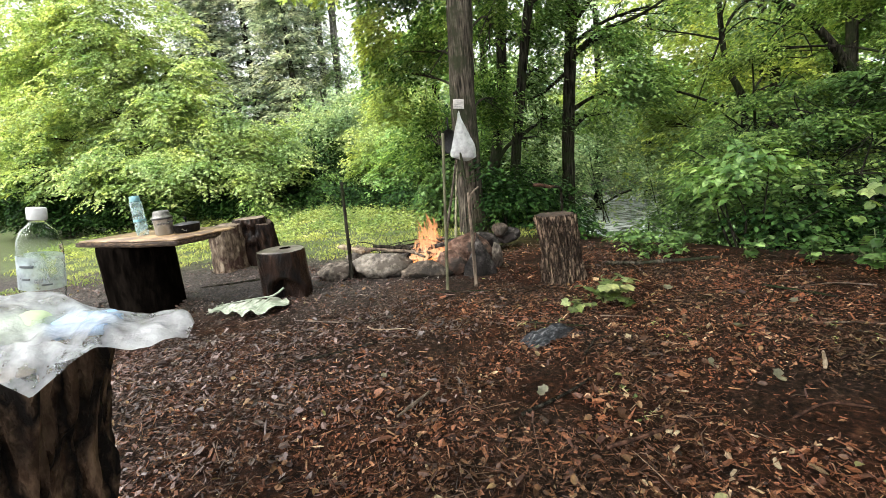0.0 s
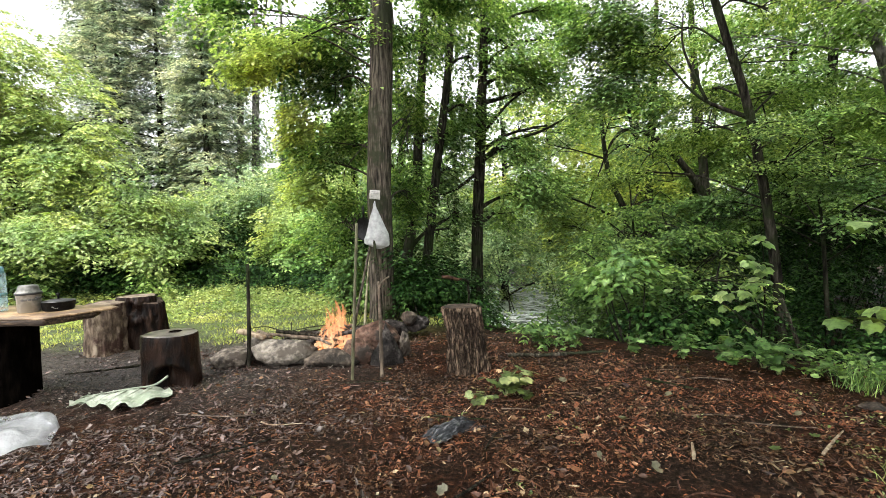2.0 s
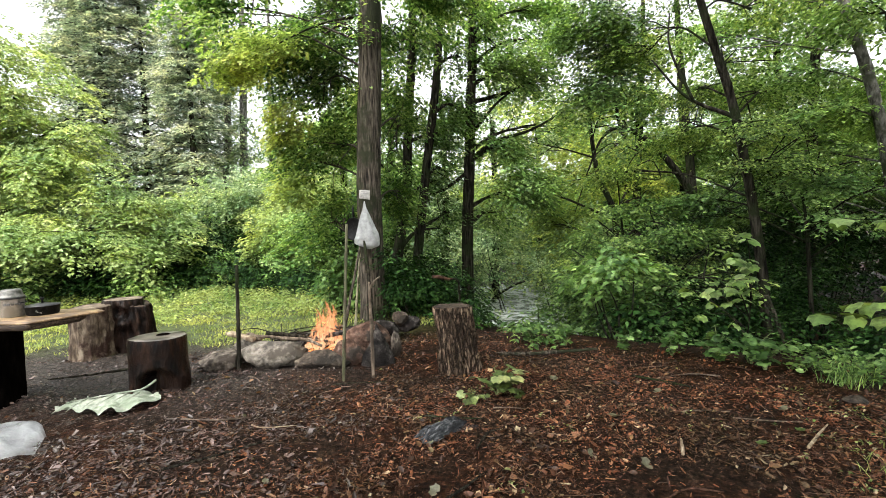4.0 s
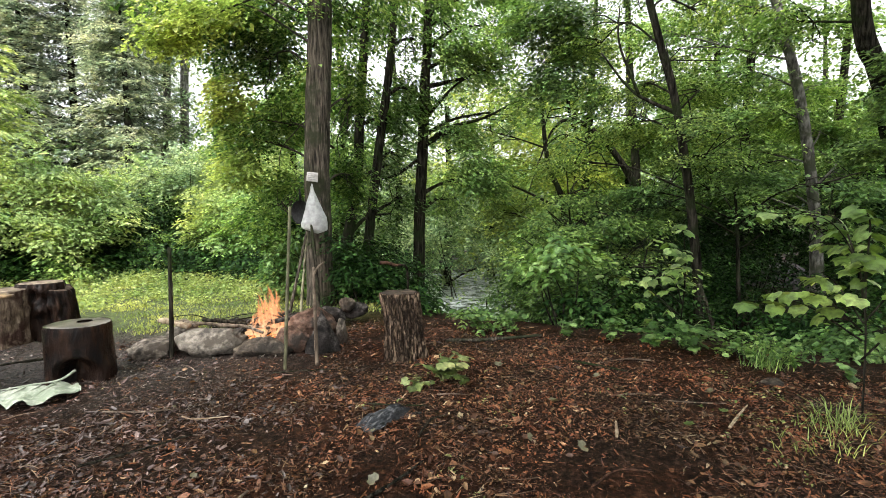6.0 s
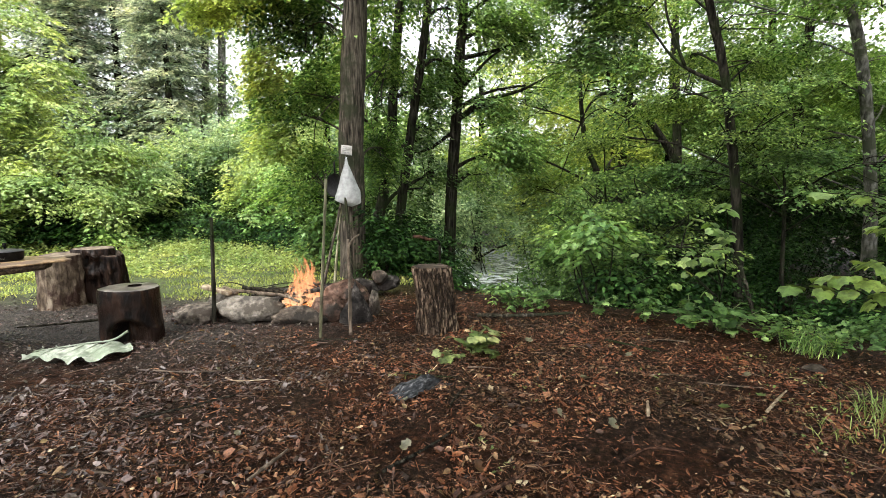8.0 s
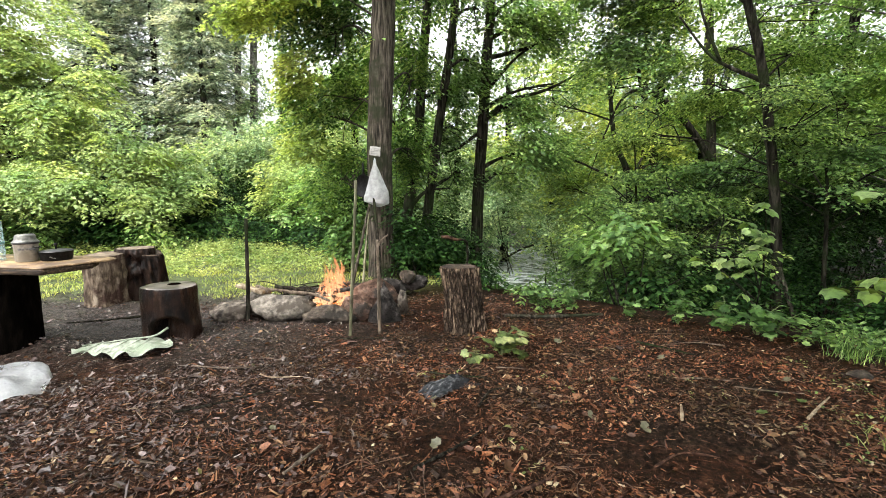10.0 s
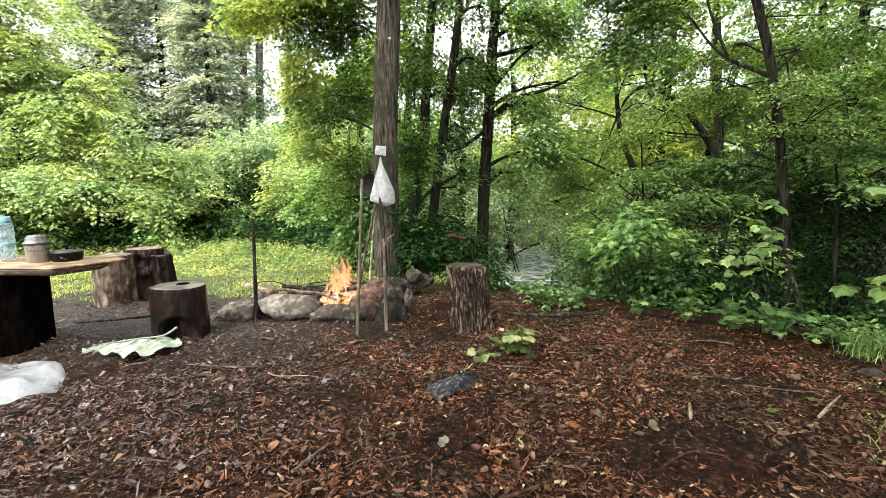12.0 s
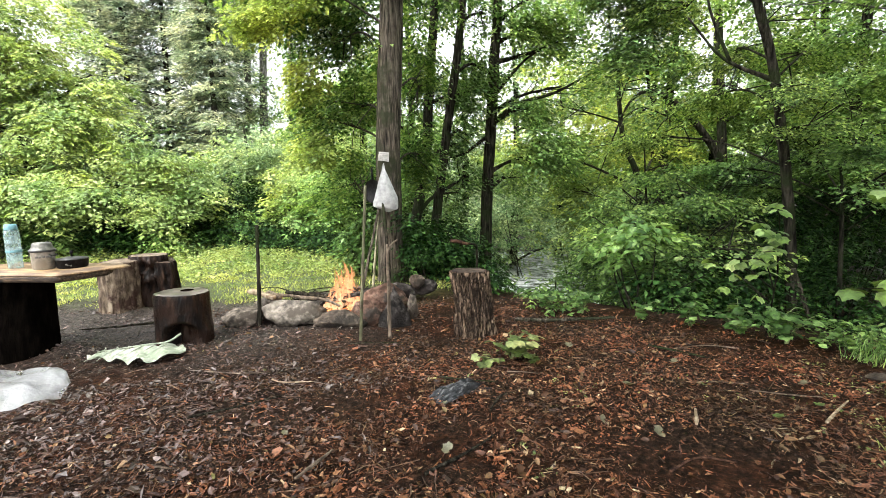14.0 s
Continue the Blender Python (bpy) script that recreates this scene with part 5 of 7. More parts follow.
sapling((2.62, 2.1, 0), [([(2.62, 2.1, 0), (2.56, 2.08, 0.7), (2.48, 2.2, 1.08), (2.36, 2.48, 1.14)], 3), ([(2.56, 2.08, 0.75), (2.54, 2.2, 1.08), (2.5, 2.36, 1.14)], 2), ([(2.56, 2.08, 0.75), (2.6, 2.1, 1.08), (2.58, 2.14, 1.16)], 3), ([(2.57, 2.08, 0.65), (2.56, 2.16, 0.93), (2.5, 2.28, 0.97)], 3), ([(2.57, 2.08, 0.6), (2.55, 2.06, 0.88), (2.5, 2.02, 0.93)], 4),
                         ([(2.57, 2.08, 0.55), (2.48, 2.18, 0.77), (2.36, 2.2, 0.79)], 3), ([(2.58, 2.09, 0.5), (2.42, 2.2, 0.69), (2.23, 2.28, 0.70)], 4), ([(2.59, 2.1, 0.45), (2.42, 2.3, 0.62), (2.2, 2.42, 0.62)], 2), ([(2.57, 2.08, 0.55), (2.62, 1.95, 0.8), (2.6, 1.88, 0.86)], 3), ([(2.58, 2.09, 0.35), (2.6, 1.92, 0.6), (2.55, 1.86, 0.66)], 2)],
        0.08, "maple sapling with broad yellow-green leaves at the clearing's edge")


def blades(centres, spread, per, length, width=0.006, lean=0.5):
    n = len(centres) * per
    c = np.repeat(np.asarray(centres, float), per, 0) + np.c_[rng.normal(size=(n, 2)) * spread, np.zeros(n)]
    a = rng.uniform(0, 2 * np.pi, n)
    d = np.stack([np.cos(a), np.sin(a), 0 * a], 1)
    s = np.stack([-np.sin(a), np.cos(a), 0 * a], 1) * width
    ln = (length * rng.uniform(0.5, 1.2, n))[:, None]
    le = (lean * rng.uniform(0.3, 1.3, n))[:, None]
    m1 = c + d * ln * le * 0.35 + UP * ln * 0.6
    tip = c + d * ln * le + UP * ln * 0.85
    v = np.stack([c - s, c + s, m1 + s * 0.8, m1 - s * 0.8, tip], 1).reshape(-1, 3)
    k = np.arange(n)[:, None] * 5
    return v, [k + np.array([[0, 1, 2, 3]]), k + np.array([[3, 2, 4]])]


for x, y, h, k, mt in ((2.42, 2.06, 0.13, 46, "weed"), (2.52, 2.12, 0.15, 40, "weed"), (2.30, 2.0, 0.11, 34, "weed"), (2.05, 1.9, 0.06, 30, "weed"), (2.18, 1.84, 0.07, 30, "weed"), (2.80, 2.98, 0.20, 60, "leaf_bright"), (2.92, 2.95, 0.22, 60, "leaf_bright")):
    z = float(hill(x, y))
    solid("grass_tuft", blades(np.zeros((1, 3)), 0.06, k, h, 0.0026, 1.2), M[mt], (x, y, z), "tuft of yellow-green grass on the bare soil" if mt == "weed" else "tuft of long green grass at the rim", "grass", kind="stuff")
sprout = []
for x, y, k in ((0.72, 2.5, 7), (0.5, 1.82, 6), (2.03, 2.33, 8), (1.85, 1.85, 8), (0.0, 2.8, 6), (2.48, 2.53, 10), (1.5, 2.5, 5), (0.35, 3.3, 6), (2.2, 2.1, 10), (2.3, 2.85, 10)):
    c = np.array([x, y]) + rng.normal(size=(k, 2)) * 0.09
    sprout.append(np.c_[c, hill(c[:, 0], c[:, 1]) + 0.018])
solid("sprouts", leaves(rng, np.concatenate(sprout), 0.03, 5, 0.017, 0.3, 0.4, 6), M["wilted_leaf"], (0, 0, 0), "tiny yellow-green sprouts in the litter", "sprouts", kind="stuff")

# the lawn beyond the fire
n = 4300
lx = rng.uniform(-8.6, 0.3, n)
reach = 1.5 * smooth(-4.2, -5.4, lx)
ly = 4.9 - reach + (6 + reach) * rng.uniform(0, 1, n) ** 1.25
keep = (ly > 5.15 - reach + 0.75 * fnoise(np.stack([lx, ly, 0 * lx], -1) * 1.3, 5, 2) + 0.5 * smooth(-2.4, -0.4, lx)) & (fnoise(np.stack([lx, ly, 0 * lx], -1) * 0.9, 8, 2) > -0.25 - 0.5 * smooth(5.5, 7, ly)) & ~((lx > -1.6) & (ly < 5.6))
lc = np.stack([lx, ly, hill(lx, ly)], -1)[keep]
solid("lawn", blades(lc, 0.07, 12, 0.042, 0.004, 1.3), M["grass"], (0, 0, 0), "bright yellow-green grass beyond the fire", "grass", kind="stuff")
tall = lc[lc[:, 1] > 6.2 + 0.8 * fnoise(lc * 0.8, 6, 2)]
solid("lawn_weeds", leaves(rng, tall + np.c_[np.zeros((len(tall), 2)), 0.03 + 0.13 * smooth(6.8, 9.0, tall[:, 1]) * rng.uniform(0.2, 1, len(tall))], 0.12, 11, 0.055, 0.7, 0.5, 4), M["weed"], (0, 0, 0), "broad-leaved yellow-green weeds in the grass", "weeds", kind="stuff")


# ---- unseen trees added: their crowns shade the near clearing and the right wood ----
for x, y, blobs in ((-4.6, -3.2, [((-3.2, -1.6, 6.2), (2.0, 2.0, 0.7), 60), ((-1.2, -0.4, 6.6), (1.6, 1.8, 0.6), 60), ((-2.4, 1.6, 6.8), (1.4, 1.4, 0.6), 36)]),
                    (4.8, -2.6, [((3.8, -0.8, 6.0), (2.2, 2.0, 0.7), 60), ((1.4, 0.6, 6.3), (1.8, 1.8, 0.6), 64), ((3.4, 2.6, 6.2), (1.6, 1.4, 0.6), 40), ((0.6, 2.9, 6.6), (1.6, 1.3, 0.6), 66), ((5.8, 1.6, 5.8), (1.6, 1.6, 0.7), 36)]),
                    (8.5, 1.5, [((4.2, 4.3, 5.2), (1.5, 1.3, 0.4), 36), ((6.2, 4.6, 5.2), (1.6, 1.5, 0.45), 40), ((8.2, 4.4, 5.2), (1.6, 1.6, 0.45), 50), ((5.2, 2.4, 5.4), (1.6, 1.2, 0.45), 20), ((7.4, 2.4, 5.2), (1.6, 1.3, 0.45), 50)]),
                    (10.5, 6.5, [((6.2, 7.6, 7.4), (1.6, 1.4, 0.4), 50), ((8.4, 6.6, 7.9), (1.7, 1.5, 0.4), 56), ((9.0, 9.0, 9.2), (2.2, 2.0, 0.5), 60), ((6.6, 9.6, 8.6), (2.0, 1.8, 0.4), 50)]),
                    (0.4, -5.5, [((0.2, -3.6, 6.0), (2.4, 1.6, 0.8), 80), ((1.0, -1.6, 6.6), (1.8, 1.4, 0.6), 60)])):
    tree("added_shade_tree", (x, y, 0), [(x, y, -0.2), (x * 0.95, y * 0.95, 2.5), (x * 0.85, y * 0.85, 6.5)], [0.22, 0.17, 0.06], blobs, 0.26, M["leaf_mid"], M["bark_grey"], "unseen tall tree added to shade the clearing and the wood", rng, per=16, spray=0.5, dense=1.5)


# ---- logs, table and stools ----
def log(name, at, r, h, bark, cut, label, category="stump", group="", lean=(0, 0), flare=0.06, ridges=0.03, seed=0, notch=None, segs=64, rows=26, slope=(0, 0), out_of_round=0.06, knots=()):
    """A sawn log on end: furrowed bark, sawn face with a worn rim."""
    t = thing(name, at, label, category, group)
    a = np.linspace(0, 2 * np.pi, segs, endpoint=False)
    z = np.linspace(-0.04, h, rows)
    A, Z = np.meshgrid(a, z)
    s = Z / h
    rr = r * (1 + out_of_round * np.sin(2 * A + seed) + 0.5 * out_of_round * np.sin(3 * A + 2 * seed) + flare * (1 - s) ** 2)
    p = np.stack([np.cos(A) * 3, np.sin(A) * 3, Z * 1.2], -1)
    rr = rr + ridges * (np.abs(fnoise(p * (1.6 if ridges < 0.03 else 2.2) + seed, seed, 4)) - 0.35) * 0.9 + 0.3 * ridges * fnoise(np.stack([np.cos(A) * 9, np.sin(A) * 9, Z * 5], -1), seed + 3, 3)
    for ka, kz, kr, kd in knots:
        dist = np.hypot(np.angle(np.exp(1j * (A - ka))) * r, Z - kz)
        rr = rr + kd * np.exp(-((dist / kr) ** 2))
    if notch:
        na, nz, nw, nd = notch
        dist = np.hypot(np.angle(np.exp(1j * (A - na))) * r / nw, (Z - nz) / nw)
        rr = rr - nd * smooth(1.05, 0.8, dist)
    rr = np.where(Z > h * 0.985, rr - 0.006, rr)
    x, y = rr * np.cos(A) + lean[0] * s, rr * np.sin(A) + lean[1] * s
    zz = Z + s * (slope[0] * np.cos(A) * r + slope[1] * np.sin(A) * r)
    v = np.stack([x, y, zz], -1).reshape(-1, 3)
    i, j = np.meshgrid(np.arange(rows - 1), np.arange(segs), indexing="ij")
    a0, b0 = i * segs + j, i * segs + (j + 1) % segs
    part("bark", (v, np.stack([a0, b0, b0 + segs, a0 + segs], -1).reshape(-1, 4)), bark, t)
    rim_r = rr[-1] + 0.001
    rings, vs = 9, []
    for k in range(rings + 1):
        q = rim_r * (1 - k / rings)
        lift = 0.004 * (k > 0) + 0.003 * fnoise(np.stack([q * np.cos(a) * 9, q * np.sin(a) * 9, 0 * a], -1), seed + 5, 2)
        cz = h + slope[0] * np.cos(a) * q + slope[1] * np.sin(a) * q + lift - (0.004 if k == 0 else 0)
        vs.append(np.stack([q * np.cos(a) + lean[0], q * np.sin(a) + lean[1], cz], -1))
    i, j = np.meshgrid(np.arange(rings), np.arange(segs), indexing="ij")
    a0, b0 = i * segs + j, i * segs + (j + 1) % segs
    part("sawn_face", (np.concatenate(vs), np.stack([a0, b0, b0 + segs, a0 + segs], -1).reshape(-1, 4)), cut, t, "weathered sawn face")
    return t


stool = log("log_stool", (-2.115, 3.60, 0), 0.198, 0.407, M["bark_wet"], M["cut_wet_sheen"], "short wet dark log stool with a hollow at its foot", "stool", ridges=0.014, seed=2, notch=(-1.25, 0.05, 0.14, 0.14), flare=0.05, knots=((-0.2, 0.10, 0.05, 0.025), (-2.2, 0.3, 0.06, 0.012), (-1.9, 0.14, 0.05, 0.012)))
# a shallow dish; its near-black colour stands for the depth of the hole
part("knot_hole", lathe([(0.001, 0.0), (0.032, 0.0), (0.045, 0.003), (0.05, 0.0)], 16), M["bark_black_shade"], stool).location = (0.02, 0.03, 0.4135)
log("log_stool", (-3.40, 4.72, 0), 0.188, 0.51, M["bark_pale"], M["cut_wood"], "pale mossy log on end at the lawn's edge", "stump", ridges=0.03, seed=5, slope=(0.0, 0.03), flare=0.1)
log("log_stool", (-3.22, 4.92, 0), 0.18, 0.55, M["bark_wet"], M["cut_wood"], "tall split brown log on end", "stump", ridges=0.03, seed=8, notch=(-1.3, 0.44, 0.05, 0.05), knots=((-1.75, 0.40, 0.05, 0.05), (-1.1, 0.30, 0.04, 0.04), (-1.0, 0.47, 0.04, 0.035)))
log("log_slab", (-3.05, 4.93, 0), 0.135, 0.50, M["bark_wet"], M["cut_dark"], "dark split piece of log leaning on its neighbour", "stump", ridges=0.04, seed=11, slope=(-0.22, 0.1), lean=(-0.05, 0), flare=0.15, knots=((-1.8, 0.34, 0.04, 0.04),))
log("chopping_block", (0.245, 3.72, 0), 0.142, 0.53, M["bark_block"], M["cut_dark"], "upright log with thick furrowed brown bark", "stump", ridges=0.05, seed=14, lean=(-0.055, 0.0), flare=0.10, segs=96, rows=40)
table = thing("log_table", (-3.30, 3.37, 0), "low table of a thick board on a log coloured dark as in shade", "table")
# the log's colour carries the shadow that the board casts
pl = log("base_log", (0, 0, 0), 0.285, 0.598, M["bark_black_shade"], M["bark_black_shade"], "", ridges=0.006, seed=17, flare=-0.015, out_of_round=0.02)
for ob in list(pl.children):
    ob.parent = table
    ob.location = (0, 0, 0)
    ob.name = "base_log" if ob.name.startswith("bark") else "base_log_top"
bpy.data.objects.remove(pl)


def slab(outline, z0, z1, seed=0, bevel=0.006):
    """A board with the given outline, edges eased and a little uneven."""
    o = np.asarray(outline, float)
    k = 12
    o = np.concatenate([o[i] + (o[(i + 1) % len(o)] - o[i]) * np.linspace(0, 1, k, endpoint=False)[:, None] for i in range(len(o))])
    o = o + 0.006 * np.stack([fnoise(np.c_[o * 9, 0 * o[:, 0]], seed, 3), fnoise(np.c_[o * 9, 0 * o[:, 0] + 5], seed + 1, 3)], -1)
    c = o.mean(0)
    inner = c + (o - c) * (1 - bevel / np.linalg.norm(o - c, axis=1)[:, None])
    n = len(o)
    lay = [np.c_[inner, np.full(n, z0)], np.c_[o, np.full(n, z0 + bevel)], np.c_[o, np.full(n, z1 - bevel)], np.c_[inner, np.full(n, z1)]]
    v = np.concatenate([*lay, [[*c, z0]], [[*c, z1]]])
    j = np.arange(n)
    q = np.concatenate([np.stack([a * n + j, a * n + (j + 1) % n, (a + 1) * n + (j + 1) % n, (a + 1) * n + j], -1) for a in range(3)])
    t = np.concatenate([np.stack([np.full(n, 4 * n), (j + 1) % n, j], -1), np.stack([np.full(n, 4 * n + 1), 3 * n + j, 3 * n + (j + 1) % n], -1)])
    return v, [q, t]


b = np.array([-3.30, 3.37])
part("tabletop", slab(np.array([(-3.700, 3.224), (-2.943, 3.022), (-2.573, 2.995), (-2.396, 3.348), (-2.388, 3.427), (-2.520, 3.524), (-3.436, 3.665)]) - b, 0.641, 0.655, 1), M["board"], table, "worn yellow-brown wooden board")
part("board_edge", slab(np.array([(-3.771, 3.251), (-2.947, 3.018), (-2.581, 2.994), (-2.449, 3.260), (-2.520, 3.418), (-3.427, 3.630)]) - b, 0.602, 0.6406, 1), M["board_edge"], table, "dark lower half of the thick board")

near = log("log_side_table", (-1.315, 0.595, 0), 0.30, 0.80, M["bark_near"], M["cut_wood"], "large upright log with thick cracked bark used as a side table", "stump", ridges=0.045, seed=23, segs=160, rows=80, flare=-0.33, out_of_round=0.02, lean=(0.115, 0.07))

# ---- things on the table ----
TOP = 0.655


def bottle(at, prof, cap, body_mat, cap_mat, label, water=None, tall=1.0):
    t = thing("water_bottle", at, label, "bottle")
    outer = np.array(prof, float)
    inner = np.c_[np.maximum(outer[::-1, 0] - 0.0012, 0.0005), np.clip(outer[::-1, 1], 0.0015, None)]
    part("body", lathe(np.concatenate([[(0.0005, 0.0)], outer, inner, [(0.0005, 0.0015)]])), body_mat, t)
    part("cap", lathe(cap, 24), cap_mat, t)
    return t


tb = bottle((-3.189, 3.348, TOP), [(0.044, 0.0), (0.050, 0.006), (0.051, 0.12), (0.049, 0.13), (0.051, 0.14), (0.051, 0.27), (0.048, 0.285), (0.041, 0.295), (0.038, 0.30)], [(0.0, 0.335), (0.034, 0.335), (0.041, 0.33), (0.043, 0.30), (0.043, 0.285), (0.0005, 0.285)], M["teal_plastic"], M["teal_cap"], "translucent teal plastic drinking bottle")
tb.scale = (0.9, 0.9, 0.97)
tb.rotation_euler = (0, radians(-1), 0)
part("band", lathe([(0.0516, 0.118), (0.0525, 0.12), (0.0525, 0.135), (0.0516, 0.137)]), M["teal_cap"], tb)

pot = thing("camping_pot", (-2.916, 3.277, TOP), "dull steel camping pot with its lid on", "pot")
part("body", lathe([(0.0, 0.0), (0.068, 0.0), (0.075, 0.006), (0.080, 0.118), (0.084, 0.122), (0.080, 0.125), (0.077, 0.12), (0.072, 0.01), (0.0, 0.008)], 40), M["steel"], pot)
part("lid", lathe([(0.086, 0.120), (0.086, 0.134), (0.078, 0.140), (0.07, 0.150), (0.066, 0.172), (0.058, 0.182), (0.0, 0.184)], 40), M["lid_steel"], pot)
part("seam", lathe([(0.0862, 0.119), (0.0885, 0.121), (0.0885, 0.131), (0.0862, 0.133)], 40), M["steel_dark"], pot)
for s in (-1, 1):
    part("handle", tube(curve([(s * 0.079, -0.03, 0.1), (s * 0.099, -0.02, 0.095), (s * 0.101, 0.02, 0.095), (s * 0.079, 0.03, 0.1)], 5), [0.004] * 15 + [0.004], 6), M["steel_dark"], pot)
for k in range(5):
    bar = part("print_bar", slab([(-0.008, -0.006), (0.008, -0.006), (0.008, 0.006), (-0.008, 0.006)], 0, 0.001), M["print"], pot)
    a = radians(-72 + k * 16)
    bar.matrix_local = Matrix.Translation((0.0805 * math.cos(a), 0.0805 * math.sin(a), 0.085)) @ Euler((radians(90), 0, a + radians(90))).to_matrix().to_4x4()

pot.scale = (0.88, 0.88, 1.06)
pan = thing("frying_pan", (-2.766, 3.348, TOP), "small black pan with a black-knobbed lid", "pan")
pan.scale = (0.88, 0.88, 0.88)
part("body", lathe([(0.0, 0.0), (0.095, 0.0), (0.106, 0.01), (0.113, 0.07), (0.117, 0.073), (0.111, 0.073), (0.102, 0.012), (0.0, 0.008)], 40), M["black_enamel"], pan)
part("lid", lathe([(0.115, 0.072), (0.108, 0.081), (0.05, 0.09), (0.0, 0.092)], 40), M["steel_dark"], pan)
part("knob", lathe([(0.0, 0.14), (0.012, 0.138), (0.014, 0.125), (0.007, 0.115), (0.007, 0.09), (0.0, 0.09)], 20), M["black_enamel"], pan)
part("clip", slab([(-0.02, -0.012), (0.02, -0.014), (0.018, 0.012), (-0.016, 0.014)], 0, 0.004), M["steel"], pan).matrix_local = Matrix.Translation((0.052, -0.089, 0.034)) @ Euler((radians(84), radians(20), radians(30))).to_matrix().to_4x4()

# ---- on the near log: bottles and a plastic bag with bread ----
prof = [(0.027, 0.0), (0.031, 0.006), (0.032, 0.03), (0.030, 0.036), (0.032, 0.042), (0.030, 0.054), (0.032, 0.066), (0.0325, 0.165), (0.031, 0.19), (0.025, 0.212), (0.016, 0.224), (0.0125, 0.23), (0.0125, 0.246)]
cap = [(0.0, 0.264), (0.0148, 0.264), (0.016, 0.261), (0.016, 0.238), (0.0135, 0.237), (0.0005, 0.237)]
prof = [(r * 1.28, z) for r, z in prof]
cap = [(r * 1.15, z) for r, z in cap]
for at, label in (((-1.13, 0.862, 0.803), "clear plastic water bottle with white cap and pale label"), ((-1.315, 0.805, 0.803), "second clear plastic water bottle with a white cap")):
    nb = bottle(at, prof, cap, M["clear_plastic"], M["white_cap"], label)
    nb.rotation_euler = Euler((radians(-4.5), radians(7.5), 0))
    lab = part("label", lathe([(0.0419, 0.085), (0.0422, 0.086), (0.0422, 0.158), (0.0419, 0.159)], 48), M["label_film"], nb, "printed film label, pale blue and grey")
    for w, z, a in ((7, 0.138, -75), (4, 0.110, -78), (5, 0.097, -30)):
        part("print_bar", tube([(0.0426 * math.cos(radians(a + k)), 0.0426 * math.sin(radians(a + k)), z) for k in np.linspace(-5 * w / 2, 5 * w / 2, 12)], [0.003 if w > 5 else 0.002] * 12, 6), M["label_dark"], lab)

bag = thing("bread_bag", (-0.95, 0.62, 0.80), "crumpled clear plastic bag with bread and packets lying on the log", "plastic bag")
nu, nv = 130, 84
U, V = np.meshgrid(np.linspace(0, 1, nu), np.linspace(0, 1, nv))
# from the far left of the log to the tip that juts over its edge
bx = -1.42 + U * 0.775
half = np.interp(U, [0, 0.25, 0.55, 0.72, 0.86, 0.95, 1.0], [0.20, 0.20, 0.14, 0.10, 0.078, 0.05, 0.012])
mid = np.interp(U, [0, 0.4, 0.7, 1.0], [0.66, 0.68, 0.71, 0.73])
by = mid + (V * 2 - 1) * half
hump = np.interp(U, [0, 0.2, 0.42, 0.6, 0.75, 0.9, 1.0], [0.05, 0.07, 0.085, 0.080, 0.045, 0.024, 0.004]) * (1 - np.abs(V * 2 - 1) ** 3.6) * (1 + 0.25 * (V * 2 - 1))
base_z = 0.810 + 0.016 * smooth(0.65, 0.95, U)
over = np.maximum(0, np.hypot(bx + 1.20, by - 0.665) - 0.30) * smooth(0.62, 0.45, U)
bz = base_z + hump - over * 1.6 + 0.014 * fnoise(np.stack([bx * 9, by * 9, 0 * bx], -1), 41, 3) - 0.014 * np.abs(fnoise(np.stack([bx * 9 + by * 5, by * 12, 0 * bx], -1), 45, 3)) + 0.010
bv = np.stack([bx + 0.95, by - 0.62, bz - 0.80], -1).reshape(-1, 3)
i, j = np.meshgrid(np.arange(nv - 1), np.arange(nu - 1), indexing="ij")
a0 = i * nu + j
part("film", (bv, np.stack([a0, a0 + 1, a0 + 1 + nu, a0 + nu], -1).reshape(-1, 4)), M["near_film"], bag)
# a corner of the bag hangs down in front of the log
HU, HV = np.meshgrid(np.linspace(-1, 1, 40), np.linspace(0, 1, 22))
where = np.array([-1, -0.2, 0.25, 0.62, 1.0])
brim = np.array([(-0.88, 0.56, 0.875), (-0.85, 0.60, 0.86), (-0.815, 0.62, 0.855), (-0.785, 0.635, 0.848), (-0.755, 0.645, 0.842)])
hem = np.array([(-0.89, 0.53, 0.842), (-0.85, 0.555, 0.822), (-0.80, 0.56, 0.790), (-0.78, 0.59, 0.812), (-0.765, 0.625, 0.832)])
edge, fall = (np.stack([np.interp(HU, where, side[:, k]) for k in range(3)], -1) for side in (brim, hem))
way_down = edge * (1 - HV)[..., None] + fall * HV[..., None]
hx, hy, hz = way_down[..., 0], way_down[..., 1], way_down[..., 2]
wr = 0.012 * fnoise(np.stack([HU * 3, HV * 3, 0 * HU], -1), 51, 3)
hv = np.stack([hx + 0.6 * wr * (1 - HV) + 0.95, hy - 0.8 * wr * (1 - HV) - 0.62, hz - 0.80], -1).reshape(-1, 3)
i, j = np.meshgrid(np.arange(21), np.arange(39), indexing="ij")
a0 = i * 40 + j
part("hanging_corner", (hv, np.stack([a0, a0 + 1, a0 + 41, a0 + 40], -1).reshape(-1, 4)), M["near_film"], bag)
v, f = boulder(rng, (0.085, 0.06, 0.032), 0.08, 61, 3)
part("bread", (v + np.array([-0.13, 0.03, 0.040]), f), M["bread"], bag)
v, f = boulder(rng, (0.05, 0.05, 0.03), 0.1, 63, 3)
part("green_packet", (v + np.array([0.0, 0.07, 0.055]), f), M["green_pack"], bag)
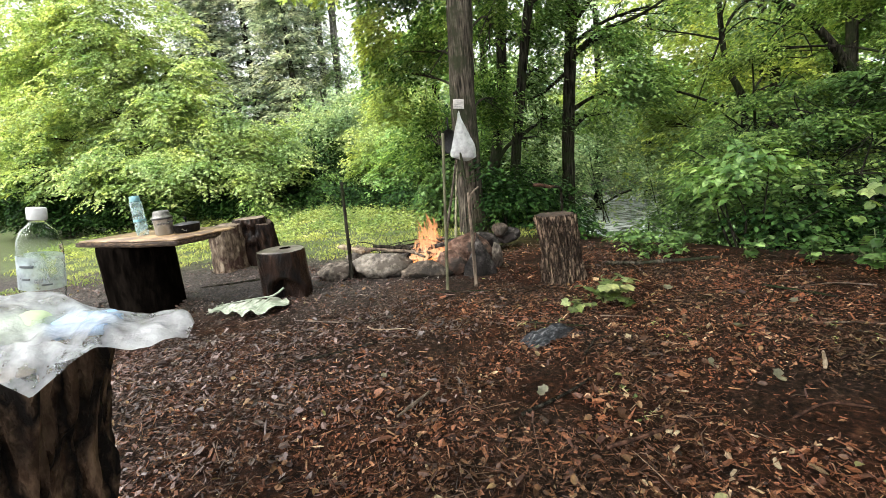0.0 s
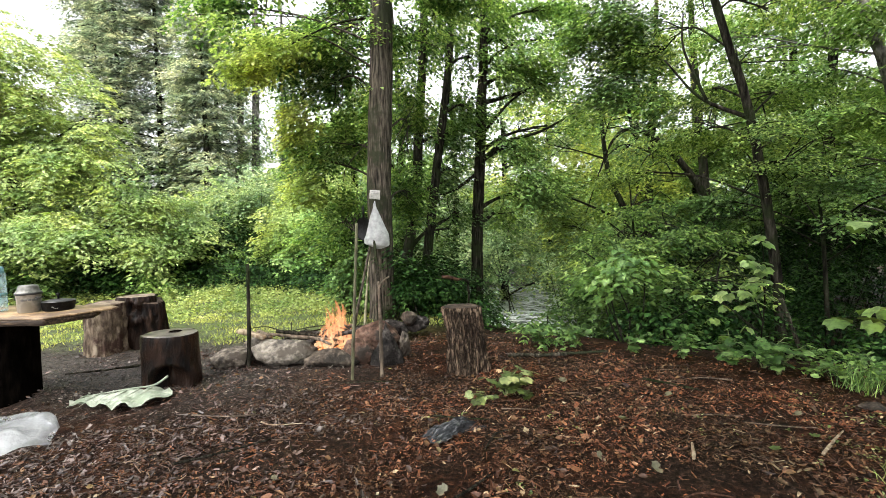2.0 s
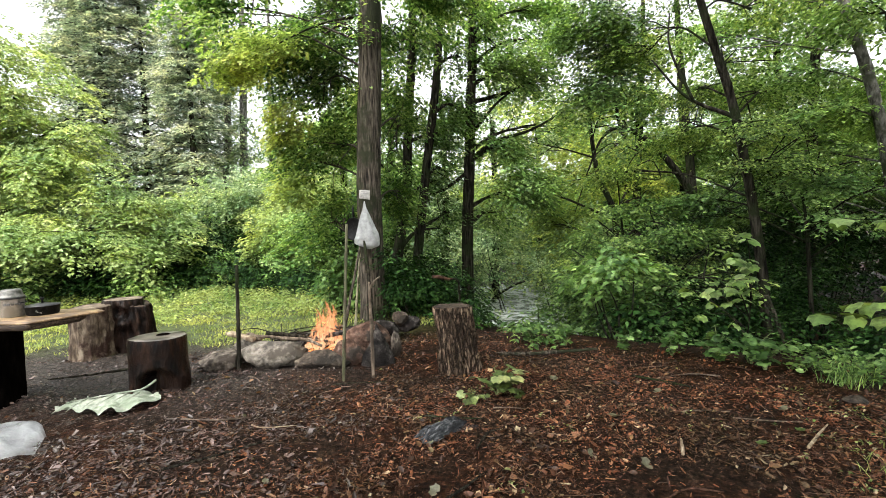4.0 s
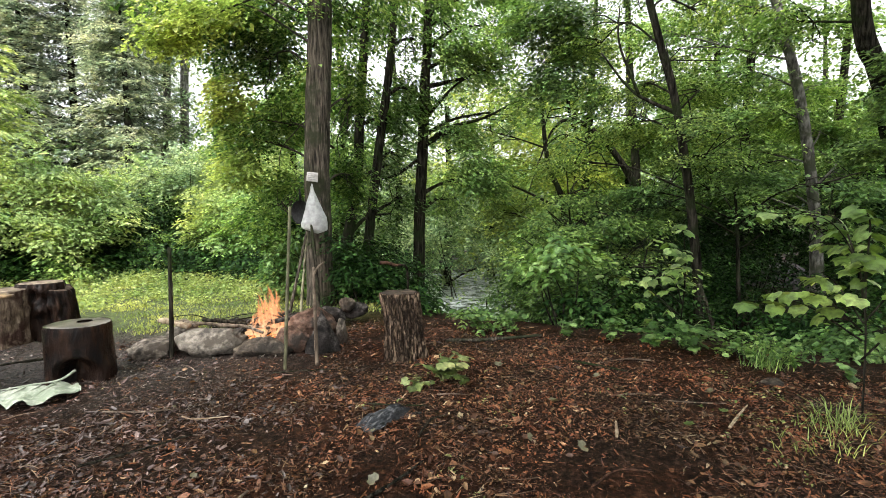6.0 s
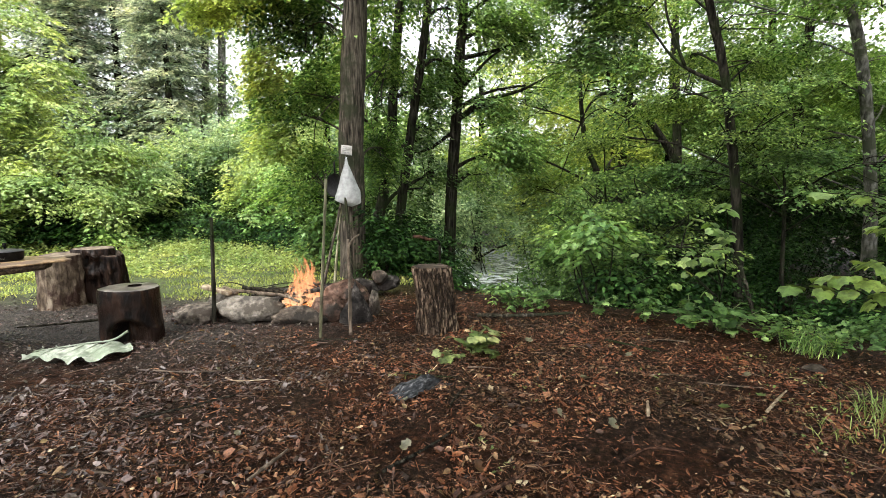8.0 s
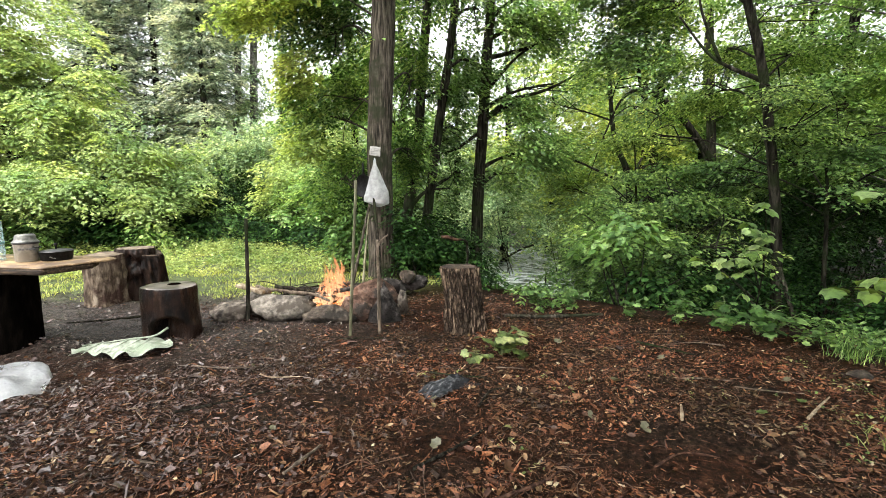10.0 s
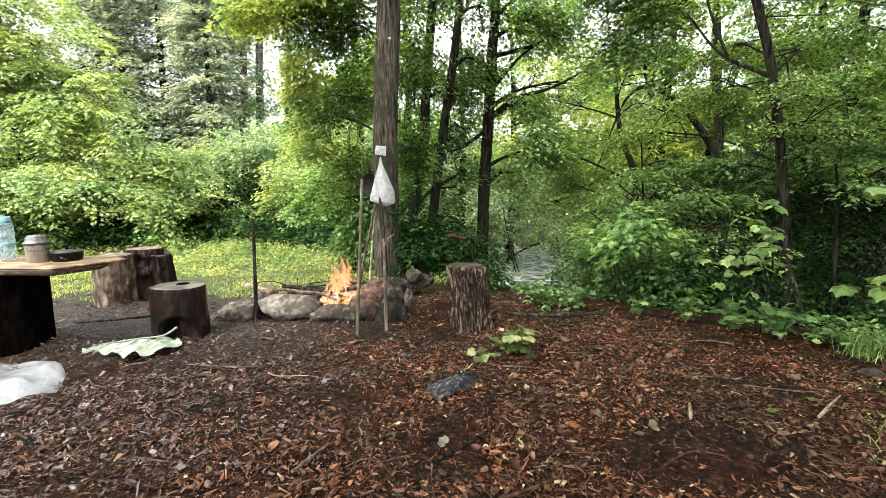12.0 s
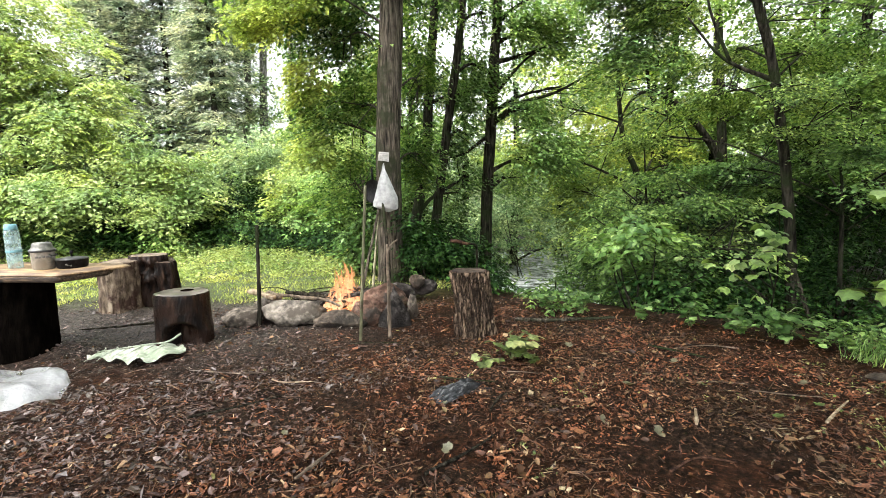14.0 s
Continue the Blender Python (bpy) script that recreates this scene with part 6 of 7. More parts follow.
part("blue_packet", slab(np.array([(0.05, 0.06), (0.15, 0.09), (0.14, 0.14), (0.02, 0.13)]), 0.03, 0.065, 3, 0.012), M["blue_pack"], bag)

# ---- the fireplace ----
stones = [((-1.83, 4.06, 0.055), (0.20, 0.14, 0.105), "stone_brown", 6, "rounded grey stone with a dark foot at the fire ring's end"),
          ((-1.68, 4.22, 0.12), (0.13, 0.12, 0.14), "stone", 4, "pale rounded stone in the fire ring"),
          ((-1.40, 4.06, 0.09), (0.265, 0.16, 0.15), "stone", 7, "large pale fieldstone in the fire ring"),
          ((-0.98, 3.98, 0.05), (0.25, 0.13, 0.10), "stone_wedge", 9, "low flat brown-grey stone at the front of the fire"),
          ((-0.72, 4.06, 0.085), (0.16, 0.13, 0.13), "stone_red", 8, "reddish heat-stained stone beside the fire"),
          ((-0.58, 4.30, 0.16), (0.22, 0.16, 0.16), "stone_red", 8, "broad reddish stone behind the stakes"),
          ((-0.31, 4.12, 0.11), (0.05, 0.07, 0.15), "stone_brown", 8, "thin pale slab stood on edge"),
          ((-1.32, 4.85, 0.05), (0.2, 0.14, 0.10), "stone_dark", 7, "sooty stone at the back of the fire"),
          ((-0.80, 4.9, 0.06), (0.2, 0.14, 0.12), "stone_dark", 7, "sooty stone at the back of the fire")]
for k, (at, size, mt, cuts, label) in enumerate(stones):
    solid("fire_stone", boulder(rng, size, 0.28, 70 + k, cuts=cuts), M[mt], at, label, "stone", "stones round the fire")
# a dark wedge of stone, and the red-brown log that stands behind the fire
v, f = boulder(rng, (0.16, 0.13, 0.27), 0.2, 88, cuts=7)
k = np.clip(1 - 0.80 * (v[:, 2] + 0.1) / 0.40, 0.12, 1.0)
v = np.c_[v[:, 0] * k - 0.02 * (1 - k), v[:, 1] * k, v[:, 2]]
solid("fire_stone", (v, f), M["stone_dark"], (-0.46, 4.0, 0.07), "pointed grey-brown stone standing beside the short stake", "stone", "stones round the fire")
solid("rock", boulder(rng, (0.10, 0.08, 0.075), 0.3, 90, cuts=10), M["stone_wedge"], (-0.31, 5.02, 0.205), "dark rock on the heap by the tree", "stone", "stones by the tree")
solid("rock", boulder(rng, (0.165, 0.13, 0.10), 0.35, 94, cuts=11), M["stone_dark"], (-0.26, 5.1, 0.11), "dark jagged rock beside the tree", "stone", "stones by the tree")
solid("rock", boulder(rng, (0.16, 0.14, 0.13), 0.3, 92), M["stone_dark"], (-0.48, 5.0, 0.08), "dark rock at the foot of the heap", "stone", "stones by the tree")
solid("rock", boulder(rng, (0.10, 0.07, 0.04), 0.4, 93, cuts=12), M["stone_wedge"], (2.62, 2.67, 0.012), "flat grey stone half sunk at the rim", "stone", "stones at the rim")
solid("ash_bed", boulder(rng, (0.42, 0.36, 0.06), 0.2, 95), M["ash"], (-1.05, 4.42, 0.0), "grey ash bed under the fire", "ash")


def stick(name, pts, r0, r1, mat_name, label, category="stick", group="", wob=0.08, segs=8):
    pts = np.asarray(pts, float)
    way = curve(pts, 8) - pts[0]
    return solid(name, tube(way, np.linspace(r0, r1, len(way)), segs, wob, int(abs(pts[0][0]) * 100)), M[mat_name], pts[0], label, category, group)


for pts, r, mt, label in (
        ([(-1.25, 4.3, 0.13), (-0.98, 4.28, 0.2), (-0.72, 4.3, 0.24)], 0.028, "charred", "charred branch across the fire"),
        ([(-1.22, 4.5, 0.08), (-0.95, 4.42, 0.22), (-0.8, 4.35, 0.28)], 0.022, "charred", "charred branch in the fire"),
        ([(-0.75, 4.6, 0.08), (-0.95, 4.45, 0.2), (-1.1, 4.3, 0.22)], 0.022, "charred", "charred branch in the fire"),
        ([(-1.1, 4.2, 0.05), (-0.95, 4.35, 0.12), (-0.8, 4.55, 0.2)], 0.02, "charred", "charred branch in the fire"),
        ([(-1.62, 4.12, 0.27), (-1.3, 4.22, 0.21), (-0.95, 4.25, 0.16)], 0.015, "pole_tan", "long pale branch fed into the fire"),
        ([(-1.52, 4.25, 0.26), (-1.2, 4.3, 0.2), (-0.9, 4.3, 0.13)], 0.016, "bark_dark", "dark branch fed into the fire"),
        ([(-1.35, 4.12, 0.23), (-1.15, 4.18, 0.2), (-0.98, 4.12, 0.15)], 0.017, "pole_tan", "short pale branch lying on the ring")):
    stick("firewood", pts, r, r * 0.75, mt, label, "firewood", "firewood")
v, f = slab([(-0.13, -0.03), (0.15, -0.02), (0.14, 0.03), (-0.12, 0.036)], -0.016, 0.018, 5, 0.01)
split = solid("split_log", (v, f), M["fresh_wood"], (-1.68, 4.08, 0.275), "pale split log resting on the ring stones", "firewood", "firewood")
split.rotation_euler = (0.05, 0.22, -0.25)
v, f = slab([(-0.09, -0.02), (0.12, -0.024), (0.10, 0.022), (-0.10, 0.026)], -0.012, 0.014, 6, 0.008)
split = solid("split_log", (v, f), M["pole_tan"], (-1.60, 4.16, 0.255), "short grey split log beside the pale one", "firewood", "firewood")
split.rotation_euler = (-0.1, 0.15, -0.6)
for k in range(13):
    a = -0.4 + k * 0.33 + rng.normal() * 0.15
    q = np.array([-0.97 + 0.30 * np.cos(a), 4.34 + 0.22 * np.sin(a), 0.09 + 0.03 * rng.uniform()])
    e = np.array([-0.97, 4.34, 0.24]) + rng.normal(size=3) * np.array([0.06, 0.05, 0.05])
    stick("firewood", [q, (q + e) / 2 + rng.normal(size=3) * 0.015, e], 0.013, 0.008, "charred", "thin charred stick propped in the fire", "firewood", "firewood", 0.25, 6)

brush = thing("brushwood", (-1.35, 4.75, 0), "dark tangle of twigs heaped behind the fire", "brushwood")
tw = []
for _ in range(46):
    c = np.array([rng.normal() * 0.22, rng.normal() * 0.14, rng.uniform(0.02, 0.16)])
    d = rng.normal(size=3) * np.array([0.22, 0.12, 0.05])
    tw.append(tube(curve([c - d, c + rng.normal(size=3) * 0.03, c + d], 3), [0.007, 0.004], 5))
part("twig_tangle", join(tw), M["bark_dark"], brush)
for _ in range(26):
    a, rad = rng.uniform(0, 6.28), 0.2 * rng.uniform() ** 0.5
    solid("ember", boulder(rng, (0.024, 0.019, 0.014), 0.4, int(rng.integers(900)), 2), M["ember"], (-0.98 + rad * np.cos(a), 4.30 + 0.7 * rad * np.sin(a), 0.085), "glowing ember in the fire", "ember", "embers")

# flames: thin curling tongues in a loose group
fire = thing("campfire_flames", (-0.98, 4.36, 0.08), "pale orange flames of a small campfire", "fire")
fire_rng = np.random.default_rng(40)
for k in range(58):
    a, rad = fire_rng.uniform(0, 2 * np.pi), 0.23 * fire_rng.uniform(0, 1) ** 0.55
    h = 0.41 * (1 - (rad / 0.28) ** 1.5) * fire_rng.uniform(0.3, 1.0) + 0.06
    x0, y0 = np.cos(a) * rad, np.sin(a) * rad
    sway = fire_rng.normal(size=(4, 2)) * 0.03
    lift = 0.0 if k % 5 else h * fire_rng.uniform(0.2, 0.5)
    way = curve([(x0 + sway[0, 0], y0, lift), (x0 * 0.85 + sway[1, 0], y0 * 0.85, lift + h * 0.3), (x0 * 0.65 + sway[2, 0], y0 * 0.6, lift + h * 0.65), (x0 * 0.5 + sway[3, 0] - 0.03, y0 * 0.5, lift + h)], 6)
    s = np.linspace(0, 1, len(way))
    rr = fire_rng.uniform(0.013, 0.034) * (0.35 + 2.2 * s) * (1 - s) ** 1.1 + 0.0008
    part("flame", tube(way, rr, 8, 0.5, k), M["flame"], fire)
glow = new("fire_glow", bpy.data.lights.new("fire_glow", "POINT"))
glow.data.energy, glow.data.color, glow.data.shadow_soft_size = 4.0, (1.0, 0.45, 0.16), 0.12
glow.location = (-0.98, 4.40, 0.30)

# stakes
stick("wooden_stake", [(-1.665, 3.95, -0.1), (-1.655, 3.95, 0.08), (-1.64, 3.95, 0.5), (-1.631, 3.95, 0.917)], 0.021, 0.014, "bark_dark", "dark bark-covered stake driven in beside the fire", "stake", "stakes by the fire", 0.2)
stick("wooden_stake", [(-0.70, 3.59, -0.1), (-0.697, 3.59, 0.0), (-0.66, 3.59, 0.6), (-0.619, 3.59, 1.23)], 0.0145, 0.011, "pole_green", "tall greenish peeled pole standing by the fire", "stake", "stakes by the fire", 0.15)
fs = thing("forked_stake", (-0.468, 3.65, 0), "short tan stake with a forked tip", "stake", "stakes by the fire")
part("shaft", tube(curve([(0, 0, -0.1), (0.0, 0, 0.3), (-0.004, 0, 0.76)], 8), np.linspace(0.0145, 0.011, 16), 8, 0.2, 3), M["pole_tan"], fs)
part("fork", tube(curve([(-0.004, 0, 0.70), (0.03, 0, 0.76), (0.085, 0, 0.80)], 5), np.linspace(0.011, 0.007, 10), 7, 0.2, 4), M["pole_tan"], fs)
stick("leaning_pole", [(-0.66, 5.3, 0.0), (-0.72, 5.6, 0.6), (-0.80, 5.85, 1.2)], 0.025, 0.016, "bark_dark", "dark pole leaning on the large tree", "pole", "poles against the tree")
stick("leaning_pole", [(-1.02, 5.45, 0.0), (-0.93, 5.65, 0.5), (-0.83, 5.85, 1.05)], 0.02, 0.014, "bark_grey", "grey pole leaning on the large tree", "pole", "poles against the tree")
stick("leaning_pole", [(-0.88, 5.4, 0.0), (-0.86, 5.6, 0.5), (-0.84, 5.88, 1.0)], 0.018, 0.012, "pole_green", "thin pole leaning on the large tree", "pole", "poles against the tree")
bb = thing("bent_branch", (0.24, 4.6, -0.05), "bent branch with a bare red-brown end behind the block", "branch")
part("stem", tube(curve([(0, 0, 0), (0.06, -0.1, 0.4), (0.05, -0.3, 0.70), (-0.02, -0.42, 0.755)], 8), np.linspace(0.009, 0.012, 24), 7, 0.4, 2), M["bark_dark"], bb)
part("bare_end", tube(curve([(-0.02, -0.42, 0.755), (-0.08, -0.48, 0.765), (-0.14, -0.52, 0.785), (-0.20, -0.52, 0.79)], 8), np.linspace(0.013, 0.018, 24), 7, 0.5, 6), M["bark_rust"], bb, "bare red-brown wood")

# ---- hung on the large tree ----
note = thing("paper_note", (-0.772, 5.93, 1.645), "small white note pinned to the bark", "note")
part("sheet", slab([(-0.068, -0.056), (0.068, -0.056), (0.068, 0.056), (-0.068, 0.056)], 0, 0.003, 4, 0.002), M["paper"], note)
for k in range(4):
    part("print_bar", slab([(-0.05, -0.035 + k * 0.022), (0.04 - 0.01 * (k % 2), -0.035 + k * 0.022), (0.04 - 0.01 * (k % 2), -0.028 + k * 0.022), (-0.05, -0.028 + k * 0.022)], 0.0034, 0.0042, 4, 0.001), M["print"], note)
note.rotation_euler = (radians(90), radians(6), 0)

hb = thing("hanging_bag", (-0.772, 5.86, 1.53), "white plastic bag hanging from the tree trunk, half full", "plastic bag")
zz = np.linspace(0, 1, 34)
seg = 40
a = np.linspace(0, 2 * np.pi, seg, endpoint=False)
A, Z = np.meshgrid(a, zz)
prof_r = np.interp(Z, [0, 0.04, 0.1, 0.45, 0.8, 0.93, 1.0], [0.012, 0.016, 0.02, 0.09, 0.165, 0.165, 0.05])
fold = 1 + 0.16 * np.sin(A * 5 + Z * 2) * (1 - Z) + 0.10 * fnoise(np.stack([np.cos(A) * 2, np.sin(A) * 2, Z * 3], -1), 81, 4)
hv = np.stack([prof_r * fold * np.cos(A) + 0.02 * Z, prof_r * fold * np.sin(A) * 0.55, -0.565 * Z - 0.02 * np.cos(A + 0.6) * (Z > 0.9)], -1).reshape(-1, 3)
i, j = np.meshgrid(np.arange(33), np.arange(seg), indexing="ij")
a0, b0 = i * seg + j, i * seg + (j + 1) % seg
part("film", (hv, np.stack([a0, b0, b0 + seg, a0 + seg], -1).reshape(-1, 4)), M["bag_film"], hb)
part("loop", tube(curve([(-0.008, 0, -0.02), (0, 0.03, 0.03), (0.012, 0, -0.02)], 5), [0.005] * 10, 6), M["bag_film"], hb)
v, f = boulder(rng, (0.12, 0.06, 0.075), 0.2, 97, 3)
part("rubbish", (v + np.array([0.02, 0, -0.47]), f), M["ash"], hb, "grey rubbish inside the bag")
hp = thing("hanging_pan", (-0.91, 5.97, 1.21), "round black pan hanging on the trunk", "pan")
part("body", lathe([(0.0, 0.0), (0.125, 0.0), (0.14, 0.012), (0.15, 0.04), (0.147, 0.042), (0.13, 0.008), (0.0, 0.006)], 36), M["black_enamel"], hp)
part("handle", tube([(0, 0.14, 0.03), (0, 0.2, 0.035), (0, 0.29, 0.035)], [0.012, 0.011, 0.012], 8), M["black_enamel"], hp)
hp.rotation_euler = (radians(90), 0, radians(-35))

# ---- lying on the ground ----
leaf = thing("burdock_leaf", (-2.21, 3.21, 0.0), "very large pale wilting leaf lying underside up", "leaf")
n = 36
s = np.linspace(0, 1, n)
U, V = np.meshgrid(s, np.linspace(-1, 1, 31))
wid = 0.20 * np.sin(np.pi * np.clip(U, 0.01, 0.985) ** 1.9) ** 0.85 * (1 + 0.10 * np.sin(U * 40 + V) + 0.10 * fnoise(np.stack([U * 9, V, 0 * U], -1), 55, 2) * np.abs(V))
lx_, ly_ = -0.37 + 0.66 * U, V * wid
lz_ = 0.035 + 0.05 * (1 - np.abs(V)) * np.sin(np.pi * U) + 0.018 * np.sin(U * 26 + 2 * V) * np.abs(V) + 0.012 * fnoise(np.stack([U * 5, V * 3, 0 * U], -1), 57, 3)
lv = np.stack([lx_, ly_, np.maximum(lz_, 0.004)], -1).reshape(-1, 3)
i, j = np.meshgrid(np.arange(30), np.arange(n - 1), indexing="ij")
a0 = i * n + j
part("blade", (lv, np.stack([a0, a0 + 1, a0 + 1 + n, a0 + n], -1).reshape(-1, 4)), M["burdock"], leaf)
part("stalk", tube(curve([(-0.3, 0, 0.07), (0.0, 0.01, 0.095), (0.16, 0.03, 0.10), (0.24, 0.09, 0.14)], 7), np.linspace(0.003, 0.009, 21), 7), M["burdock"], leaf, "thick pale stalk")
for k in range(6):
    u0 = 0.2 + 0.12 * k
    for sd in (-1, 1):
        part("vein", tube([(-0.37 + 0.66 * u0, 0, 0.088), (-0.37 + 0.66 * (u0 - 0.07), sd * 0.08, 0.075), (-0.37 + 0.66 * (u0 - 0.12), sd * 0.15, 0.05)], [0.004, 0.003, 0.0015], 5), M["burdock"], leaf)
leaf.rotation_euler = (0, 0, radians(12))
leaf.scale = (0.97, 0.95, 1.0)

ru, rv = np.meshgrid(np.linspace(-1, 1, 40), np.linspace(-1, 1, 28))
edge = 1 + 0.18 * fnoise(np.stack([ru * 2, rv * 2, 0 * ru], -1), 33, 3)
rx_, ry_ = ru * 0.16 * edge, rv * 0.085 * edge
rz_ = 0.05 * (1 - np.abs(ru) ** 2.2) * (1 - np.abs(rv) ** 2.0) + 0.022 * np.abs(fnoise(np.stack([ru * 1.5, rv * 3, 0 * ru], -1), 35, 3)) - 0.012
i, j = np.meshgrid(np.arange(27), np.arange(39), indexing="ij")
a0 = i * 40 + j
rag = solid("dark_rag", (np.stack([rx_, ry_, rz_], -1).reshape(-1, 3), np.stack([a0, a0 + 1, a0 + 41, a0 + 40], -1).reshape(-1, 4)), M["grey_cloth"], (0.06, 2.57, 0.005), "crumpled blue-grey scrap lying on the litter", "rag")
rag.rotation_euler = (0, 0, radians(35))
for x, y, n, w, h, s in ((0.46, 3.14, 12, 0.19, 0.19, 0.08), (0.6, 3.04, 4, 0.13, 0.08, 0.06), (0.27, 3.02, 4, 0.1, 0.06, 0.06)):
    leafy_plant((x, y, 0.0), h, w, n, s, "wilting cut greenery lying before the block", "wilted_leaf", "cut_greens", "cut greens")
for pts, r, mt, label in (
        ([(1.84, 2.12, 0.02), (1.98, 2.225, 0.028), (2.14, 2.345, 0.025)], 0.008, "fresh_wood", "pale peeled stick on the litter"),
        ([(1.21, 2.12, 0.02), (1.26, 2.22, 0.025), (1.29, 2.28, 0.02)], 0.009, "fresh_wood", "short pale chip of wood"),
        ([(1.45, 2.62, 0.02), (1.6, 2.61, 0.025), (1.76, 2.58, 0.02)], 0.005, "pole_tan", "thin tan stick on the litter"),
        ([(1.72, 2.5, 0.02), (1.9, 2.42, 0.025), (2.05, 2.40, 0.02)], 0.005, "pole_tan", "thin tan stick on the litter"),
        ([(0.38, 2.82, 0.02), (0.48, 2.80, 0.025), (0.58, 2.78, 0.02)], 0.005, "pole_tan", "thin tan stick on the litter"),
        ([(0.62, 4.05, 0.02), (1.0, 3.95, 0.04), (1.5, 4.0, 0.04)], 0.02, "bark_grey", "grey branch lying at the foot of the bank"),
        ([(1.5, 3.3, 0.02), (1.75, 3.0, 0.03), (1.9, 2.85, 0.02)], 0.009, "bark_dark", "dark twig on the litter"),
        ([(2.45, 3.9, 0.0), (2.42, 3.85, 0.1), (2.40, 3.8, 0.2)], 0.012, "pole_tan", "broken stub of a sapling"),
        ([(3.67, 4.8, 0.32), (3.78, 4.8, 0.05), (3.97, 4.8, -0.45)], 0.03, "bark_grey", "grey dead limb propped against the trunk"),
        ([(-0.62, 1.72, 0.02), (-0.56, 1.83, 0.025), (-0.52, 1.93, 0.02)], 0.009, "pole_tan", "grey stick on the litter"),
        ([(-1.3, 1.82, 0.02), (-1.22, 1.80, 0.025), (-1.15, 1.79, 0.02)], 0.010, "pole_tan", "short tan stick on the litter"),
        ([(-1.35, 2.25, 0.02), (-1.15, 2.35, 0.025), (-0.95, 2.5, 0.02)], 0.008, "bark_dark", "dark twig on the litter"),
        ([(-0.1, 1.75, 0.015), (0.1, 1.9, 0.03), (0.22, 2.05, 0.02)], 0.009, "bark_dark", "dark twig on the litter"),
        # no branch lies here: an added stick stands for the table's thin shadow
        ([(-2.6, 4.15, 0.02), (-2.9, 3.95, 0.03), (-3.2, 3.9, 0.02)], 0.012, "bark_dark", "added dark stick standing for a thin shadow beside the table"),
        ([(-0.05, 2.75, 0.02), (0.1, 2.68, 0.03), (0.3, 2.66, 0.02)], 0.006, "bark_dark", "dark twig beside the rag"),
        ([(0.22, 2.3, 0.015), (0.3, 2.45, 0.03), (0.42, 2.52, 0.02)], 0.006, "bark_dark", "dark twig on the litter"),
        ([(-1.6, 2.9, 0.015), (-1.35, 2.82, 0.03), (-1.15, 2.86, 0.02)], 0.006, "pole_tan", "tan twig on the litter"),
        ([(-1.1, 2.75, 0.015), (-1.0, 2.68, 0.025), (-0.82, 2.7, 0.02)], 0.005, "fresh_wood", "pale splinter on the litter"),
        ([(0.9, 1.75, 0.015), (1.05, 1.82, 0.03), (1.2, 1.8, 0.02)], 0.006, "bark_rust", "red-brown strip of bark on the litter"),
        ([(0.2, 1.55, 0.015), (0.38, 1.62, 0.03), (0.5, 1.72, 0.02)], 0.008, "bark_rust", "red-brown strip of bark on the litter"),
        ([(2.1, 3.2, 0.02), (1.9, 3.25, 0.03), (1.65, 3.22, 0.02)], 0.006, "pole_tan", "thin tan stick at the rim"),
        ([(-0.75, 3.45, 0.01), (-0.55, 3.42, 0.025), (-0.3, 3.45, 0.01)], 0.006, "bark_dark", "dark twig by the stakes"),
        ([(-1.5, 3.75, 0.01), (-1.42, 3.68, 0.02), (-1.36, 3.62, 0.01)], 0.008, "pole_tan", "short tan chip before the ring")):
    stick("fallen_stick", pts, r, r * 0.55, mt, label, "stick", "fallen sticks", 0.35)
for x, y, s, mt in ((1.06, 2.56, 0.075, "pale_leaf"), (0.78, 2.18, 0.06, "pale_leaf"), (1.63, 2.17, 0.055, "wilted_leaf"), (0.0, 1.9, 0.06, "pale_leaf"), (1.95, 2.3, 0.05, "wilted_leaf"), (1.5, 2.95, 0.05, "pale_leaf"), (-0.02, 2.4, 0.045, "pale_leaf"), (0.35, 2.25, 0.045, "litter"), (2.2, 1.95, 0.05, "wilted_leaf"),
                     (1.0, 2.05, 0.05, "pale_leaf"), (0.55, 2.45, 0.05, "litter"), (1.35, 1.8, 0.05, "pale_leaf"), (2.05, 2.55, 0.05, "pale_leaf"), (2.3, 2.35, 0.045, "litter"), (0.3, 1.75, 0.05, "litter"), (-0.8, 2.1, 0.04, "pale_leaf"), (-1.2, 2.9, 0.04, "pale_leaf"), (0.9, 3.3, 0.05, "pale_leaf"), (1.6, 3.4, 0.045, "litter")):
    a = rng.uniform(0, 6.28)
    fl = lobed_leaves(rng, [(0, 0, 0.012)], [(np.cos(a), np.sin(a), 0.1)], s, -0.5, 0.5)
    solid("fallen_leaf", fl, M[mt], (x, y, float(hill(x, y)) + 0.006), "small curled fallen leaf on the litter", "leaf", "fallen leaves")


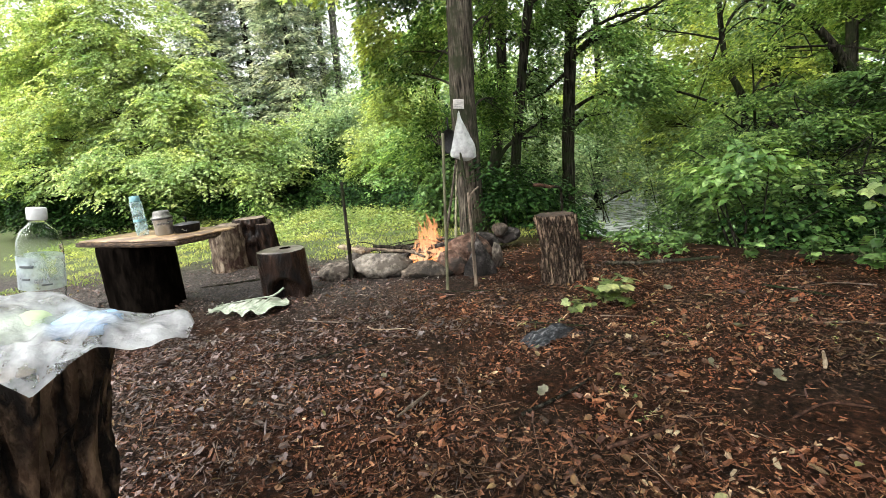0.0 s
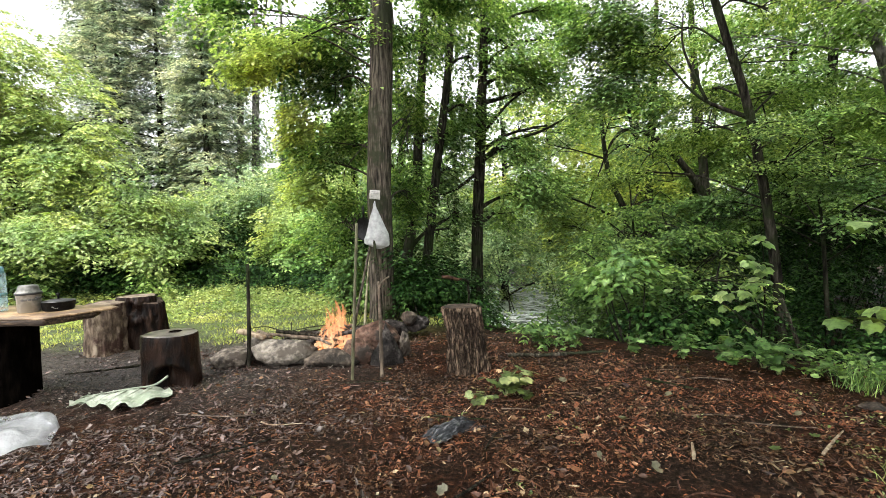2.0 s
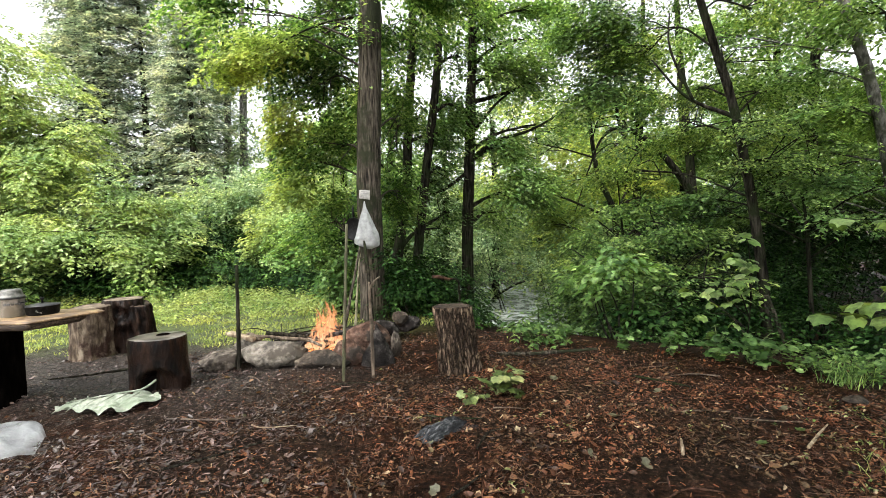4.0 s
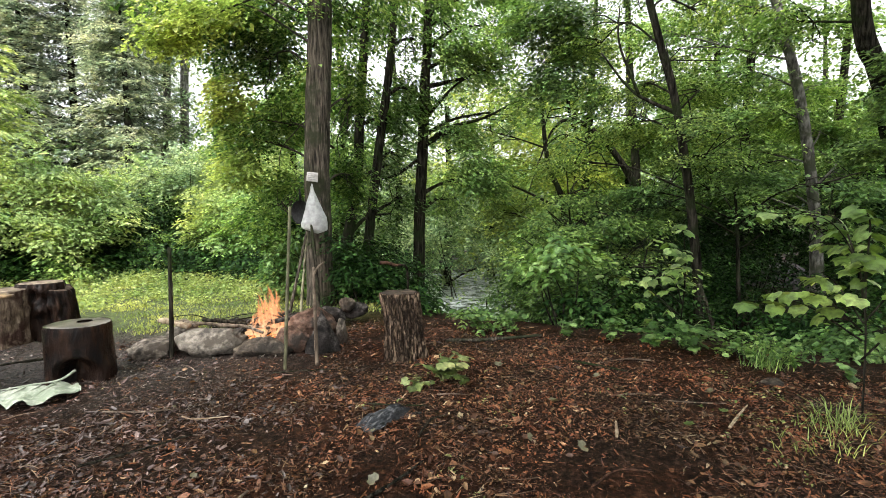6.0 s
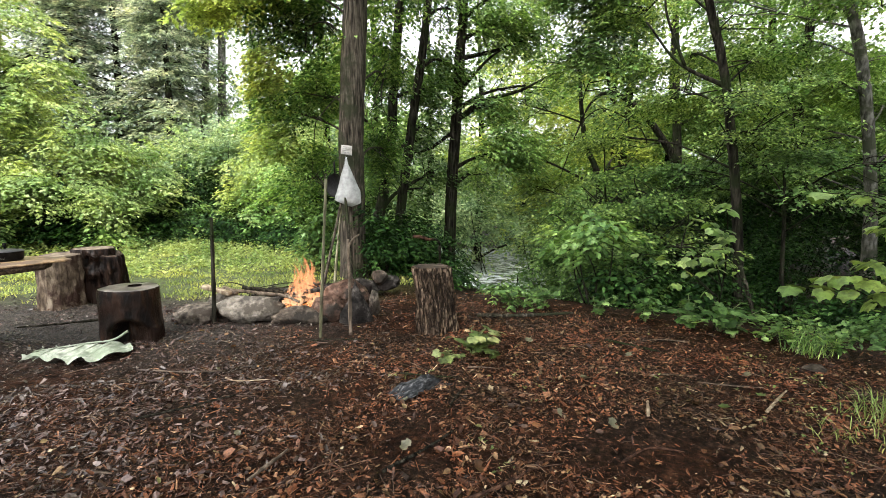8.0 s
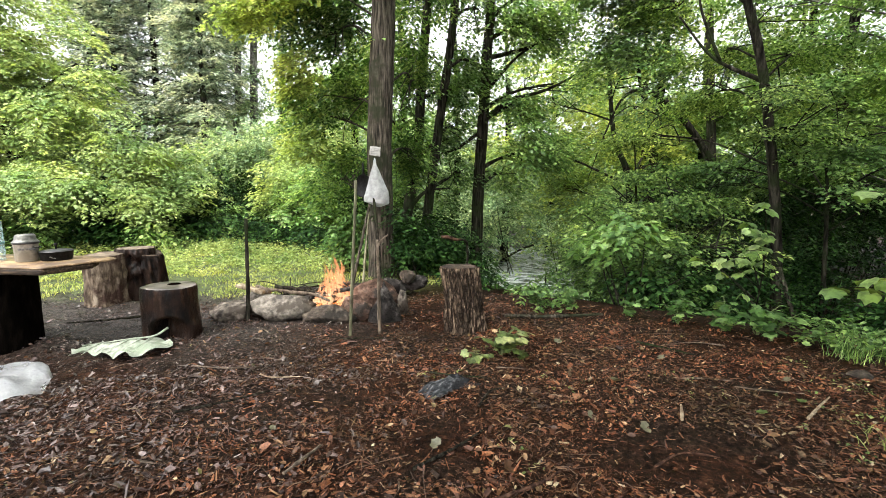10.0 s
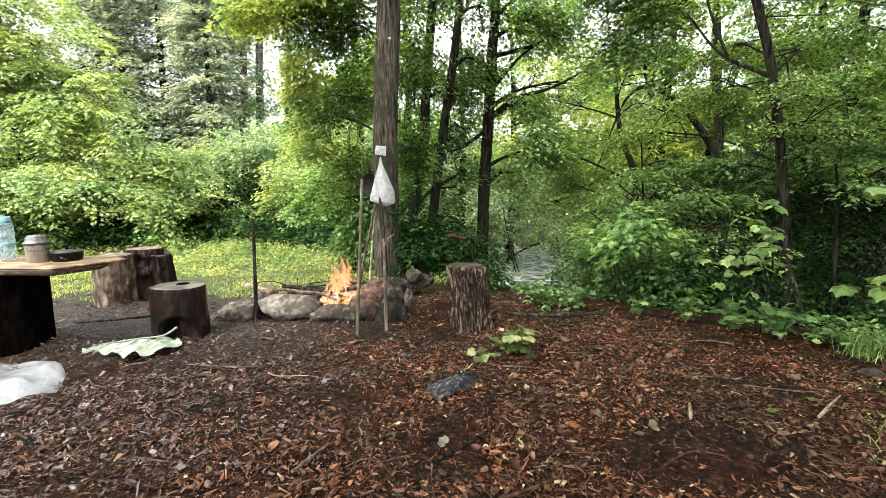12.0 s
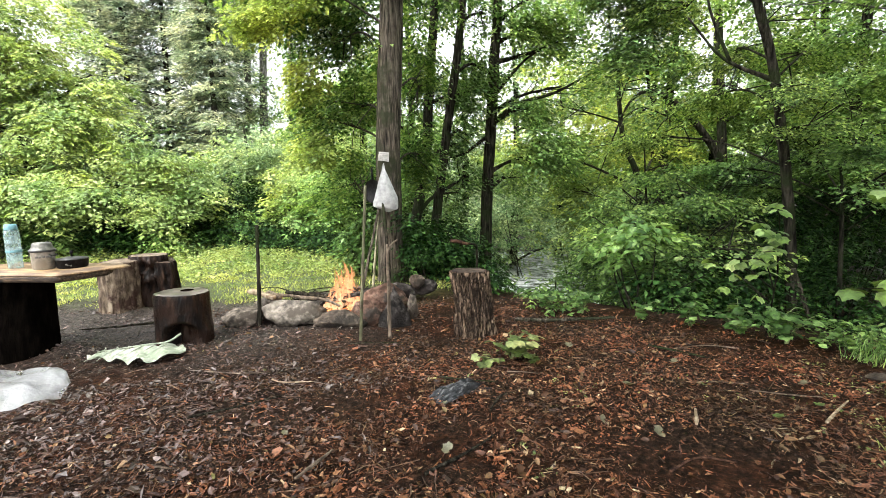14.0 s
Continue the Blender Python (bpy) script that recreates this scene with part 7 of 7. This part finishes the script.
# ---- bark chips, leaf litter and twigs on the clearing ----
def scatter(n, x0, x1, y0, y1, power=1.0):
    x, y = rng.uniform(x0, x1, n), y0 + (y1 - y0) * rng.uniform(0, 1, n) ** power
    beyond = 0.6 * x + 0.8 * y
    ok = (beyond < 4.1 + 0.35 * rng.normal(size=n)) & ~((x < -1.6 + 0.5 * rng.normal(size=n)) & (y > 4.6))
    near_fire = np.hypot((x + 1.0) / 1.0, (y - 4.3) / 0.7) < 0.75
    ok &= fnoise(np.stack([x, y, 0 * x], -1) * 1.6, 29, 3) > -0.35 - 0.9 * rng.uniform(size=n) ** 2
    trodden = smooth(2.7, 3.3, y) * smooth(0.2, -0.8, x)
    bare = smooth(1.3, 0.5, np.hypot((x - 1.12) / 0.5, (y - 1.85) / 0.28)) + smooth(1.25, 0.6, np.hypot((x + 2.45) / 1.05, (y - 3.08) / 0.42)) + 0.8 * smooth(1.25, 0.7, np.hypot((x + 0.15) / 0.62, (y - 4.05) / 0.55))
    ok &= rng.uniform(size=n) > np.maximum(0.5 * trodden, 0.85 * np.minimum(bare, 1))
    ok &= ~near_fire & (np.abs(np.hypot(x + 1.2, y - 0.665)) > 0.33)
    # the strewn bark thins out raggedly behind and to the right
    ok &= (y > 0.95 - 0.45 * rng.uniform(size=n) ** 2) & (x < 3.6 - 0.5 * rng.uniform(size=n) ** 2)
    x, y = x[ok], y[ok]
    return np.stack([x, y, hill(x, y)], -1)


def chips(p, length, width):
    n = len(p)
    a = rng.uniform(0, 2 * np.pi, n)
    nor = np.c_[rng.normal(size=(n, 2)) * 0.28, np.ones(n)]
    nor /= np.linalg.norm(nor, axis=1)[:, None]
    d = np.stack([np.cos(a), np.sin(a), 0 * a], 1)
    d -= (d * nor).sum(1)[:, None] * nor
    d /= np.linalg.norm(d, axis=1)[:, None]
    s = np.cross(nor, d)
    ln = (length * rng.lognormal(-0.25, 0.6, n))[:, None] * 0.5
    w = (width * rng.lognormal(-0.15, 0.55, n))[:, None] * 0.5
    th = 0.0045
    c = p + np.c_[np.zeros((n, 2)), rng.uniform(0.0, 0.012, n)]
    k = rng.uniform(0.4, 1.0, (4, n, 1))
    v = np.stack([c - d * ln * k[0] - s * w, c + d * ln * k[1] - s * w * k[2], c + d * ln + s * w * k[0], c - d * ln * k[3] + s * w * k[1]], 1)
    top = v + nor[:, None] * th
    vv = np.concatenate([v, top], 1).reshape(-1, 3)
    t = np.array([[4, 5, 6, 7], [0, 1, 5, 4], [1, 2, 6, 5], [2, 3, 7, 6], [3, 0, 4, 7]])
    return vv, (np.arange(n)[:, None, None] * 8 + t).reshape(-1, 4)


def flakes(p, length, width, most=0.014):
    """Thin ragged shreds of bark, folded and curled."""
    n = len(p)
    a = rng.uniform(0, 2 * np.pi, n)
    nor = np.c_[rng.normal(size=(n, 2)) * 0.5, np.ones(n)]
    nor /= np.linalg.norm(nor, axis=1)[:, None]
    d = np.stack([np.cos(a), np.sin(a), 0 * a], 1)
    d -= (d * nor).sum(1)[:, None] * nor
    d /= np.linalg.norm(d, axis=1)[:, None]
    s = np.cross(nor, d)
    ln = np.minimum(length * rng.lognormal(-0.45, 0.8, n), 0.08)[:, None]
    w = np.minimum(np.minimum(width * rng.lognormal(-0.35, 0.7, n)[:, None], ln * 0.4), most)
    c = p + np.c_[np.zeros((n, 2)), rng.uniform(0.002, 0.018, n)]
    k = rng.uniform(0.25, 1.0, (6, n, 1))
    up = nor * w * rng.uniform(-0.5, 0.5, (n, 1))
    v = np.stack([c - d * ln * 0.5 * k[0], c - d * ln * 0.2 + s * w * k[1] + up, c + d * ln * 0.25 + s * w * k[2] + up, c + d * ln * 0.5 * k[3] - up * 0.5, c + d * ln * 0.2 - s * w * k[4] + up, c - d * ln * 0.25 - s * w * k[5] + up], 1)
    t = np.array([[0, 3, 2, 1], [0, 5, 4, 3]])
    return v.reshape(-1, 3), (np.arange(n)[:, None, None] * 6 + t).reshape(-1, 4)


p = scatter(156000, -5.8, 3.6, 0.5, 5.2, 1.25)
side = p[:, 0] + 0.5 * fnoise(p * 1.1, 77, 2) + 0.35 * (2.2 - p[:, 1])
bulk = rng.uniform(size=len(p)) < 0.085
red = side > -1.1 + 0.55 * rng.normal(size=len(p))
solid("bark_chips", chips(p[red & bulk], 0.028, 0.0075), M["chips"], (0, 0, 0), "red-brown bark chips strewn over the clearing", "bark chips", kind="stuff", soft=False)
solid("bark_shreds", flakes(p[red & ~bulk], 0.026, 0.0085), M["chips"], (0, 0, 0), "red-brown shreds of bark strewn over the clearing", "bark chips", kind="stuff", soft=False)
q = scatter(68000, -3.0, 3.6, 0.5, 4.6, 1.35)
solid("bark_fibres", flakes(q + np.array([0, 0, 0.003]), 0.062, 0.0016), M["fibres"], (0, 0, 0), "thin matted fibres of bark and needles", "bark fibres", kind="stuff", soft=False)
q = scatter(1500, -3.2, 3.3, 1.0, 4.2, 1.2)
q_red = q[:, 0] + 0.3 * rng.normal(size=len(q)) > -0.7
solid("large_shreds", flakes(q[~q_red] + np.array([0, 0, 0.004]), 0.085, 0.027, 0.027), M["chips_grey"], (0, 0, 0), "larger wet pieces of bark among the shreds", "bark chips", kind="stuff", soft=False)
q = q[q_red]
solid("large_shreds", flakes(q + np.array([0, 0, 0.004]), 0.075, 0.024, 0.024), M["chips"], (0, 0, 0), "larger curled pieces of bark among the shreds", "bark chips", kind="stuff", soft=False)
thin = rng.uniform(size=len(p)) < 0.85
solid("bark_chips", chips(p[~red & bulk & thin], 0.038, 0.010), M["chips_grey"], (0, 0, 0), "wet grey-brown bark chips beside the table", "bark chips", kind="stuff", soft=False)
solid("bark_shreds", flakes(p[~red & ~bulk & thin], 0.034, 0.0105), M["chips_grey"], (0, 0, 0), "wet grey-brown shreds of bark beside the table", "bark chips", kind="stuff", soft=False)
q = np.c_[rng.uniform(-4.6, -0.2, 9000), 2.9 + 2.3 * rng.uniform(0, 1, 9000)]
q = q[fnoise(np.c_[q * 2.2, 0 * q[:, 0]], 91, 3) > -0.3 + 0.5 * rng.normal(size=len(q))]
q = q[~((np.abs(q[:, 0] + 1.15) < 0.8) & (np.abs(q[:, 1] - 4.3) < 0.42))]
solid("soil_crumbs", chips(np.c_[q, hill(q[:, 0], q[:, 1]) - 0.002], 0.016, 0.009), M["crumbs"], (0, 0, 0), "crumbs of earth, grit and bark on the trodden ground", "crumbs", kind="stuff", soft=False)
p = scatter(2800, -5.8, 3.6, 0.9, 5.0, 1.15)
solid("leaf_litter", leaves(rng, p + np.array([0, 0, 0.012]), 0.02, 1, 0.034, 0.2, 0.55, 6, -0.1, 0.62), M["litter"], (0, 0, 0), "brown fallen leaves among the chips", "leaf litter", kind="stuff")
q = scatter(900, 0.4, 3.6, 0.9, 4.2, 1.15)
solid("pale_litter", flakes(q + np.array([0, 0, 0.006]), 0.05, 0.013, 0.015), M["scraps"], (0, 0, 0), "pale dry scraps of leaf and wood among the chips", "leaf litter", kind="stuff", soft=False)
p = scatter(6500, -5.8, 3.6, 0.9, 5.0, 1.15)
tw = []
for q in p[::3]:
    a, ln = rng.uniform(0, 6.28), 0.02 + 0.10 * rng.uniform() ** 2.2
    d = np.array([np.cos(a), np.sin(a), 0.0])
    m = q + np.array([0, 0, 0.012]) + rng.normal(size=3) * np.array([0.18, 0.18, 0.03]) * ln
    tw.append(tube(np.array([q - d * ln, m, q + d * ln + np.array([0, 0, 0.005])]), [0.0024, 0.002, 0.0012], 4, caps=False))
solid("twigs", join(tw), M["twigs"], (0, 0, 0), "thin dry twigs among the chips", "twigs", kind="stuff")
